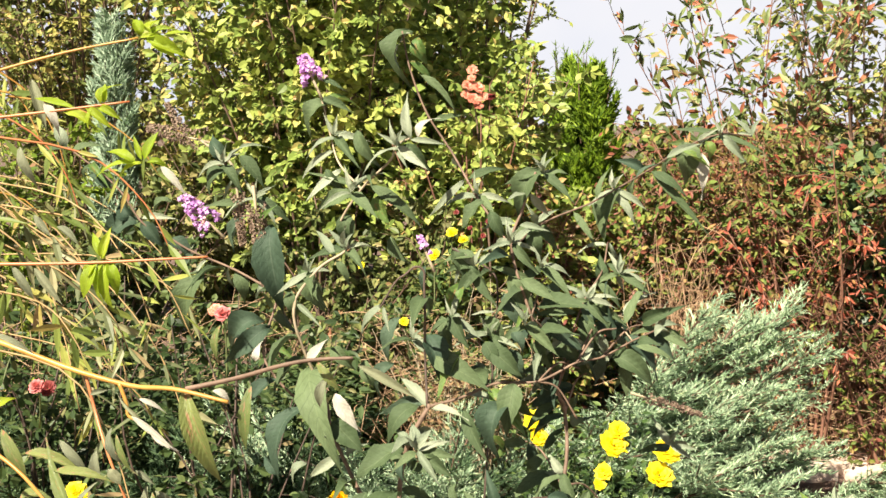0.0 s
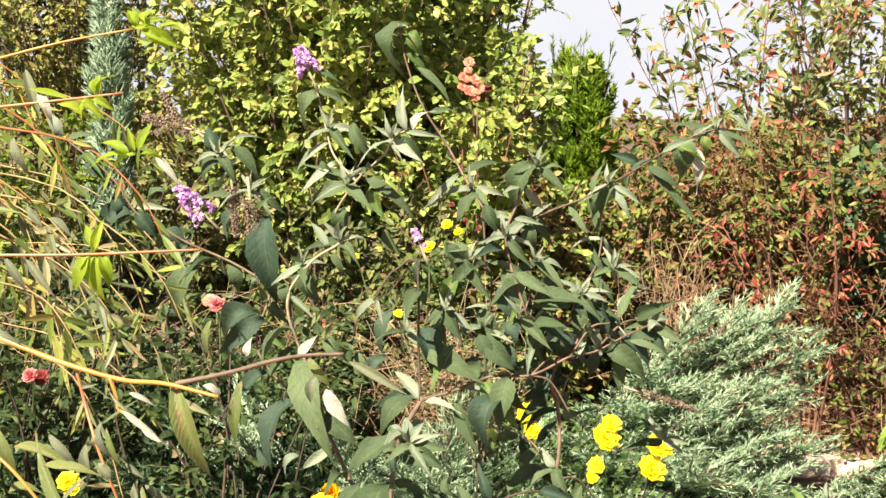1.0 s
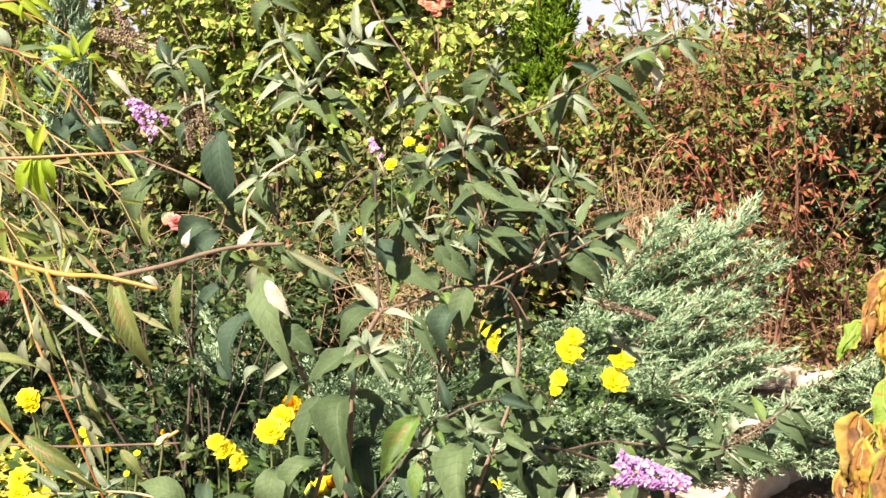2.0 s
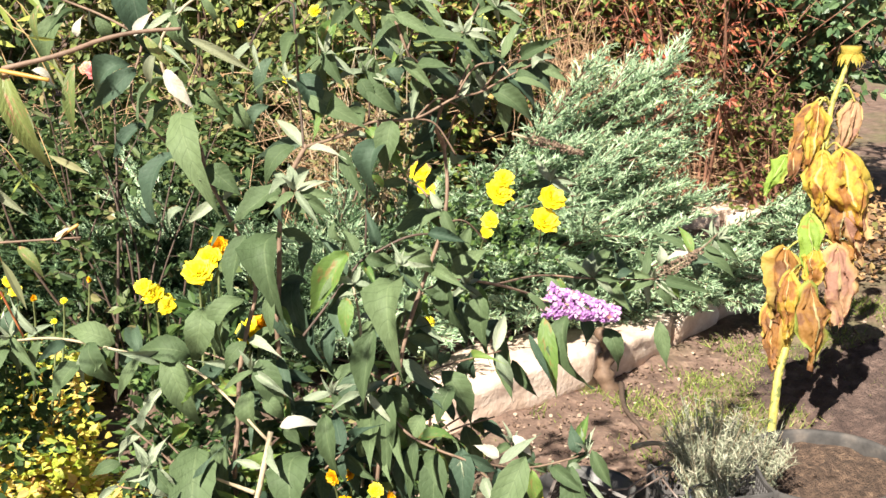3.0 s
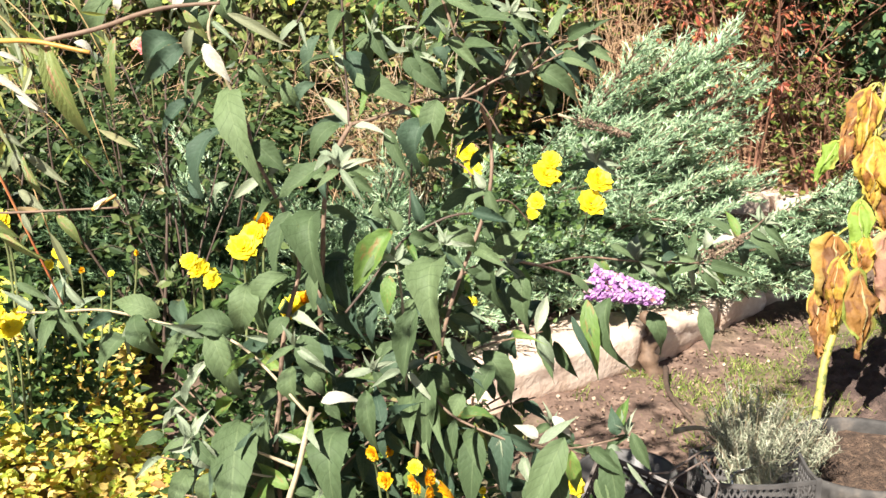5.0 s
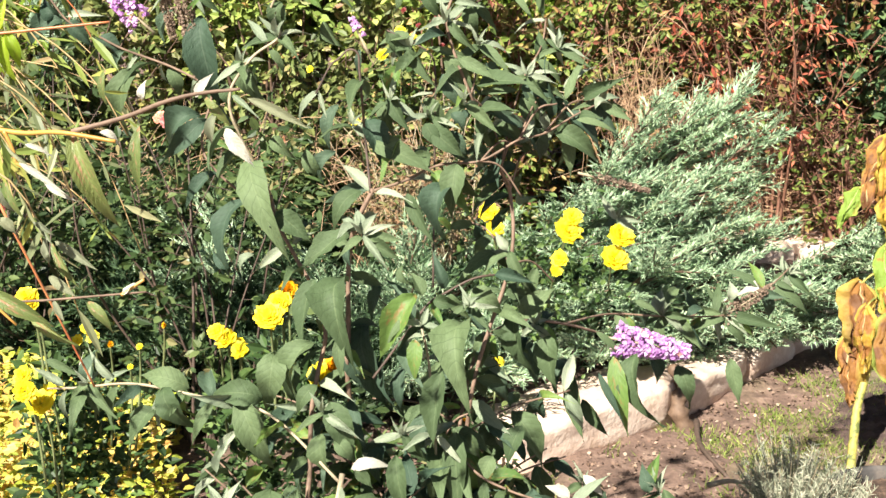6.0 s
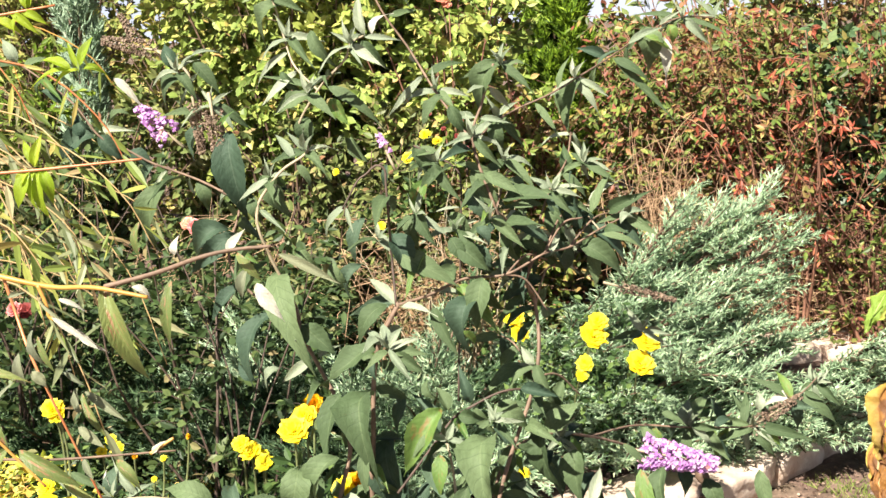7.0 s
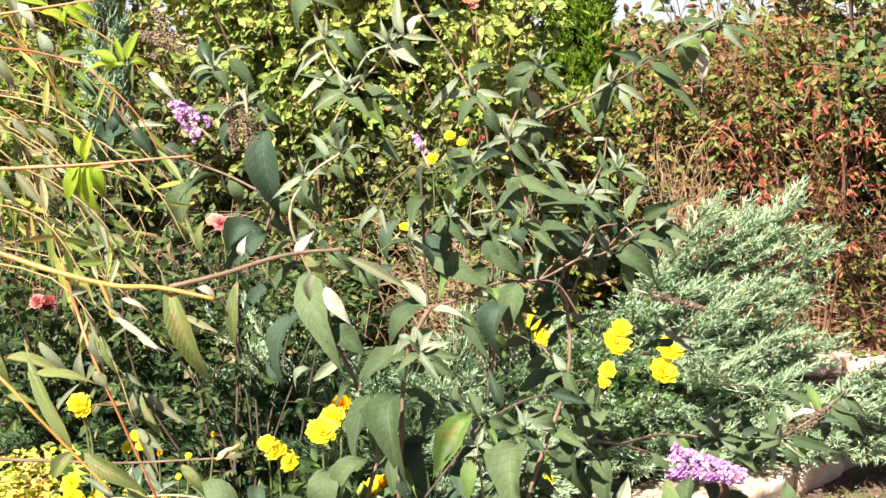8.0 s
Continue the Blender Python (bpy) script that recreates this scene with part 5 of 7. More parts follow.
blade(bush, (0.042, 2.088, 1.492), (0.070, 2.083, 1.446), 0.0159, "g")
blade(bush, (0.311, 2.300, 1.607), (0.277, 2.290, 1.511), 0.0382, "g")
blade(bush, (0.307, 2.300, 1.607), (0.299, 2.302, 1.633), 0.0083, "w")
blade(bush, (0.470, 2.509, 1.691), (0.481, 2.500, 1.597), 0.0415, "g")
blade(bush, (0.503, 2.506, 1.667), (0.507, 2.498, 1.575), 0.0261, "w")
blade(bush, (0.514, 2.509, 1.691), (0.525, 2.505, 1.648), 0.0246, "y")
blade(bush, (0.386, 2.403, 1.638), (0.506, 2.391, 1.508), 0.0136, "g")
blade(bush, (0.551, 2.560, 1.700), (0.650, 2.556, 1.664), 0.0125, "g")
blade(bush, (0.544, 2.560, 1.704), (0.455, 2.561, 1.716), 0.0116, "g")
blade(bush, (0.375, 2.403, 1.638), (0.323, 2.405, 1.659), 0.0163, "d")
blade(bush, (0.623, 2.610, 1.697), (0.646, 2.614, 1.745), 0.0114, "p")
blade(bush, (0.623, 2.610, 1.697), (0.589, 2.614, 1.739), 0.0137, "p")
blade(bush, (0.242, 2.132, 1.430), (0.202, 2.135, 1.457), 0.0142, "p")
blade(bush, (0.242, 2.132, 1.430), (0.257, 2.135, 1.462), 0.0113, "p")
blade(bush, (0.244, 2.132, 1.430), (0.321, 2.127, 1.380), 0.0106, "g")
blade(bush, (0.242, 2.132, 1.432), (0.298, 2.133, 1.440), 0.0094, "p")
blade(bush, (0.272, 2.184, 1.452), (0.269, 2.189, 1.504), 0.0183, "g")
blade(bush, (0.300, 2.186, 1.472), (0.358, 2.184, 1.449), 0.0116, "p")
blade(bush, (0.300, 2.186, 1.472), (0.305, 2.190, 1.505), 0.0106, "p")
blade(bush, (0.363, 2.177, 1.375), (0.407, 2.178, 1.389), 0.0135, "p")
blade(bush, (0.363, 2.177, 1.374), (0.421, 2.175, 1.356), 0.0100, "g")
blade(bush, (0.232, 2.129, 1.402), (0.261, 2.122, 1.327), 0.0244, "g")
blade(bush, (0.195, 2.129, 1.402), (0.166, 2.124, 1.346), 0.0227, "g")
blade(bush, (0.280, 2.129, 1.402), (0.251, 2.125, 1.355), 0.0195, "g")
blade(bush, (0.218, 2.174, 1.347), (0.247, 2.169, 1.289), 0.0249, "d")
blade(bush, (0.157, 2.126, 1.364), (0.185, 2.120, 1.308), 0.0276, "g")
blade(bush, (0.315, 2.175, 1.356), (0.354, 2.171, 1.318), 0.0150, "g")
blade(bush, (0.110, 2.124, 1.346), (0.138, 2.118, 1.280), 0.0292, "d")
blade(bush, (-0.524, 2.195, 1.564), (-0.601, 2.191, 1.525), 0.0299, "d")
blade(bush, (-0.410, 2.137, 1.479), (-0.455, 2.126, 1.368), 0.0374, "g")
blade(bush, (-0.304, 2.100, 1.408), (-0.374, 2.096, 1.364), 0.0336, "d")
blade(bush, (-0.516, 2.194, 1.556), (-0.477, 2.190, 1.510), 0.0216, "d")
blade(bush, (-0.530, 2.195, 1.558), (-0.564, 2.198, 1.597), 0.0233, "d")
blade(bush, (-0.468, 2.198, 1.597), (-0.511, 2.196, 1.573), 0.0166, "g")
blade(bush, (-0.429, 2.189, 1.502), (-0.448, 2.186, 1.472), 0.0216, "d")
blade(bush, (-0.642, 2.207, 1.683), (-0.700, 2.206, 1.681), 0.0100, "g")
blade(bush, (-0.637, 2.206, 1.681), (-0.574, 2.208, 1.693), 0.0100, "g")
blade(bush, (-0.644, 2.207, 1.685), (-0.669, 2.211, 1.731), 0.0213, "p")
blade(bush, (-0.352, 2.186, 1.472), (-0.332, 2.181, 1.414), 0.0216, "g")
blade(bush, (-0.569, 2.200, 1.616), (-0.613, 2.203, 1.645), 0.0183, "d")
blade(bush, (0.015, 2.090, 1.520), (0.042, 2.085, 1.465), 0.0206, "g")
blade(bush, (-0.031, 2.088, 1.492), (-0.036, 2.083, 1.446), 0.0095, "d")
blade(bush, (-0.004, 2.080, 1.409), (0.015, 2.074, 1.345), 0.0190, "g")
blade(bush, (-0.079, 2.129, 1.402), (-0.108, 2.122, 1.327), 0.0211, "d")
blade(bush, (-0.089, 2.122, 1.327), (-0.127, 2.117, 1.270), 0.0227, "d")
blade(bush, (-0.136, 2.122, 1.327), (-0.108, 2.117, 1.270), 0.0211, "g")

# growing tips
shoot_tip(bush, (0.111, 2.071, 1.531))
shoot_tip(bush, (0.239, 2.112, 1.433))
shoot_tip(bush, (0.302, 2.186, 1.468))
shoot_tip(bush, (0.231, 2.073, 1.336))
shoot_tip(bush, (0.160, 2.088, 1.492))
shoot_tip(bush, (0.160, 2.194, 1.553))
shoot_tip(bush, (0.050, 2.088, 1.492))
shoot_tip(bush, (0.015, 2.060, 1.412))
shoot_tip(bush, (0.077, 2.077, 1.382))
shoot_tip(bush, (0.133, 2.059, 1.399))
shoot_tip(bush, (0.201, 2.096, 1.369))
shoot_tip(bush, (0.164, 2.102, 1.644))
shoot_tip(bush, (0.304, 2.300, 1.606))
shoot_tip(bush, (-0.147, 2.059, 1.614))
shoot_tip(bush, (-0.073, 2.046, 1.688))
shoot_tip(bush, (-0.180, 2.148, 1.703))
shoot_tip(bush, (-0.365, 2.144, 1.658))
shoot_tip(bush, (-0.312, 2.138, 1.600))
shoot_tip(bush, (-0.159, 2.090, 1.520))
shoot_tip(bush, (-0.220, 2.087, 1.481))
shoot_tip(bush, (0.368, 2.177, 1.375))
shoot_tip(bush, (0.550, 2.560, 1.702))
shoot_tip(bush, (0.058, 2.159, 1.604))
shoot_tip(bush, (-0.050, 2.096, 1.369))
shoot_tip(bush, (-0.041, 1.987, 1.211))
shoot_tip(bush, (0.046, 1.985, 1.057))
shoot_tip(bush, (0.122, 1.989, 1.084))
shoot_tip(bush, (0.196, 2.089, 1.146))
shoot_tip(bush, (0.226, 2.056, 1.343))
shoot_tip(bush, (0.416, 2.315, 1.136))
shoot_tip(bush, (0.526, 2.446, 0.907))
shoot_tip(bush, (0.685, 2.578, 0.857))
shoot_tip(bush, (0.867, 2.738, 0.895))
shoot_tip(bush, (-0.276, 1.835, 0.827))
shoot_tip(bush, (0.422, 1.970, 0.749))
shoot_tip(bush, (0.377, 2.322, 0.920))
shoot_tip(bush, (0.293, 1.946, 0.784))
shoot_tip(bush, (0.003, 1.944, 0.888))
shoot_tip(bush, (-0.118, 1.916, 0.943))
shoot_tip(bush, (-0.499, 1.994, 0.988))
shoot_tip(bush, (-0.074, 1.843, 0.724))
shoot_tip(bush, (0.057, 1.940, 0.887))
shoot_tip(bush, (0.245, 2.172, 0.988))


M_LILAC, t_ = mat("lilac_florets")
g_ = t_.nodes.new("ShaderNodeNewGeometry")
c_ = ramp(t_, g_.outputs["Random Per Island"], ((0, (0.42, 0.17, 0.48)), (0.5, (0.68, 0.38, 0.74)), (0.9, (0.86, 0.64, 0.88)), (1, (0.62, 0.3, 0.25))))
finish(t_, c_, 0.6, through_light=0.25)
M_HUSK = bark("dry_husks", (0.17, 0.115, 0.08), (0.33, 0.245, 0.175), 50)


def panicle(base, tip, radius, florets, seed, material=None, label="lilac flower panicle", size=0.0045):
    """A flower spike: a thin axis set with many four-lobed florets, narrowing to its tip."""
    r = np.random.default_rng(seed)
    base, tip = np.array(base), np.array(tip)
    d = unit(tip - base)
    a = unit(np.cross(d, (0.2, 0.9, 0.3)))
    b = np.cross(d, a)
    h = Heap()
    ln = np.linalg.norm(tip - base)
    for _ in range(florets):
        u = r.uniform(0, 1) ** 0.85
        an = r.uniform(0, 2 * np.pi)
        o = a * math.cos(an) + b * math.sin(an)
        rad = radius * (1 - 0.62 * u) * r.uniform(0.75, 1.05)
        c = base + d * ln * u + o * rad
        n = unit(o + d * 0.35 + r.normal(0, 0.25, 3))
        e1 = unit(np.cross(n, r.normal(0, 1, 3)))
        e2 = np.cross(n, e1)
        s = size * r.uniform(0.75, 1.25)
        v = [c - n * s * 1.6, c + n * s * 0.1]
        for q in range(8):
            w = s * (1.0 if q % 2 == 0 else 0.5)
            v.append(c + (e1 * math.cos(q * math.pi / 4) + e2 * math.sin(q * math.pi / 4)) * w + n * s * (0.1 if q % 2 else 0.25))
        h.add(v, [(1, 2 + q, 2 + (q + 1) % 8) for q in range(8)] + [(0, 2 + (q + 2) % 8, 2 + q) for q in (0, 2, 4, 6)])
    ob = part("flower_panicle", h.mesh("flower_panicle", material or M_LILAC, False), bush, label)
    v, f = tube(bend([base - d * 0.03, tip], 4), 0.003, 0.001, 5)
    hang(new("flower_axis", mesh("flower_axis", v, f, M_STEM_PALE)), ob)
    return ob


panicle((0.414, 2.350, 0.894), (0.552, 2.328, 0.866), 0.035, 560, 61, size=0.0052)
panicle((-0.395, 2.194, 1.549), (-0.446, 2.198, 1.599), 0.024, 130, 62)
panicle((-0.215, 2.167, 1.791), (-0.235, 2.171, 1.834), 0.022, 90, 63)
panicle((-0.025, 1.990, 1.520), (-0.037, 1.993, 1.548), 0.009, 22, 64, label="small magenta flower tip", size=0.004)
panicle((-0.311, 2.127, 1.591), (-0.294, 2.115, 1.455), 0.017, 420, 65, M_HUSK, "dry brown seed head", 0.0027)
panicle((-0.342, 2.139, 1.609), (-0.333, 2.132, 1.52), 0.013, 220, 66, M_HUSK, "dry brown seed head", 0.0027)
panicle((0.410, 2.589, 1.167), (0.538, 2.619, 1.122), 0.013, 220, 67, M_HUSK, "dry brown seed head", 0.003)
panicle((0.679, 2.577, 0.853), (0.802, 2.637, 0.897), 0.02, 260, 68, M_HUSK, "dry brown seed head", 0.003)

stem(bush, [(-0.344, 2.151, 1.628), (-0.40, 2.4, 1.655), (-0.49, 2.6, 1.690)], 0.003, 0.002, M_STEM_PALE)
panicle((-0.49, 2.60, 1.690), (-0.60, 2.63, 1.715), 0.022, 380, 69, M_HUSK, "dry brown seed head", 0.0026)
panicle((-0.52, 2.61, 1.700), (-0.56, 2.62, 1.765), 0.014, 200, 70, M_HUSK, "dry brown seed head", 0.0026)
blade(bush, (-0.480, 2.19, 1.652), (-0.432, 2.18, 1.600), 0.014, "w")

# ---- the weeping willow, whose trunk stands beside the path ----
willow = thing("weeping_willow", "weeping willow with golden twigs and narrow leaves", "tree", (-1.75, 1.3, 0.0))
stem(willow, [(-1.75, 1.3, -0.1), (-1.78, 1.32, 1.0), (-1.7, 1.3, 2.3), (-1.5, 1.25, 2.9)], 0.07, 0.03, M_WOOD, "trunk", 10)
stem(willow, [(-1.7, 1.3, 2.2), (-1.2, 1.0, 2.0), (-0.449, 0.845, 1.628), (-0.285, 0.742, 1.601), (-0.255, 0.731, 1.596), (-0.213, 0.720, 1.583), (-0.175, 0.709, 1.575), (-0.148, 0.699, 1.575), (-0.117, 0.689, 1.570)], 0.00326, 0.00110, M_GOLD, "branch")
stem(willow, [(-0.142, 0.699, 1.575), (-0.114, 0.700, 1.581), (-0.087, 0.691, 1.590), (-0.069, 0.691, 1.593), (-0.049, 0.691, 1.594)], 0.0015, 0.0009, M_STEM, "twig")
stem(willow, [(-0.181, 0.709, 1.576), (-0.177, 0.708, 1.565), (-0.176, 0.708, 1.558), (-0.169, 0.707, 1.555)], 0.0012, 0.0008, M_GOLD, "twig")
stem(willow, [(-0.203, 0.720, 1.580), (-0.198, 0.718, 1.561), (-0.188, 0.706, 1.538), (-0.178, 0.703, 1.513), (-0.153, 0.725, 1.421)], 0.0010, 0.0006, M_RUST, "twig")
stem(willow, [(-1.7, 1.3, 2.0), (-1.1, 1.15, 1.75), (-0.523, 1.045, 1.613), (-0.389, 1.044, 1.607), (-0.362, 1.044, 1.607), (-0.292, 1.044, 1.608), (-0.232, 1.044, 1.611), (-0.192, 1.045, 1.613)], 0.00272, 0.00095, M_RUST, "branch")
stem(willow, [(-1.72, 1.3, 2.2), (-1.2, 1.25, 1.85), (-0.598, 1.205, 1.716), (-0.445, 1.209, 1.759), (-0.413, 1.210, 1.771), (-0.350, 1.212, 1.788), (-0.284, 1.213, 1.801)], 0.00340, 0.00100, M_GOLD, "branch")
stem(willow, [(-1.72, 1.3, 2.1), (-1.2, 1.25, 1.8), (-0.573, 1.155, 1.713), (-0.426, 1.156, 1.724), (-0.396, 1.156, 1.727), (-0.345, 1.157, 1.733), (-0.280, 1.157, 1.741)], 0.00340, 0.00100, M_RUST, "branch")
stem(willow, [(-1.74, 1.3, 1.6), (-1.0, 0.95, 1.5), (-0.289, 0.710, 1.482), (-0.169, 0.645, 1.497), (-0.152, 0.644, 1.497), (-0.125, 0.643, 1.498), (-0.099, 0.642, 1.499)], 0.00163, 0.00050, M_STEM, "branch")
stem(willow, [(-1.74, 1.3, 1.5), (-1.0, 0.95, 1.5), (-0.328, 0.691, 1.602), (-0.212, 0.622, 1.552), (-0.191, 0.618, 1.530), (-0.175, 0.615, 1.513), (-0.157, 0.612, 1.494)], 0.00163, 0.00065, M_GOLD, "branch")
stem(willow, [(-0.112, 0.642, 1.498), (-0.107, 0.643, 1.501), (-0.100, 0.644, 1.505)], 0.001, 0.0008, M_GOLD, "twig")

blade(willow, (-0.144, 0.699, 1.575), (-0.125, 0.694, 1.519), 0.0126, "W")
blade(willow, (-0.107, 0.700, 1.577), (-0.112, 0.696, 1.540), 0.0072, "W")
blade(willow, (-0.172, 0.698, 1.560), (-0.147, 0.696, 1.541), 0.0038, "w")
blade(willow, (-0.168, 0.699, 1.570), (-0.152, 0.698, 1.563), 0.0031, "w")
blade(willow, (-0.127, 0.699, 1.575), (-0.115, 0.699, 1.567), 0.0043, "w")
blade(willow, (-0.131, 0.742, 1.604), (-0.135, 0.740, 1.583), 0.0052, "W")
blade(willow, (-0.070, 0.701, 1.590), (-0.057, 0.699, 1.573), 0.0054, "W")
blade(willow, (-0.047, 0.701, 1.588), (-0.014, 0.699, 1.570), 0.0055, "G")
blade(willow, (-0.060, 0.699, 1.572), (-0.046, 0.697, 1.550), 0.0087, "w")
blade(willow, (-0.065, 0.700, 1.581), (-0.070, 0.698, 1.565), 0.0060, "G")
blade(willow, (-0.075, 0.701, 1.590), (-0.065, 0.702, 1.603), 0.0056, "w")
blade(willow, (-0.104, 0.701, 1.590), (-0.102, 0.702, 1.601), 0.0046, "w")
blade(willow, (-0.185, 0.697, 1.553), (-0.181, 0.695, 1.531), 0.0050, "G")
blade(willow, (-0.181, 0.697, 1.550), (-0.174, 0.695, 1.528), 0.0040, "W")
blade(willow, (-0.192, 0.696, 1.541), (-0.191, 0.694, 1.522), 0.0060, "G")
blade(willow, (-0.185, 0.695, 1.531), (-0.177, 0.694, 1.522), 0.0065, "G")
blade(willow, (-0.195, 0.699, 1.572), (-0.185, 0.699, 1.575), 0.0030, "G")
blade(willow, (-0.167, 0.698, 1.558), (-0.182, 0.699, 1.572), 0.0025, "G")
blade(willow, (-0.244, 0.697, 1.553), (-0.229, 0.694, 1.522), 0.0076, "W")
blade(willow, (-0.232, 0.696, 1.541), (-0.195, 0.695, 1.531), 0.0063, "W")
blade(willow, (-0.251, 0.698, 1.562), (-0.241, 0.699, 1.572), 0.0069, "L")
blade(willow, (-0.248, 0.702, 1.606), (-0.226, 0.701, 1.596), 0.0035, "G")
blade(willow, (-0.235, 0.694, 1.516), (-0.216, 0.694, 1.519), 0.0067, "W")
blade(willow, (-0.284, 1.044, 1.610), (-0.296, 1.041, 1.579), 0.0118, "L")
blade(willow, (-0.280, 1.044, 1.610), (-0.285, 1.041, 1.574), 0.0094, "L")
blade(willow, (-0.277, 1.044, 1.610), (-0.275, 1.040, 1.568), 0.0110, "L")
blade(willow, (-0.273, 1.044, 1.610), (-0.264, 1.041, 1.581), 0.0102, "L")
blade(willow, (-0.279, 1.044, 1.611), (-0.272, 1.047, 1.638), 0.0078, "L")
blade(willow, (-0.283, 1.044, 1.610), (-0.297, 1.043, 1.592), 0.0086, "L")
blade(willow, (-0.276, 1.044, 1.611), (-0.288, 1.047, 1.634), 0.0071, "L")
blade(willow, (-0.315, 1.047, 1.638), (-0.297, 1.046, 1.624), 0.0066, "G")
blade(willow, (-0.334, 1.048, 1.647), (-0.320, 1.046, 1.629), 0.0066, "G")
blade(willow, (-0.397, 1.204, 1.700), (-0.382, 1.200, 1.663), 0.0093, "G")
blade(willow, (-0.384, 1.210, 1.763), (-0.370, 1.205, 1.716), 0.0101, "G")
blade(willow, (-0.352, 1.044, 1.606), (-0.334, 1.041, 1.579), 0.0074, "G")
blade(willow, (-0.334, 1.044, 1.604), (-0.311, 1.041, 1.574), 0.0074, "G")
blade(willow, (-0.284, 1.213, 1.802), (-0.255, 1.214, 1.804), 0.0054, "L")
blade(willow, (-0.277, 1.214, 1.803), (-0.250, 1.215, 1.815), 0.0072, "L")
blade(willow, (-0.275, 1.213, 1.802), (-0.250, 1.212, 1.784), 0.0099, "L")
blade(willow, (-0.278, 1.213, 1.801), (-0.237, 1.212, 1.785), 0.0116, "L")
blade(willow, (-0.281, 1.214, 1.804), (-0.289, 1.215, 1.821), 0.0108, "L")
blade(willow, (-0.274, 1.214, 1.805), (-0.271, 1.215, 1.822), 0.0099, "L")
blade(willow, (-0.260, 1.214, 1.805), (-0.231, 1.214, 1.807), 0.0063, "L")
blade(willow, (-0.320, 1.157, 1.737), (-0.295, 1.155, 1.717), 0.0077, "L")
blade(willow, (-0.330, 1.157, 1.736), (-0.366, 1.158, 1.746), 0.0069, "L")
blade(willow, (-0.308, 1.157, 1.739), (-0.300, 1.159, 1.761), 0.0112, "L")
blade(willow, (-0.310, 1.157, 1.737), (-0.287, 1.156, 1.726), 0.0077, "L")
blade(willow, (-0.315, 1.157, 1.736), (-0.320, 1.155, 1.716), 0.0060, "L")
blade(willow, (-0.340, 1.157, 1.733), (-0.310, 1.156, 1.723), 0.0086, "L")
blade(willow, (-0.303, 1.157, 1.740), (-0.303, 1.159, 1.757), 0.0094, "L")
blade(willow, (-0.311, 1.303, 1.684), (-0.339, 1.304, 1.699), 0.0126, "L")
blade(willow, (-0.308, 1.303, 1.684), (-0.356, 1.302, 1.676), 0.0097, "L")
blade(willow, (-0.305, 1.303, 1.684), (-0.333, 1.301, 1.670), 0.0078, "L")
blade(willow, (-0.302, 1.303, 1.686), (-0.289, 1.305, 1.714), 0.0107, "L")
blade(willow, (-0.305, 1.303, 1.685), (-0.313, 1.305, 1.710), 0.0058, "L")
blade(willow, (-0.300, 1.303, 1.684), (-0.276, 1.302, 1.681), 0.0078, "L")
blade(willow, (-0.356, 1.157, 1.741), (-0.340, 1.154, 1.711), 0.0091, "w")
blade(willow, (-0.130, 0.643, 1.496), (-0.117, 0.637, 1.482), 0.0059, "W")
blade(willow, (-0.112, 0.642, 1.498), (-0.102, 0.644, 1.506), 0.0038, "w")
blade(willow, (-0.161, 0.643, 1.492), (-0.137, 0.635, 1.472), 0.0055, "W")
blade(willow, (-0.168, 0.733, 1.508), (-0.144, 0.726, 1.491), 0.0054, "G")
blade(willow, (-0.170, 0.732, 1.507), (-0.157, 0.724, 1.481), 0.0053, "W")
blade(willow, (-0.173, 0.734, 1.510), (-0.172, 0.729, 1.495), 0.0049, "G")
blade(willow, (-0.172, 0.727, 1.489), (-0.157, 0.722, 1.477), 0.0059, "G")
blade(willow, (-0.173, 0.744, 1.542), (-0.156, 0.739, 1.528), 0.0050, "w")
blade(willow, (-0.147, 0.644, 1.497), (-0.142, 0.640, 1.486), 0.0035, "G")
blade(willow, (-0.180, 0.737, 1.519), (-0.168, 0.734, 1.511), 0.0034, "G")
blade(willow, (-0.175, 0.615, 1.513), (-0.201, 0.624, 1.565), 0.0071, "W")
blade(willow, (-0.170, 0.615, 1.512), (-0.140, 0.612, 1.492), 0.0086, "W")
blade(willow, (-0.186, 0.618, 1.527), (-0.171, 0.621, 1.548), 0.0026, "G")
blade(willow, (-0.193, 0.622, 1.551), (-0.163, 0.621, 1.548), 0.0051, "W")
blade(willow, (-0.190, 0.624, 1.565), (-0.174, 0.621, 1.548), 0.0048, "G")
blade(willow, (-0.175, 0.615, 1.513), (-0.186, 0.613, 1.500), 0.0078, "W")

# trailing golden twigs with narrow leaves, further back
M_TRAIL = mass_leaf("trailing_willow_leaves", ((0, (0.12, 0.17, 0.04)), (0.5, (0.23, 0.30, 0.07)), (0.8, (0.38, 0.42, 0.10)), (1, (0.48, 0.36, 0.12))), through_light=0.35)
M_TRAIL_PALE = mass_leaf("pale_trailing_leaves", ((0, (0.14, 0.17, 0.08)), (0.5, (0.25, 0.28, 0.14)), (0.85, (0.38, 0.37, 0.2)), (1, (0.45, 0.3, 0.15))), through_light=0.3)
M_STRAW_TWIG = bark("straw_coloured_twig", (0.46, 0.30, 0.12), (0.66, 0.50, 0.26), 40, 0.5, 0.2)
r_ = np.random.default_rng(71)
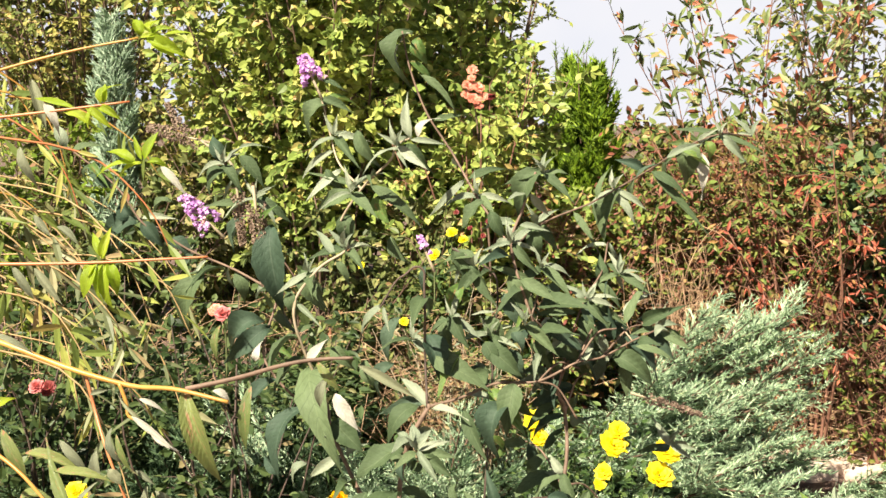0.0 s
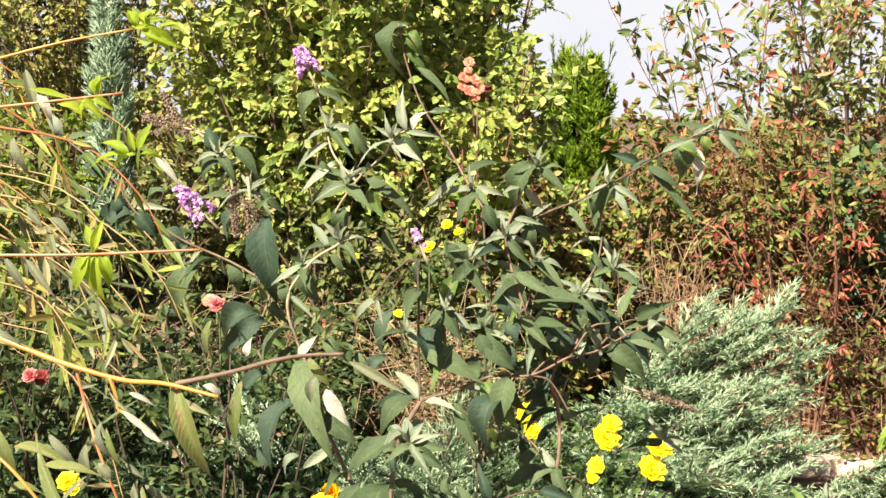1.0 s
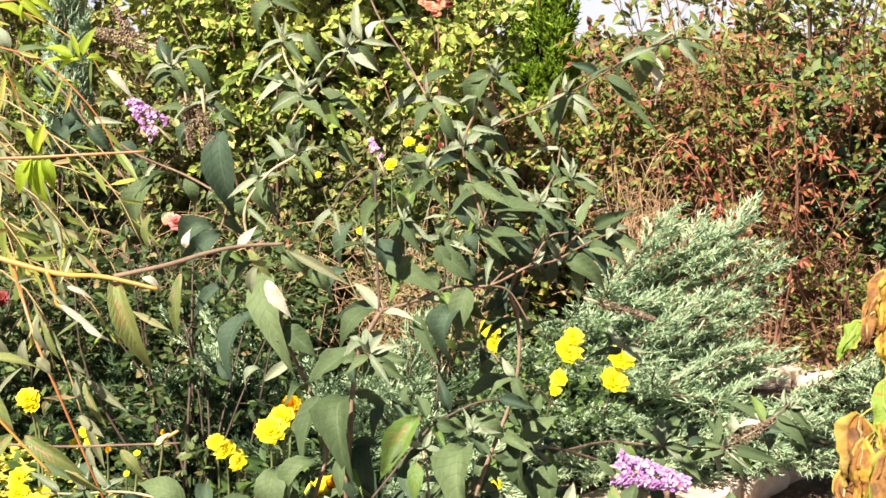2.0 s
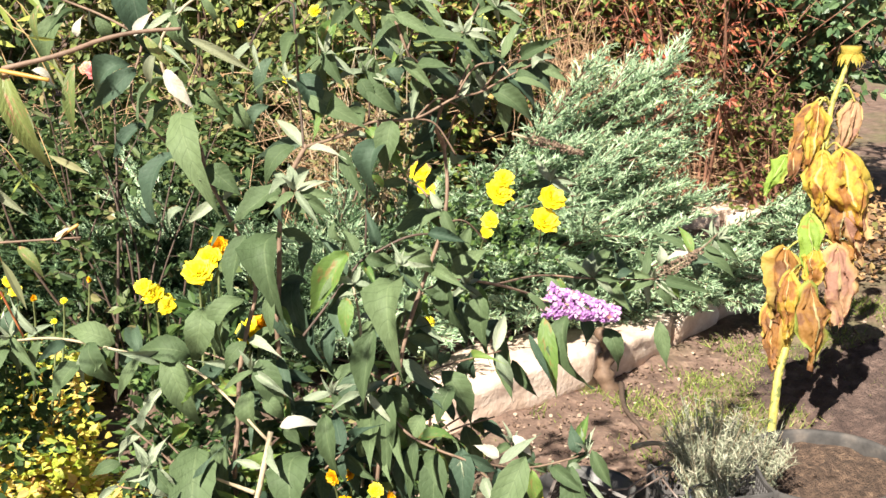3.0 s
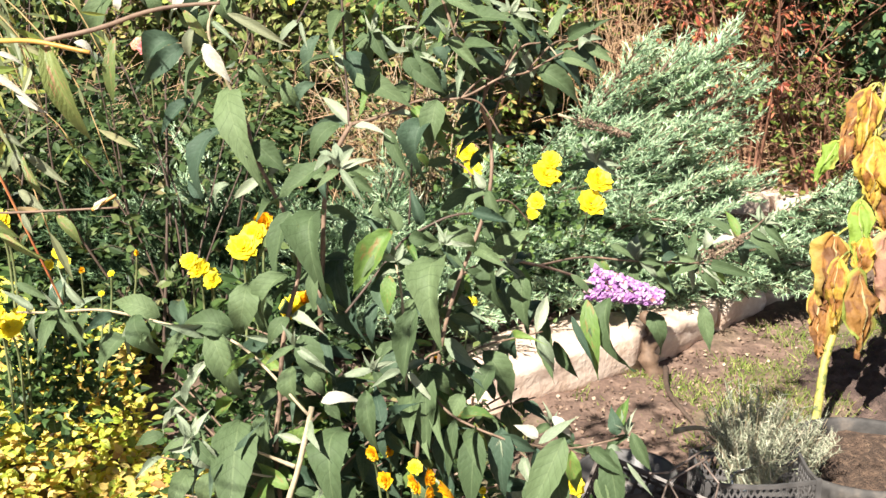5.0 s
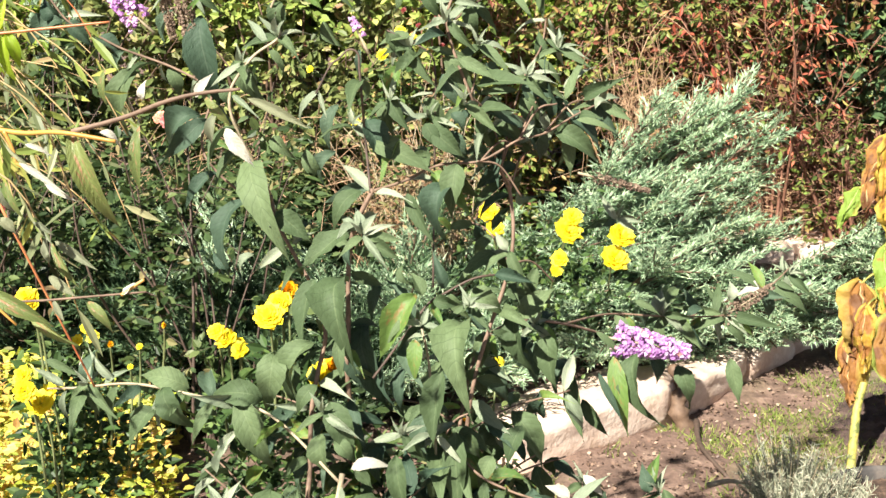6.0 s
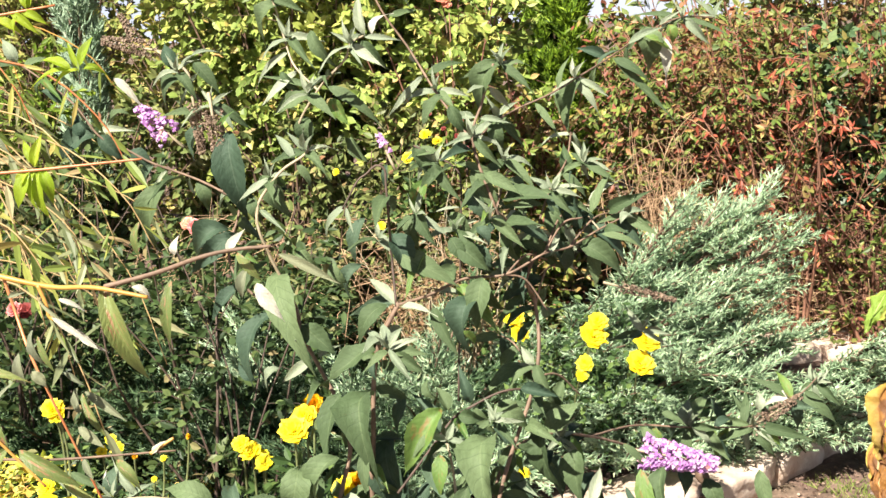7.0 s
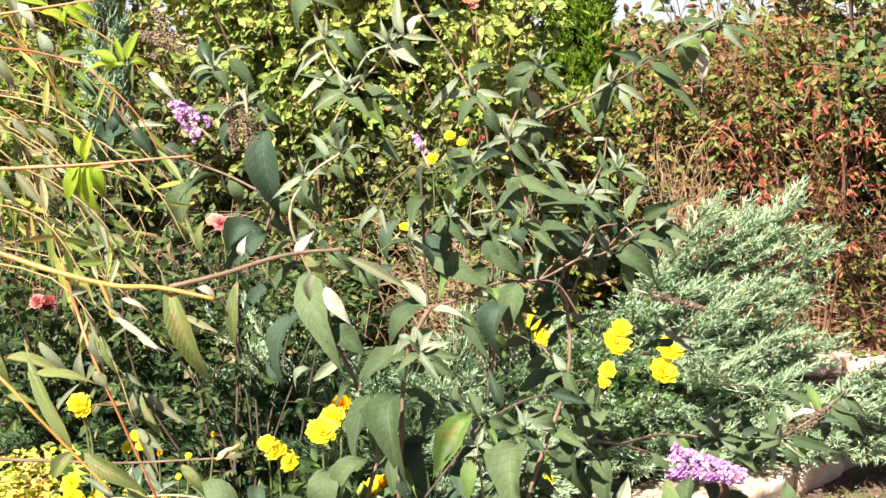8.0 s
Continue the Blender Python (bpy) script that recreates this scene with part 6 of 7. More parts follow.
for i in range(25):
    low = i >= 6
    y0 = r_.uniform(1.5, 2.8)
    edge = -0.36 * y0
    z0 = 1.70 + y0 * (r_.uniform(-0.15, 0.0) if low else r_.uniform(-0.08, 0.12))
    go, fall = r_.uniform(0.06, 0.30) * y0 * 0.6, r_.uniform(0.10, 0.34) * y0 * (0.55 if low else 0.4)
    wild = r_.uniform(-0.16, 0.2)
    c = bend([(-1.7, 1.3, 2.0 + r_.uniform(0, 0.4)), (edge - 0.3, y0, z0 + 0.16 + wild), (edge - 0.06, y0, z0 + 0.3 * wild), (edge + go * 0.5, y0 + 0.03, z0 - fall * 0.35), (edge + go * 0.85, y0 + 0.03, z0 - fall * 0.75), (edge + go, y0 + 0.04, z0 - fall * 1.2)], 24)
    v, f = tube(c, 0.0024 if low else 0.0034, 0.0008, 4)
    part("twig", mesh("twig", v, f, M_STRAW_TWIG if low else (M_RUST if i % 3 == 0 else M_GOLD)), willow)
    h = Heap()
    n = 14 if low else 16
    u = r_.uniform(11, 24, n)
    p = np.stack([np.interp(u, np.arange(25), c[:, j]) for j in range(3)], 1)
    ax = unit(r_.normal(0, 0.5, (n, 3)) + (0.35, 0, -0.65))
    ln = r_.uniform(0.035, 0.075, n)
    scatter(h, p, ax, unit(r_.normal(0, 0.5, (n, 3)) + (-0.3, -0.8, 0.45)), ln, ln * r_.uniform(0.13, 0.22, n), "lance")
    part("twig_leaves", h.mesh("twig_leaves", M_TRAIL_PALE if low and i % 2 else M_TRAIL, False), willow, kind="stuff")


# ---- marigolds ----
def petal_material(name, low, high):
    m, t = mat(name)
    g = t.nodes.new("ShaderNodeNewGeometry")
    finish(t, ramp(t, g.outputs["Random Per Island"], ((0, low), (1, high))), 0.55, through_light=0.3)
    return m


M_YELLOW = petal_material("yellow_petals", (0.88, 0.68, 0.01), (0.95, 0.9, 0.06))
M_ORANGE = petal_material("orange_petals", (0.78, 0.40, 0.005), (0.95, 0.6, 0.01))
M_PINK = petal_material("pink_petals", (0.62, 0.16, 0.16), (0.85, 0.42, 0.38))
M_SALMON = petal_material("salmon_petals", (0.70, 0.23, 0.14), (0.90, 0.50, 0.36))
M_CRIMSON = petal_material("crimson_petals", (0.16, 0.025, 0.025), (0.36, 0.07, 0.06))
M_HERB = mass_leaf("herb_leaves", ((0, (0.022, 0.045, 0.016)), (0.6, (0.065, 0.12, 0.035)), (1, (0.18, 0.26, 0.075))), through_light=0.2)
M_HERB_STEM = bark("herb_stem", (0.10, 0.14, 0.05), (0.22, 0.25, 0.1), 40)


def ruffled_flower(name, material, seed, petals=28, cup=0.5):
    """A double flower facing +z, one across: rings of broad notched petals."""
    r = np.random.default_rng(seed)
    h = Heap()
    for i in range(petals):
        ring = i / petals
        a = i * 2.39996
        tilt = 0.1 + 1.15 * (1 - ring) * cup * 2
        ln = 0.22 + 0.28 * ring
        o = np.array([math.cos(a), math.sin(a), 0])
        s = np.array([-math.sin(a), math.cos(a), 0])
        d = o * math.cos(tilt) + np.array([0, 0, math.sin(tilt)])
        w = ln * r.uniform(0.6, 0.85)
        b = o * 0.03 + np.array([0, 0, 0.02 * (1 - ring)])
        j = lambda: r.normal(0, 0.025, 3)
        v = [b, b + d * ln * 0.6 + s * w * 0.85 + j(), b + d * ln + s * w * 0.5 + j(), b + d * ln * 0.9 + j() - (0, 0, 0.03), b + d * ln - s * w * 0.5 + j(), b + d * ln * 0.6 - s * w * 0.85 + j()]
        h.add(v, [(0, 1, 2), (0, 2, 3), (0, 3, 4), (0, 4, 5)])
    return h.mesh(name, material)


FLOWER = {
    "y": [ruffled_flower("flower_head", M_YELLOW, q) for q in (1, 2, 3)],
    "o": [ruffled_flower("flower_head", M_ORANGE, q, 30, 0.7) for q in (4, 5)],
    "p": [ruffled_flower("bloom", M_PINK, q, 40, 0.75) for q in (6, 7)],
    "s": [ruffled_flower("bloom", M_SALMON, q, 26, 0.4) for q in (8, 9)],
    "c": [ruffled_flower("bloom", M_CRIMSON, q, 26, 0.4) for q in (10, 11)],
}
FR = random.Random(90)


def flower(parent, at, across, kind="y", stalk=None, name="flower_head"):
    """One flower at a place, turned to the light, on a stalk that reaches to the given foot."""
    ob = new(name, FR.choice(FLOWER[kind]))
    face = Vector((FR.uniform(-0.9, 0.9), FR.uniform(-0.9, -0.1), FR.uniform(-0.3, 0.7))) if kind == "o" else Vector((FR.uniform(-0.45, 0.25), FR.uniform(-1.0, -0.45), FR.uniform(0.35, 0.8)))
    q = face.to_track_quat("Z", "Y")
    ob.matrix_basis = Matrix.LocRotScale(Vector(at), q, Vector((across,) * 3)) @ pose(0, 0, 0, 0, 0, FR.uniform(0, 360))
    hang(ob, parent)
    if stalk is not None:
        top = np.array(at) - np.array(face.normalized()) * across * 0.02
        foot = np.array(stalk) + (FR.uniform(-0.03, 0.03), FR.uniform(-0.03, 0.03), -0.04)
        foot = top + (foot - top) * min(1.0, 0.2 / np.linalg.norm(foot - top))
        v, f = tube(bend([foot, (foot * 0.35 + top * 0.65) + (0, 0.02, 0), top], 8), 0.0026, 0.0018, 5)
        part("stalk", mesh("stalk", v, f, M_HERB_STEM), parent)
    return ob


def herb(parent, base, height, spread, count, seed, material=None, leaf=0.03, wide=0.5, kind="oval", stalks=5):
    """Leafy bulk of a low plant, from its foot upwards."""
    r = np.random.default_rng(seed)
    h = Heap()
    a, s = r.uniform(0, 2 * np.pi, count), spread * np.sqrt(r.uniform(0, 1, count))
    z = height * r.uniform(0.02, 1, count) ** 0.8
    p = np.array(base) + np.stack([np.cos(a) * s, np.sin(a) * s, z * (1 - 0.45 * (s / spread) ** 2)], 1)
    ax = unit(np.stack([np.cos(a), np.sin(a), r.uniform(-0.2, 0.8, count)], 1) + r.normal(0, 0.6, (count, 3)))
    ln = leaf * r.uniform(0.5, 1.3, count)
    scatter(h, p, ax, unit(r.normal(0, 0.5, (count, 3)) + (-0.1, -0.3, 0.9)), ln, ln * wide, kind)
    for _ in range(stalks):
        b, q = r.uniform(0, 2 * np.pi), spread * r.uniform(0.1, 0.9)
        e = np.array(base) + (math.cos(b) * q, math.sin(b) * q, height * r.uniform(0.5, 0.95))
        h.add(*tube(bend([np.array(base) + (0, 0, -0.03), (np.array(base) + e) / 2 + (0, 0, 0.03), e], 5), 0.002, 0.001, 4))
    return part("foliage", h.mesh("foliage", material or M_HERB, False), parent, kind="stuff")


def marigold(label, foot, blooms, seed, height=0.5, spread=0.22, count=420):
    ob = thing("marigold", label, "marigold", foot, "marigolds in the bed")
    herb(ob, foot, height, spread, count, seed)
    for n, (at, across, kind) in enumerate(blooms):
        flower(ob, at, across, kind, foot)
        mid = (np.array(foot) + np.array(at)) / 2
        herb(ob, (mid[0], mid[1], max(at[2] - 0.3, foot[2])), min(0.24, at[2] - foot[2]), 0.07, 60, seed * 20 + n, stalks=0)
    return ob


marigold("marigold with large bright yellow double flowers", (0.38, 4.2, 0.1), [((0.263, 3.658, 0.869), 0.066, "y"), ((0.277, 3.642, 0.822), 0.06, "y"), ((0.487, 3.625, 0.805), 0.088, "y"), ((0.505, 3.637, 0.845), 0.06, "y"), ((0.460, 3.603, 0.731), 0.055, "y"), ((0.447, 3.593, 0.698), 0.04, "y")], 1, 0.75, 0.25)
marigold("marigold with two bright yellow flowers", (0.62, 4.4, 0.1), [((0.639, 3.610, 0.786), 0.085, "y"), ((0.617, 3.592, 0.725), 0.085, "y")], 2, 0.7, 0.2)
marigold("yellow and orange marigold under the buddleja", (-0.22, 2.15, 0.0), [((-0.202, 2.016, 1.076), 0.052, "y"), ((-0.185, 2.041, 1.091), 0.044, "y"), ((-0.174, 2.075, 1.102), 0.036, "o"), ((-0.128, 2.030, 0.967), 0.044, "y"), ((-0.111, 2.050, 0.969), 0.04, "o")], 3, 0.5, 0.18, 260)
marigold("marigold with three yellow flowers on one stem", (-0.32, 2.3, 0.0), [((-0.315, 2.179, 1.005), 0.034, "y"), ((-0.298, 2.174, 0.993), 0.042, "y"), ((-0.272, 2.147, 0.980), 0.036, "y"), ((-0.282, 2.189, 0.977), 0.03, "y")], 4, 0.62, 0.18, 300)
marigold("straggling marigold with many small yellow flowers", (-0.62, 2.3, 0.0), [((-0.554, 2.226, 1.012), 0.022, "y"), ((-0.542, 2.221, 0.997), 0.026, "y"), ((-0.570, 2.221, 0.992), 0.022, "y"), ((-0.609, 2.148, 0.923), 0.036, "y"), ((-0.512, 2.215, 0.983), 0.013, "o"), ((-0.459, 2.210, 0.977), 0.013, "y"), ((-0.477, 2.200, 0.943), 0.012, "y"), ((-0.423, 2.267, 0.997), 0.012, "o"), ((-0.627, 2.150, 1.096), 0.04, "y"), ((-0.620, 2.149, 1.086), 0.036, "y"), ((-0.614, 2.032, 0.967), 0.04, "y"), ((-0.602, 2.067, 0.932), 0.05, "y"), ((-0.644, 2.125, 0.963), 0.036, "y")], 5, 0.22, 0.18, 50)
marigold("orange marigold low beside the stems", (0.06, 2.0, 0.0), [((0.001, 1.858, 0.783), 0.026, "o"), ((0.027, 1.949, 0.744), 0.030, "o"), ((0.020, 1.844, 0.743), 0.030, "o"), ((0.066, 1.847, 0.761), 0.026, "y"), ((0.068, 1.839, 0.738), 0.035, "o"), ((0.086, 1.841, 0.746), 0.030, "o"), ((0.084, 1.833, 0.721), 0.030, "o"), ((0.120, 1.833, 0.727), 0.048, "o"), ((0.111, 2.269, 0.774), 0.022, "o"), ((0.198, 2.487, 0.813), 0.026, "y")], 6, 0.42, 0.22, 420)
marigold("marigold with big pale yellow flowers near the ground", (-0.16, 1.98, 0.0), [((-0.139, 1.744, 0.731), 0.058, "y"), ((-0.117, 1.743, 0.733), 0.05, "y"), ((-0.097, 1.758, 0.718), 0.03, "y"), ((-0.300, 1.934, 0.639), 0.026, "y"), ((-0.322, 1.954, 0.633), 0.018, "y"), ((-0.310, 1.961, 0.656), 0.014, "o")], 7, 0.3, 0.2, 320)
marigold("yellow marigold behind the drooping leaves", (0.42, 2.35, 0.0), [((0.341, 2.003, 0.641), 0.04, "y"), ((0.339, 1.991, 0.603), 0.03, "y"), ((0.227, 1.988, 0.574), 0.04, "y"), ((0.188, 2.054, 0.611), 0.014, "y"), ((0.187, 2.050, 0.597), 0.012, "y")], 8, 0.25, 0.18, 260)
marigold("small yellow flowers in the far bed", (0.0, 5.0, 0.12), [((0.034, 4.883, 1.312), 0.045, "y"), ((0.077, 4.881, 1.285), 0.04, "y"), ((-0.034, 4.776, 1.237), 0.05, "y"), ((-0.133, 4.356, 1.050), 0.035, "y"), ((-0.304, 4.772, 1.199), 0.03, "y")], 9, 0.8, 0.3)

# ---- roses ----
flower(rose_near, (-0.581, 3.368, 1.222), 0.048, "p", (-0.62, 3.75, 0.12), "bloom")
flower(rose_near, (-0.602, 3.389, 1.229), 0.045, "s", None, "bloom")
flower(rose_left, (-1.105, 3.448, 1.011), 0.045, "p", (-1.35, 4.3, 0.12), "bloom")
flower(rose_left, (-1.090, 3.497, 0.996), 0.05, "c", None, "bloom")
tall_rose = thing("tall_rose", "tall rose with a salmon cluster of blooms", "rose", (0.2, 5.4, 0.12))
stem(tall_rose, [(0.2, 5.4, 0.1), (0.2, 5.4, 1.1), (0.146, 5.473, 1.700), (0.129, 5.488, 1.855)], 0.006, 0.003, M_WOOD)
for at, across, kind in (((0.104, 5.441, 1.885), 0.055, "s"), ((0.147, 5.439, 1.875), 0.06, "s"), ((0.128, 5.435, 1.828), 0.06, "s"), ((0.165, 5.436, 1.837), 0.05, "s"), ((0.098, 5.44, 1.845), 0.05, "s"), ((0.15, 5.44, 1.80), 0.045, "s"), ((0.12, 5.44, 1.915), 0.04, "s"), ((0.124, 5.497, 1.951), 0.05, "s"), ((0.208, 5.537, 1.840), 0.05, "c")):
    flower(tall_rose, at, across, kind, None, "bloom")
dahlia = thing("dahlia", "dark red flowers among yellow ones in the bed", "flower", (0.2, 5.1, 0.12))
herb(dahlia, (0.2, 5.1, 0.12), 0.9, 0.25, 380, 21, leaf=0.05)
for at, across in (((0.103, 4.885, 1.330), 0.022), ((0.153, 4.882, 1.300), 0.024), ((0.174, 4.937, 1.352), 0.022), ((0.191, 4.927, 1.248), 0.02), ((0.052, 4.941, 1.386), 0.022)):
    flower(dahlia, at, across, "c", None, "bloom")


# ---- sunflower ----
sunflower = thing("sunflower", "withered sunflower with drooping yellow and brown leaves", "sunflower", (1.31, 3.56, 0.0))
M_SUNSTEM, t_ = mat("sunflower_stem")
f_ = noise_tex(t_, 38.0, 3)
finish(t_, ramp(t_, f_, ((0.38, (0.13, 0.15, 0.04)), (0.48, (0.34, 0.32, 0.07)), (0.58, (0.42, 0.36, 0.09)), (0.68, (0.2, 0.13, 0.06)))), 0.6, bump=f_, strength=0.4)


def wilted(name, flesh, blotch, rim, share=0.5):
    """A limp dying leaf: flesh with large dead blotches, a rim of another colour, pale veins and fine wrinkles."""
    m, t = mat(name)
    uv = t.nodes.new("ShaderNodeUVMap")
    sep = t.nodes.new("ShaderNodeSeparateXYZ")
    t.links.new(uv.outputs[0], sep.inputs[0])
    off = t.nodes.new("ShaderNodeMath")
    off.operation = "SUBTRACT"
    off.inputs[1].default_value = 0.5
    t.links.new(sep.outputs[0], off.inputs[0])
    mag = t.nodes.new("ShaderNodeMath")
    mag.operation = "ABSOLUTE"
    t.links.new(off.outputs[0], mag.inputs[0])
    big, fine = noise_tex(t, 15.0, 3), noise_tex(t, 70.0, 4)
    col = mix(t, ramp(t, big, ((share - 0.05, (0, 0, 0)), (share + 0.04, (1, 1, 1)))), flesh, blotch)
    col = mix(t, ramp(t, mag.outputs[0], ((0.32, (0, 0, 0)), (0.44, (0.8, 0.8, 0.8)))), col, rim)
    col = mix(t, ramp(t, mag.outputs[0], ((0.012, (0.7, 0.7, 0.7)), (0.03, (0, 0, 0)))), col, (0.62, 0.6, 0.3))
    col = mix(t, 0.35, col, ramp(t, fine, ((0.35, (0.5, 0.42, 0.35)), (0.65, (1, 1, 1)))), "MULTIPLY")
    finish(t, col, 0.65, bump=fine, strength=0.5, dist=0.01, through_light=0.4)
    return m


M_WILT_Y = wilted("yellow_wilted_leaf", (0.56, 0.37, 0.045), (0.34, 0.15, 0.035), (0.56, 0.46, 0.08), 0.50)
M_WILT_G = wilted("green_wilted_leaf", (0.26, 0.40, 0.06), (0.42, 0.20, 0.05), (0.40, 0.50, 0.09), 0.6)
M_WILT_B = wilted("brown_wilted_leaf", (0.40, 0.19, 0.05), (0.22, 0.10, 0.04), (0.62, 0.48, 0.10), 0.52)
M_WILT_GB = wilted("half_dead_leaf", (0.34, 0.17, 0.04), (0.20, 0.085, 0.03), (0.30, 0.42, 0.07), 0.52)
M_WILT_P = wilted("dry_wilted_leaf", (0.50, 0.30, 0.17), (0.36, 0.19, 0.13), (0.62, 0.42, 0.16), 0.52)


def wilted_leaf(base, tip, width, material, seed, fold=0.42):
    """A broad heart-shaped leaf that hangs limp from its stalk: sides folded back, margin wavy, blade crumpled."""
    base, tip = Vector(base), Vector(tip)
    d = tip - base
    ln = d.length
    d.normalize()
    z = Vector((-0.25 + 0.5 * math.sin(seed * 2.3), -1, 0.2))
    z = (z - d * z.dot(d)).normalized()
    x = d.cross(z)
    rows, cols = 18, 14
    v, f, uv = [], [], []
    for i in range(rows + 1):
        s = i / rows
        half = 0.5 * width * (min(1.0, s / 0.28) ** 0.6) * max(0.04, math.cos(0.5 * math.pi * max(0.0, s - 0.3) / 0.74)) ** 0.8
        for j in range(cols + 1):
            c = 2 * j / cols - 1
            edge = half * 0.98 * (1 + 0.42 * noise.noise(Vector((seed, s * 7, math.copysign(3, c)))))
            back = -fold * width * 0.55 * c * c * (0.6 + 0.5 * s)
            pleat = 0.10 * width * math.sin(13 * s + 4 * c + seed) * abs(c) + 0.13 * width * math.cos(4.5 * math.pi * c + seed) * (0.35 + 0.65 * s)
            lobe = -0.10 * ln * c * c * (1 - s) * (1 if s < 0.5 else 0.4)
            n = noise.noise_vector(Vector((c * 1.8 + seed * 3.1, s * 3.0, seed))) * 0.2 * width
            n += noise.noise_vector(Vector((c * 5 + seed, s * 8.0, 2.0 * seed))) * 0.11 * width
            v.append(base + d * (s * ln * (1 + 0.2 * noise.noise(Vector((c * 2.6, seed * 1.7, 0.3))) * s) + lobe) + x * (c * edge) + z * (pleat + back + 0.10 * ln * math.sin(math.pi * s)) + n * min(1.0, 3 * s))
            uv.append((0.5 + 0.5 * c, s))
    for i in range(rows):
        for j in range(cols):
            k = i * (cols + 1) + j
            f.append((k, k + 1, k + cols + 2, k + cols + 1))
    return part("leaf", mesh("leaf", v, f, material, True, uv), sunflower)


STALK = [(1.31, 3.56, -0.05), (1.341, 3.614, 0.129), (1.372, 3.659, 0.233), (1.486, 3.772, 0.474), (1.524, 3.844, 0.639), (1.574, 3.934, 0.832), (1.609, 3.992, 0.96), (1.646, 4.024, 1.035), (1.69, 4.06, 1.12)]
stem(sunflower, STALK, 0.015, 0.008, M_SUNSTEM)
for base, tip, width, material, seed in (
    ((1.557, 3.967, 0.973), (1.506, 3.886, 0.790), 0.085, M_WILT_Y, 1), ((1.549, 4.012, 0.962), (1.465, 3.922, 0.765), 0.085, M_WILT_B, 2), ((1.689, 3.997, 0.975), (1.624, 3.929, 0.820), 0.085, M_WILT_P, 3),
    ((1.605, 3.849, 0.840), (1.625, 3.754, 0.600), 0.150, M_WILT_Y, 4), ((1.540, 3.869, 0.835), (1.520, 3.806, 0.655), 0.120, M_WILT_Y, 5), ((1.584, 3.820, 0.700), (1.566, 3.771, 0.570), 0.100, M_WILT_B, 6),
    ((1.465, 3.748, 0.665), (1.461, 3.676, 0.475), 0.085, M_WILT_G, 7), ((1.454, 3.950, 0.815), (1.379, 3.910, 0.710), 0.060, M_WILT_G, 8), ((1.400, 3.758, 0.560), (1.360, 3.686, 0.370), 0.125, M_WILT_B, 9),
    ((1.357, 3.731, 0.400), (1.346, 3.659, 0.225), 0.090, M_WILT_B, 10), ((1.545, 3.708, 0.570), (1.530, 3.618, 0.350), 0.120, M_WILT_P, 11), ((1.436, 3.627, 0.480), (1.421, 3.537, 0.255), 0.105, M_WILT_GB, 12),
    ((1.466, 3.692, 0.575), (1.450, 3.656, 0.470), 0.075, M_WILT_Y, 13), ((1.589, 3.788, 0.570), (1.604, 3.756, 0.470), 0.080, M_WILT_B, 14), ((1.620, 3.800, 0.700), (1.640, 3.760, 0.520), 0.090, M_WILT_P, 15), ((1.395, 3.700, 0.500), (1.372, 3.640, 0.330), 0.075, M_WILT_Y, 16)):
    wilted_leaf(base, tip, width, material, seed)
    near_stalk = min((Vector(bend(STALK, 40)[q]) for q in range(41)), key=lambda p: (p - Vector(base) - Vector((0, 0, 0.02))).length)
    stem(sunflower, [tuple(near_stalk), tuple((near_stalk + Vector(base)) / 2 + Vector((0, 0, 0.03))), base], 0.004, 0.003, M_SUNSTEM, "leaf_stalk", 6)
h_ = Heap()
r_ = np.random.default_rng(8)
c_at = np.array((1.690, 4.060, 1.135))
for i in range(46):
    a = i * 2.39996
    o = np.array([math.cos(a), math.sin(a) * 0.9, 0])
    rad = 0.012 + 0.03 * (i / 46)
    s = np.array([-math.sin(a), math.cos(a), 0])
    b = c_at + o * rad * 0.6
    e = b + o * 0.028 + np.array([0, 0, -0.02 - 0.035 * (i / 46)]) + r_.normal(0, 0.005, 3)
    h_.add([b + s * 0.007, b - s * 0.007, (b + e) / 2 - s * 0.008 + o * 0.006, e, (b + e) / 2 + s * 0.008 + o * 0.006], [(0, 1, 2), (0, 2, 4), (4, 2, 3)])
h_.add(*tube(bend([c_at + (0, 0, -0.02), c_at + (0, 0, 0.012)], 3), 0.03, 0.034, 12))
part("flower_head", h_.mesh("flower_head", M_WILT_Y), sunflower, "dried nodding sunflower head with yellow bracts")


# ---- tyre planter ----
M_RUBBER, t_ = mat("dusty_rubber")
f_ = noise_tex(t_, 12.0, 5)
finish(t_, ramp(t_, f_, ((0.3, (0.026, 0.024, 0.023)), (0.5, (0.06, 0.055, 0.051)), (0.72, (0.15, 0.125, 0.105)))), 0.8, bump=noise_tex(t_, 60.0, 3), strength=0.3)
tyre = thing("tyre_planter", "dusty car tyre filled with soil as a planter", "tyre planter", (1.34, 3.22, -0.085))


def lathe(name, profile, segments, material, at, notch=None):
    v, f = [], []
    k = len(profile)
    for i in range(segments):
        a = 2 * math.pi * i / segments
        for j, (rad, z) in enumerate(profile):
            rr = rad - (0.016 if notch and j in notch and (i % 4) < 2 else 0.0)
            v.append((at[0] + rr * math.cos(a), at[1] + rr * math.sin(a), at[2] + z))
    for i in range(segments):
        n = (i + 1) % segments
        for j in range(k - 1):
            f.append((i * k + j, n * k + j, n * k + j + 1, i * k + j + 1))
    return mesh(name, v, f, material)


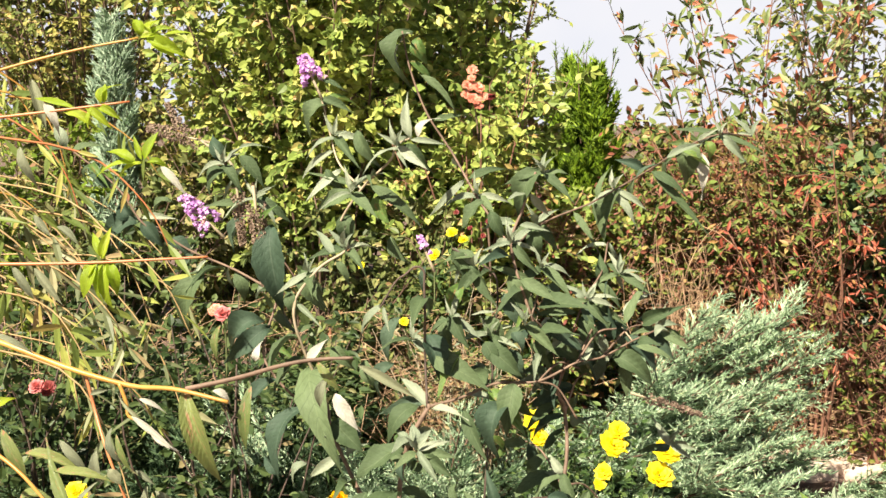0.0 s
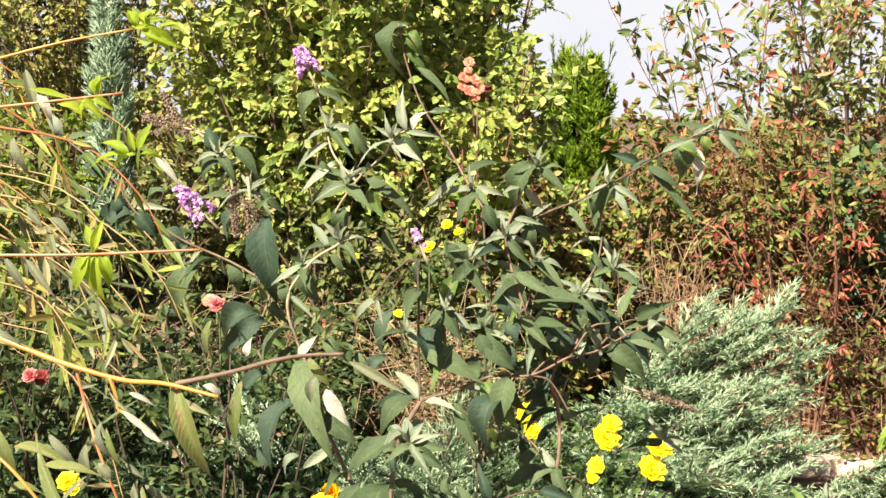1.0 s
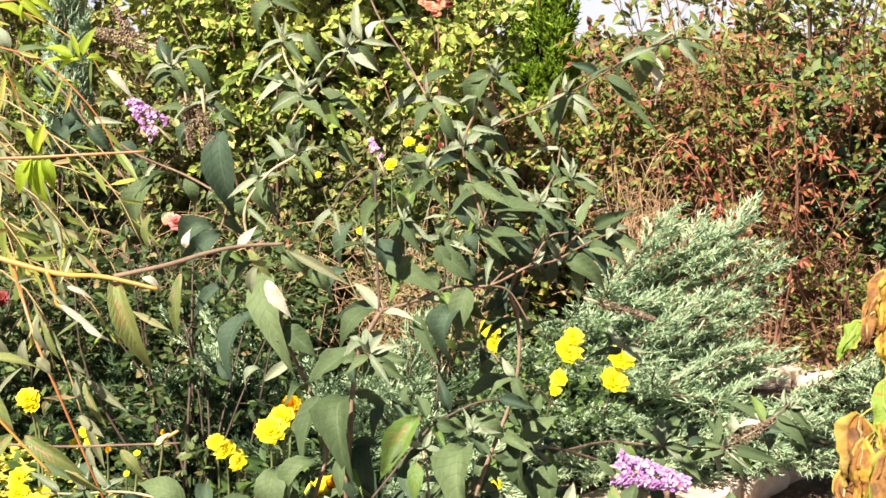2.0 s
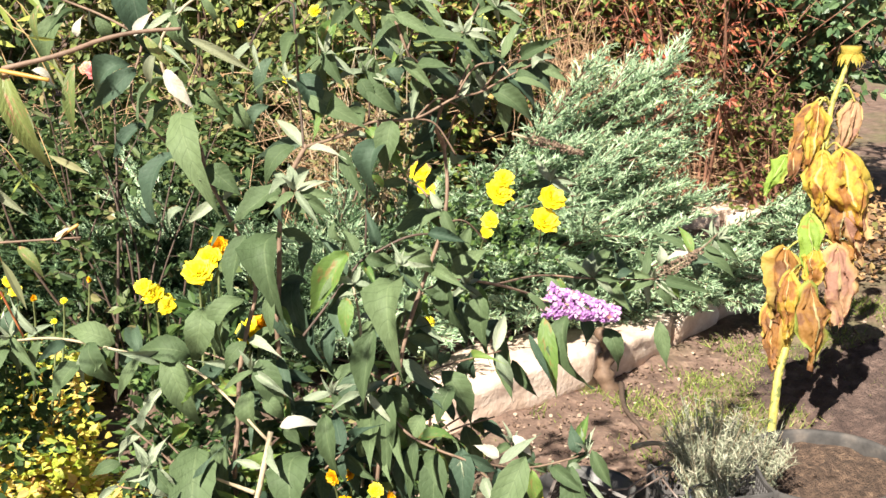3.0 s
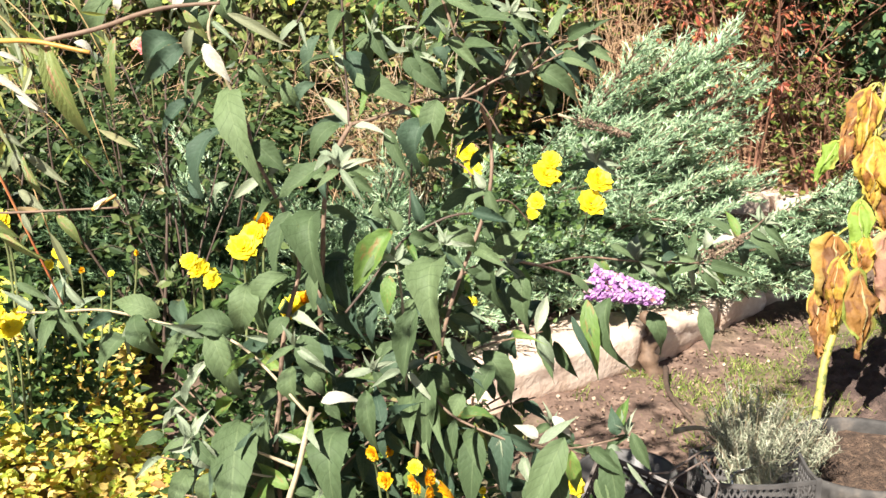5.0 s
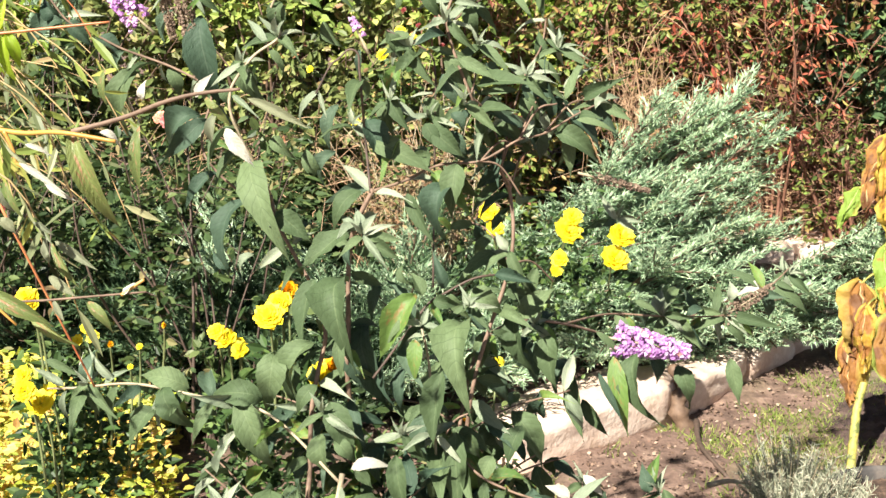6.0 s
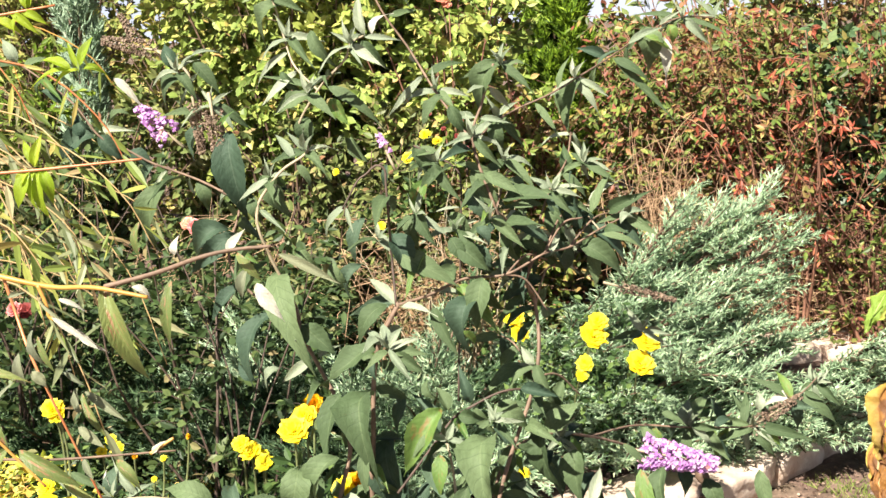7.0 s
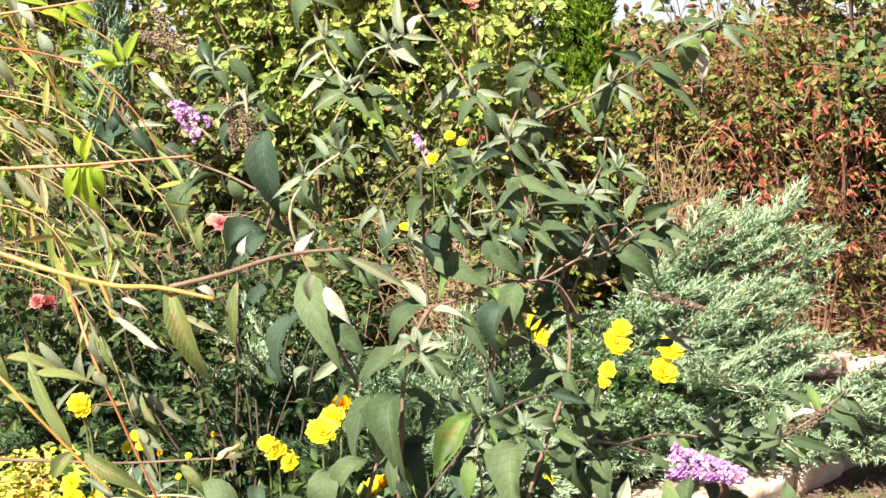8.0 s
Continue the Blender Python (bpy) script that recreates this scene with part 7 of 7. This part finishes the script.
part("tyre", lathe("tyre", [(0.222, -0.005), (0.245, 0.0), (0.25, 0.03), (0.252, 0.07), (0.253, 0.11), (0.252, 0.145), (0.249, 0.165), (0.245, 0.178), (0.238, 0.184), (0.230, 0.182), (0.225, 0.174), (0.224, 0.14), (0.224, 0.08)], 160, M_RUBBER, (1.34, 3.22, -0.09), (3, 4, 5)), tyre)
r_ = np.random.default_rng(13)
rings, seg = 9, 30
sv = [(1.34, 3.22, 0.055)] + [(1.34 + 0.226 * (i + 1) / rings * math.cos(2 * math.pi * j / seg), 3.22 + 0.226 * (i + 1) / rings * math.sin(2 * math.pi * j / seg), 0.052 + r_.normal(0, 0.009)) for i in range(rings) for j in range(seg)]
sf = [(0, 1 + j, 1 + (j + 1) % seg) for j in range(seg)] + [(1 + i * seg + j, 1 + (i + 1) * seg + j, 1 + (i + 1) * seg + (j + 1) % seg, 1 + i * seg + (j + 1) % seg) for i in range(rings - 1) for j in range(seg)]
M_LOAM, t_ = mat("dark_loam")
f_, g_ = noise_tex(t_, 40.0, 5), noise_tex(t_, 140.0, 3)
c_ = ramp(t_, f_, ((0.35, (0.05, 0.03, 0.02)), (0.55, (0.12, 0.075, 0.05)), (0.72, (0.26, 0.17, 0.11))))
finish(t_, c_, 0.95, bump=g_, strength=0.9, dist=0.02)
part("soil", mesh("soil", sv, sf, M_LOAM), tyre, "dry crumbly soil")

# ---- crates ----
M_PLASTIC, t_ = mat("weathered_black_plastic")
f_ = noise_tex(t_, 8.0, 4)
finish(t_, ramp(t_, f_, ((0.3, (0.05, 0.048, 0.047)), (0.7, (0.15, 0.14, 0.135)))), 0.5, bump=noise_tex(t_, 70.0, 2), strength=0.15)


def bar(heap, a, b, w, d):
    """A straight bar of rectangular section from a to b."""
    a, b = np.array(a, float), np.array(b, float)
    t = unit(b - a)
    u = unit(np.cross(t, (0.0, 0.0, 1.0) if abs(t[2]) < 0.9 else (1.0, 0.0, 0.0)))
    n = np.cross(t, u)
    v = [p + u * sx * w / 2 + n * sy * d / 2 for p in (a, b) for sx, sy in ((-1, -1), (1, -1), (1, 1), (-1, 1))]
    heap.add(v, [(3, 2, 1, 0), (4, 5, 6, 7), (0, 1, 5, 4), (1, 2, 6, 5), (2, 3, 7, 6), (3, 0, 4, 7)])


def crate(label, m, sx, sy, sz, plastic):
    """A vegetable crate: corner posts, rims and lattice sides."""
    ob = tagged(new("plastic_crate"), label, "crate", "crates")
    for name, p, q, along in (("front_panel", (0, 0), (sx, 0), sx), ("back_panel", (0, sy), (sx, sy), sx), ("side_panel", (0, 0), (0, sy), sy), ("side_panel", (sx, 0), (sx, sy), sy)):
        h = Heap()
        p, q = np.array([*p, 0.0]), np.array([*q, 0.0])
        up = np.array([0, 0, 1.0])
        dip = 0.008
        mid = (p + q) / 2
        for z, w in ((sz, 0.010), (sz * 0.66, 0.007), (sz * 0.33, 0.007), (0.008, 0.012)):
            low = dip if z < sz and z > 0.02 else (dip * 1.3 if z == sz else 0)
            bar(h, p + up * z, p * 0.6 + q * 0.4 + up * (z - low), 0.008, w)
            bar(h, p * 0.6 + q * 0.4 + up * (z - low), p * 0.4 + q * 0.6 + up * (z - low), 0.008, w)
            bar(h, p * 0.4 + q * 0.6 + up * (z - low), q + up * z, 0.008, w)
        n = int(along / 0.016)
        for i in range(n):
            s = (q - p) * i / n
            e = (q - p) * min((i + 1.6) / n, 1.0)
            for z0, z1 in ((0.012, sz * 0.31), (sz * 0.33, sz * 0.62), (sz * 0.65, sz * 0.95)):
                bar(h, p + s + up * z0, p + e + up * z1, 0.0042, 0.0042)
                bar(h, p + e + up * z0, p + s + up * z1, 0.0042, 0.0042)
        part(name, h.mesh(name, plastic, False), ob, kind="stuff")
    for x, y in ((0, 0), (sx, 0), (0, sy), (sx, sy)):
        h = Heap()
        bar(h, (x, y, 0), (x, y, sz + 0.008), 0.014, 0.014)
        part("corner_post", h.mesh("corner_post", plastic, False), ob)
    h = Heap()
    for i in range(12):
        bar(h, (sx * (i + 0.5) / 12, 0, 0.006), (sx * (i + 0.5) / 12, sy, 0.006), 0.008, 0.005)
    for i in range(8):
        bar(h, (0, sy * (i + 0.5) / 8, 0.006), (sx, sy * (i + 0.5) / 8, 0.006), 0.008, 0.005)
    part("bottom", h.mesh("bottom", plastic, False), ob, kind="stuff")
    ob.matrix_basis = m
    return ob


crate("grey weathered plastic crate with lattice sides", pose(0.80, 2.85, 0.0, 0, 0, -1), 0.275, 0.18, 0.20, M_PLASTIC)
M_BLACK, t_ = mat("black_plastic")
finish(t_, ramp(t_, noise_tex(t_, 9.0, 4), ((0.3, (0.05, 0.038, 0.032)), (0.7, (0.14, 0.105, 0.085)))), 0.5)
crate("black plastic crate tipped over on the soil", pose(0.50, 2.95, 0.03, 58, 14, -30), 0.30, 0.2, 0.14, M_BLACK)
M_RODS = bark("rusty_metal", (0.11, 0.08, 0.065), (0.26, 0.20, 0.17), 30, 0.45, 0.2)
rods = thing("bent_rods", "bent thin metal rods lying beside the crate", "metal rod", (0.656, 2.672, 0.325))


def wire(points, r):
    """A stiff rod with sharp bends."""
    h = Heap()
    for p, q in zip(points[:-1], points[1:]):
        h.add(*tube(bend([p, q], 3), r, r, 6))
    return part("rod", h.mesh("rod", M_RODS), rods)


wire([(0.611, 2.647, 0.337), (0.660, 2.672, 0.325), (0.803, 2.821, 0.324)], 0.0024)
wire([(0.622, 2.571, 0.300), (0.659, 2.666, 0.306), (0.792, 2.768, 0.320)], 0.0024)
wire([(0.747, 2.801, 0.317), (0.777, 2.666, 0.297), (0.738, 2.574, 0.264)], 0.0024)
wire([(0.659, 2.666, 0.306), (0.664, 2.427, 0.316)], 0.0022)
bucket = tagged(new("black_tray", lathe("black_tray", [(0.001, 0.004), (0.10, 0.004), (0.125, 0.13), (0.132, 0.135), (0.13, 0.13), (0.104, 0.0), (0.001, 0.0)], 40, M_PLASTIC, (0, 0, 0))), "empty black plastic plant tray on the soil", "tray")
bucket.matrix_basis = pose(0.64, 3.06, 0.005, 0, 0, 0)
M_CLEAR, t_ = mat("clear_plastic")
b_ = node(t_, "ShaderNodeBsdfPrincipled", Roughness=0.06, IOR=1.25)
b_.inputs["Transmission Weight"].default_value = 1.0
b_.inputs["Base Color"].default_value = (0.9, 0.92, 0.93, 1)
t_.links.new(b_.outputs[0], t_.nodes.new("ShaderNodeOutputMaterial").inputs["Surface"])
bottle = tagged(new("plastic_bottle", lathe("plastic_bottle", [(0.001, 0.0), (0.03, 0.002), (0.033, 0.01), (0.033, 0.08), (0.030, 0.09), (0.033, 0.10), (0.033, 0.13), (0.014, 0.165), (0.013, 0.185), (0.001, 0.187)], 28, M_CLEAR, (0, 0, 0))), "crumpled clear plastic bottle lying in the crate", "bottle")
bottle.matrix_basis = pose(0.875, 2.885, 0.185, 0, 82, 12) @ Matrix.Scale(0.8, 4)
prop = tagged(new("folded_sheet", rough_block("folded_sheet", (0.19, 0.08, 0.12), 9.0, 0.03)), "crumpled black plastic sheet lying inside the crate", "plastic sheet")
prop.data.materials.clear()
prop.data.materials.append(M_PLASTIC)
prop.matrix_basis = pose(0.93, 2.93, 0.015)

# ---- lavender ----
M_LAV = mass_leaf("lavender_leaves", ((0, (0.22, 0.24, 0.16)), (0.6, (0.42, 0.45, 0.32)), (1, (0.6, 0.55, 0.42))), through_light=0.15)


def lavender(label, base, height, spread, count, seed):
    r = np.random.default_rng(seed)
    ob = thing("lavender", label, "lavender", base, "lavender clumps")
    leaf, dry = Heap(), Heap()
    base = np.array(base)
    for i in range(count):
        a, s = r.uniform(0, 2 * np.pi), spread * math.sqrt(r.uniform(0, 1))
        e = base + (math.cos(a) * s, math.sin(a) * s, height * r.uniform(0.6, 1.05))
        c = bend([base + (e - base) * (0.35, 0.35, 0) + (0, 0, -0.02), (base + e) / 2 + (0, 0, 0.02), e], 5)
        (dry if i % 3 == 0 else leaf).add(*tube(c, 0.0015, 0.0008, 3, cap=False))
        if i % 3:
            n = 26
            u = r.uniform(1.5, 5, n)
            p = np.stack([np.interp(u, np.arange(6), c[:, j]) for j in range(3)], 1)
            d = unit(r.normal(0, 0.6, (n, 3)) + (0, 0, 0.7))
            spikes(leaf, p, p + d * r.uniform(0.015, 0.035, (n, 1)), 0.0016)
    part("foliage", leaf.mesh("foliage", M_LAV, False), ob, kind="stuff")
    part("dry_growth", dry.mesh("dry_growth", M_STEM_PALE, False), ob, kind="stuff")


lavender("grey-green lavender with dry stalks beside the sunflower", (1.0, 3.16, 0.0), 0.25, 0.14, 170, 1)
lavender("dry lavender clump behind the crate", (1.1, 3.1, 0.0), 0.25, 0.12, 120, 2)
lavender("dry lavender clump growing up behind the bottle", (0.95, 3.0, 0.02), 0.34, 0.13, 210, 4)
lavender("dry grey lavender clump under the buddleja", (0.32, 2.55, 0.0), 0.2, 0.2, 110, 3)
stick = thing("dry_stick", "pale dry stick lying on the soil", "stick", (0.805, 3.061, 0.252))
stem(stick, [(0.757, 3.034, 0.260), (0.810, 3.052, 0.259), (0.861, 3.048, 0.255)], 0.008, 0.005, M_STEM_PALE)
knot = thing("shadow_line_and_stub", "dark tube in place of a shadow line, and a brown stub at the edging stone", "branch", (1.0, 4.08, 0.0))
# this dark tube stands in for a narrow shadow across the soil
stem(knot, [(0.96, 4.06, 0.02), (0.93, 3.86, 0.015), (0.96, 3.62, 0.005)], 0.011, 0.006, M_STEM_DARK, "twig")
v_, f_ = tube(bend([(0.93, 4.06, -0.02), (0.90, 4.07, 0.07), (0.92, 4.10, 0.14), (0.89, 4.13, 0.2)], 14), 0.036, 0.018, 10, 0.28)
part("brown_stub", mesh("brown_stub", v_, f_, M_WOOD), knot, "bent knobbly brown stub")

# ---- low growth and litter ----
M_GOLDEN = mass_leaf("golden_groundcover", ((0, (0.12, 0.16, 0.03)), (0.2, (0.46, 0.54, 0.07)), (0.45, (0.76, 0.70, 0.13)), (0.68, (0.80, 0.48, 0.13)), (0.88, (0.90, 0.76, 0.27)), (1, (0.42, 0.2, 0.08))), through_light=0.25, patch=(0.52, 0.66, 0.07), patch_scale=4.0)
r_ = np.random.default_rng(17)


def carpet(name, label, category, material, n, x, y, top, leaf, wide, seed, kind="oval", keep=None):
    r = np.random.default_rng(seed)
    px, py = r.uniform(*x, n), r.uniform(*y, n)
    if keep is not None:
        ok = keep(px, py)
        px, py = px[ok], py[ok]
    n = len(px)
    mound = 0.5 + 0.5 * np.sin(px * 7 + 1.3) * np.sin(py * 6.1)
    z = ground_height(px, py) + r.uniform(0, 1, n) ** 0.7 * top * (0.45 + 0.55 * mound)
    h = Heap()
    ln = leaf * r.uniform(0.5, 1.3, n)
    scatter(h, np.stack([px, py, z], 1), unit(r.normal(0, 1, (n, 3)) * (1, 1, 0.4)), unit(r.normal(0, 0.45, (n, 3)) + (-0.1, -0.35, 0.9)), ln, ln * wide, kind)
    return tagged(new(name, h.mesh(name, material, False)), label, category, kind="stuff")


carpet("golden_groundcover", "golden yellow and orange autumn groundcover", "groundcover", M_GOLDEN, 52000, (-1.85, -0.3), (2.3, 4.7), 0.30, 0.032, 0.6, 1, keep=lambda x, y: (x < -0.44 + 0.08 * np.sin(y * 5) - 0.26 * (y - 2.7)) & (((x + 0.95) / 0.95) ** 2 + ((y - 3.05) / 1.0) ** 2 < 0.85 + 0.18 * np.sin(9 * x + 5 * y) + 0.12 * np.sin(21 * x - 17 * y) + 0.2 * np.sin(37 * x + 11 * y) * np.sin(29 * y - 13 * x)))
carpet("weeds", "low green weeds in the shade of the bed", "weeds", M_WEED, 10000, (-1.6, 0.3), (2.4, 5.6), 0.34, 0.04, 0.45, 2, keep=lambda x, y: (x > -0.5) | (y > 4.0))
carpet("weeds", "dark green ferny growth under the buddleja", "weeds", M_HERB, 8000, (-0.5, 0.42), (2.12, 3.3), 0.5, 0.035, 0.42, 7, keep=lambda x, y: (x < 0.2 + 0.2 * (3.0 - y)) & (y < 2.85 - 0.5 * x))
carpet("weeds", "mixed green weeds at the back of the bed", "weeds", M_WEED, 17000, (-2.6, 1.6), (4.6, 7.2), 0.4, 0.05, 0.4, 3, keep=lambda x, y: (x < 1.0) | (y > 5.9))
carpet("weeds", "tall green weeds behind the roses", "weeds", M_WEED, 9000, (-1.9, -0.3), (4.5, 5.7), 0.85, 0.055, 0.4, 8)
carpet("fallen_leaves", "brown fallen leaves under the shrubs", "fallen leaves", mass_leaf("fallen", ((0, (0.12, 0.07, 0.04)), (0.5, (0.30, 0.18, 0.10)), (0.85, (0.5, 0.32, 0.14)), (1, (0.14, 0.16, 0.05)))), 7000, (0.4, 2.8), (5.0, 6.9), 0.22, 0.045, 0.6, 4, keep=lambda x, y: (y > 5.95) | (x < 1.1) | (x > 2.1))


def lawn(label, count, x, y, height, seed, keep):
    r = np.random.default_rng(seed)
    px, py = r.uniform(*x, count), r.uniform(*y, count)
    ok = keep(px, py, r)
    px, py = px[ok], py[ok]
    s = np.stack([px, py, ground_height(px, py) - 0.004], 1)
    e = s + np.stack([r.normal(0, 0.6, len(px)), r.normal(0, 0.6, len(px)), np.ones(len(px))], 1) * height * r.uniform(0.4, 1.2, (len(px), 1))
    h = Heap()
    spikes(h, s, e, 0.0022)
    return tagged(new("grass", h.mesh("grass", M_GRASS, False)), label, "grass", kind="stuff")


M_GRASS = needle_material("short_grass", ((0, (0.09, 0.13, 0.03)), (0.6, (0.21, 0.28, 0.055)), (1, (0.38, 0.38, 0.13))))
patchy = lambda x, y, r: (np.sin(x * 6.3 + 0.5) * np.sin(y * 5.1 + 2.0) + 0.5 * np.sin(x * 15 + y * 11) + r.normal(0, 0.35, len(x)) + 1.5 * np.exp(-((x - 1.25) ** 2 + (y - 4.0) ** 2) / 0.08)) > 0.5
lawn("sparse grass growing in patches on the soil", 60000, (0.4, 3.4), (2.3, 4.9), 0.03, 1, lambda x, y, r: patchy(x, y, r) & (y < bed_edge(x) - 0.05) & (np.hypot(x - 1.34, y - 3.22) > 0.29))
pr = np.random.default_rng(4)
h_ = Heap()
for _ in range(260):
    x, y = pr.uniform(0.3, 2.6), pr.uniform(2.3, 4.6)
    if y > bed_edge(x) - 0.02 or math.hypot(x - 1.34, y - 3.22) < 0.3:
        continue
    s = pr.uniform(0.004, 0.014)
    o = np.array((x, y, float(ground_height(np.array(x), np.array(y))) + s * 0.2))
    h_.add(o + np.array([(1, 0, 0), (-1, 0.1, 0), (0, 1, 0), (0.1, -1, 0), (0, 0, 0.7), (0, 0, -0.7)]) * s * pr.uniform(0.6, 1.3, (6, 3)), [(0, 2, 4), (2, 1, 4), (1, 3, 4), (3, 0, 4), (2, 0, 5), (1, 2, 5), (3, 1, 5), (0, 3, 5)])
tagged(new("pebbles", h_.mesh("pebbles", M_GROUND, False)), "small brown clods and pebbles on the soil", "pebbles", kind="stuff")
carpet("soil_crumbs", "crumbs of soil and dry litter on the ground", "litter", mass_leaf("crumbs", ((0, (0.05, 0.032, 0.024)), (0.5, (0.17, 0.11, 0.08)), (0.85, (0.30, 0.21, 0.15)), (1, (0.46, 0.37, 0.28))), through_light=0.0), 16000, (0.2, 3.4), (2.2, 5.0), 0.008, 0.013, 0.8, 6, "round", keep=lambda x, y: (y < bed_edge(x) - 0.04) & (np.hypot(x - 1.34, y - 3.22) > 0.27))
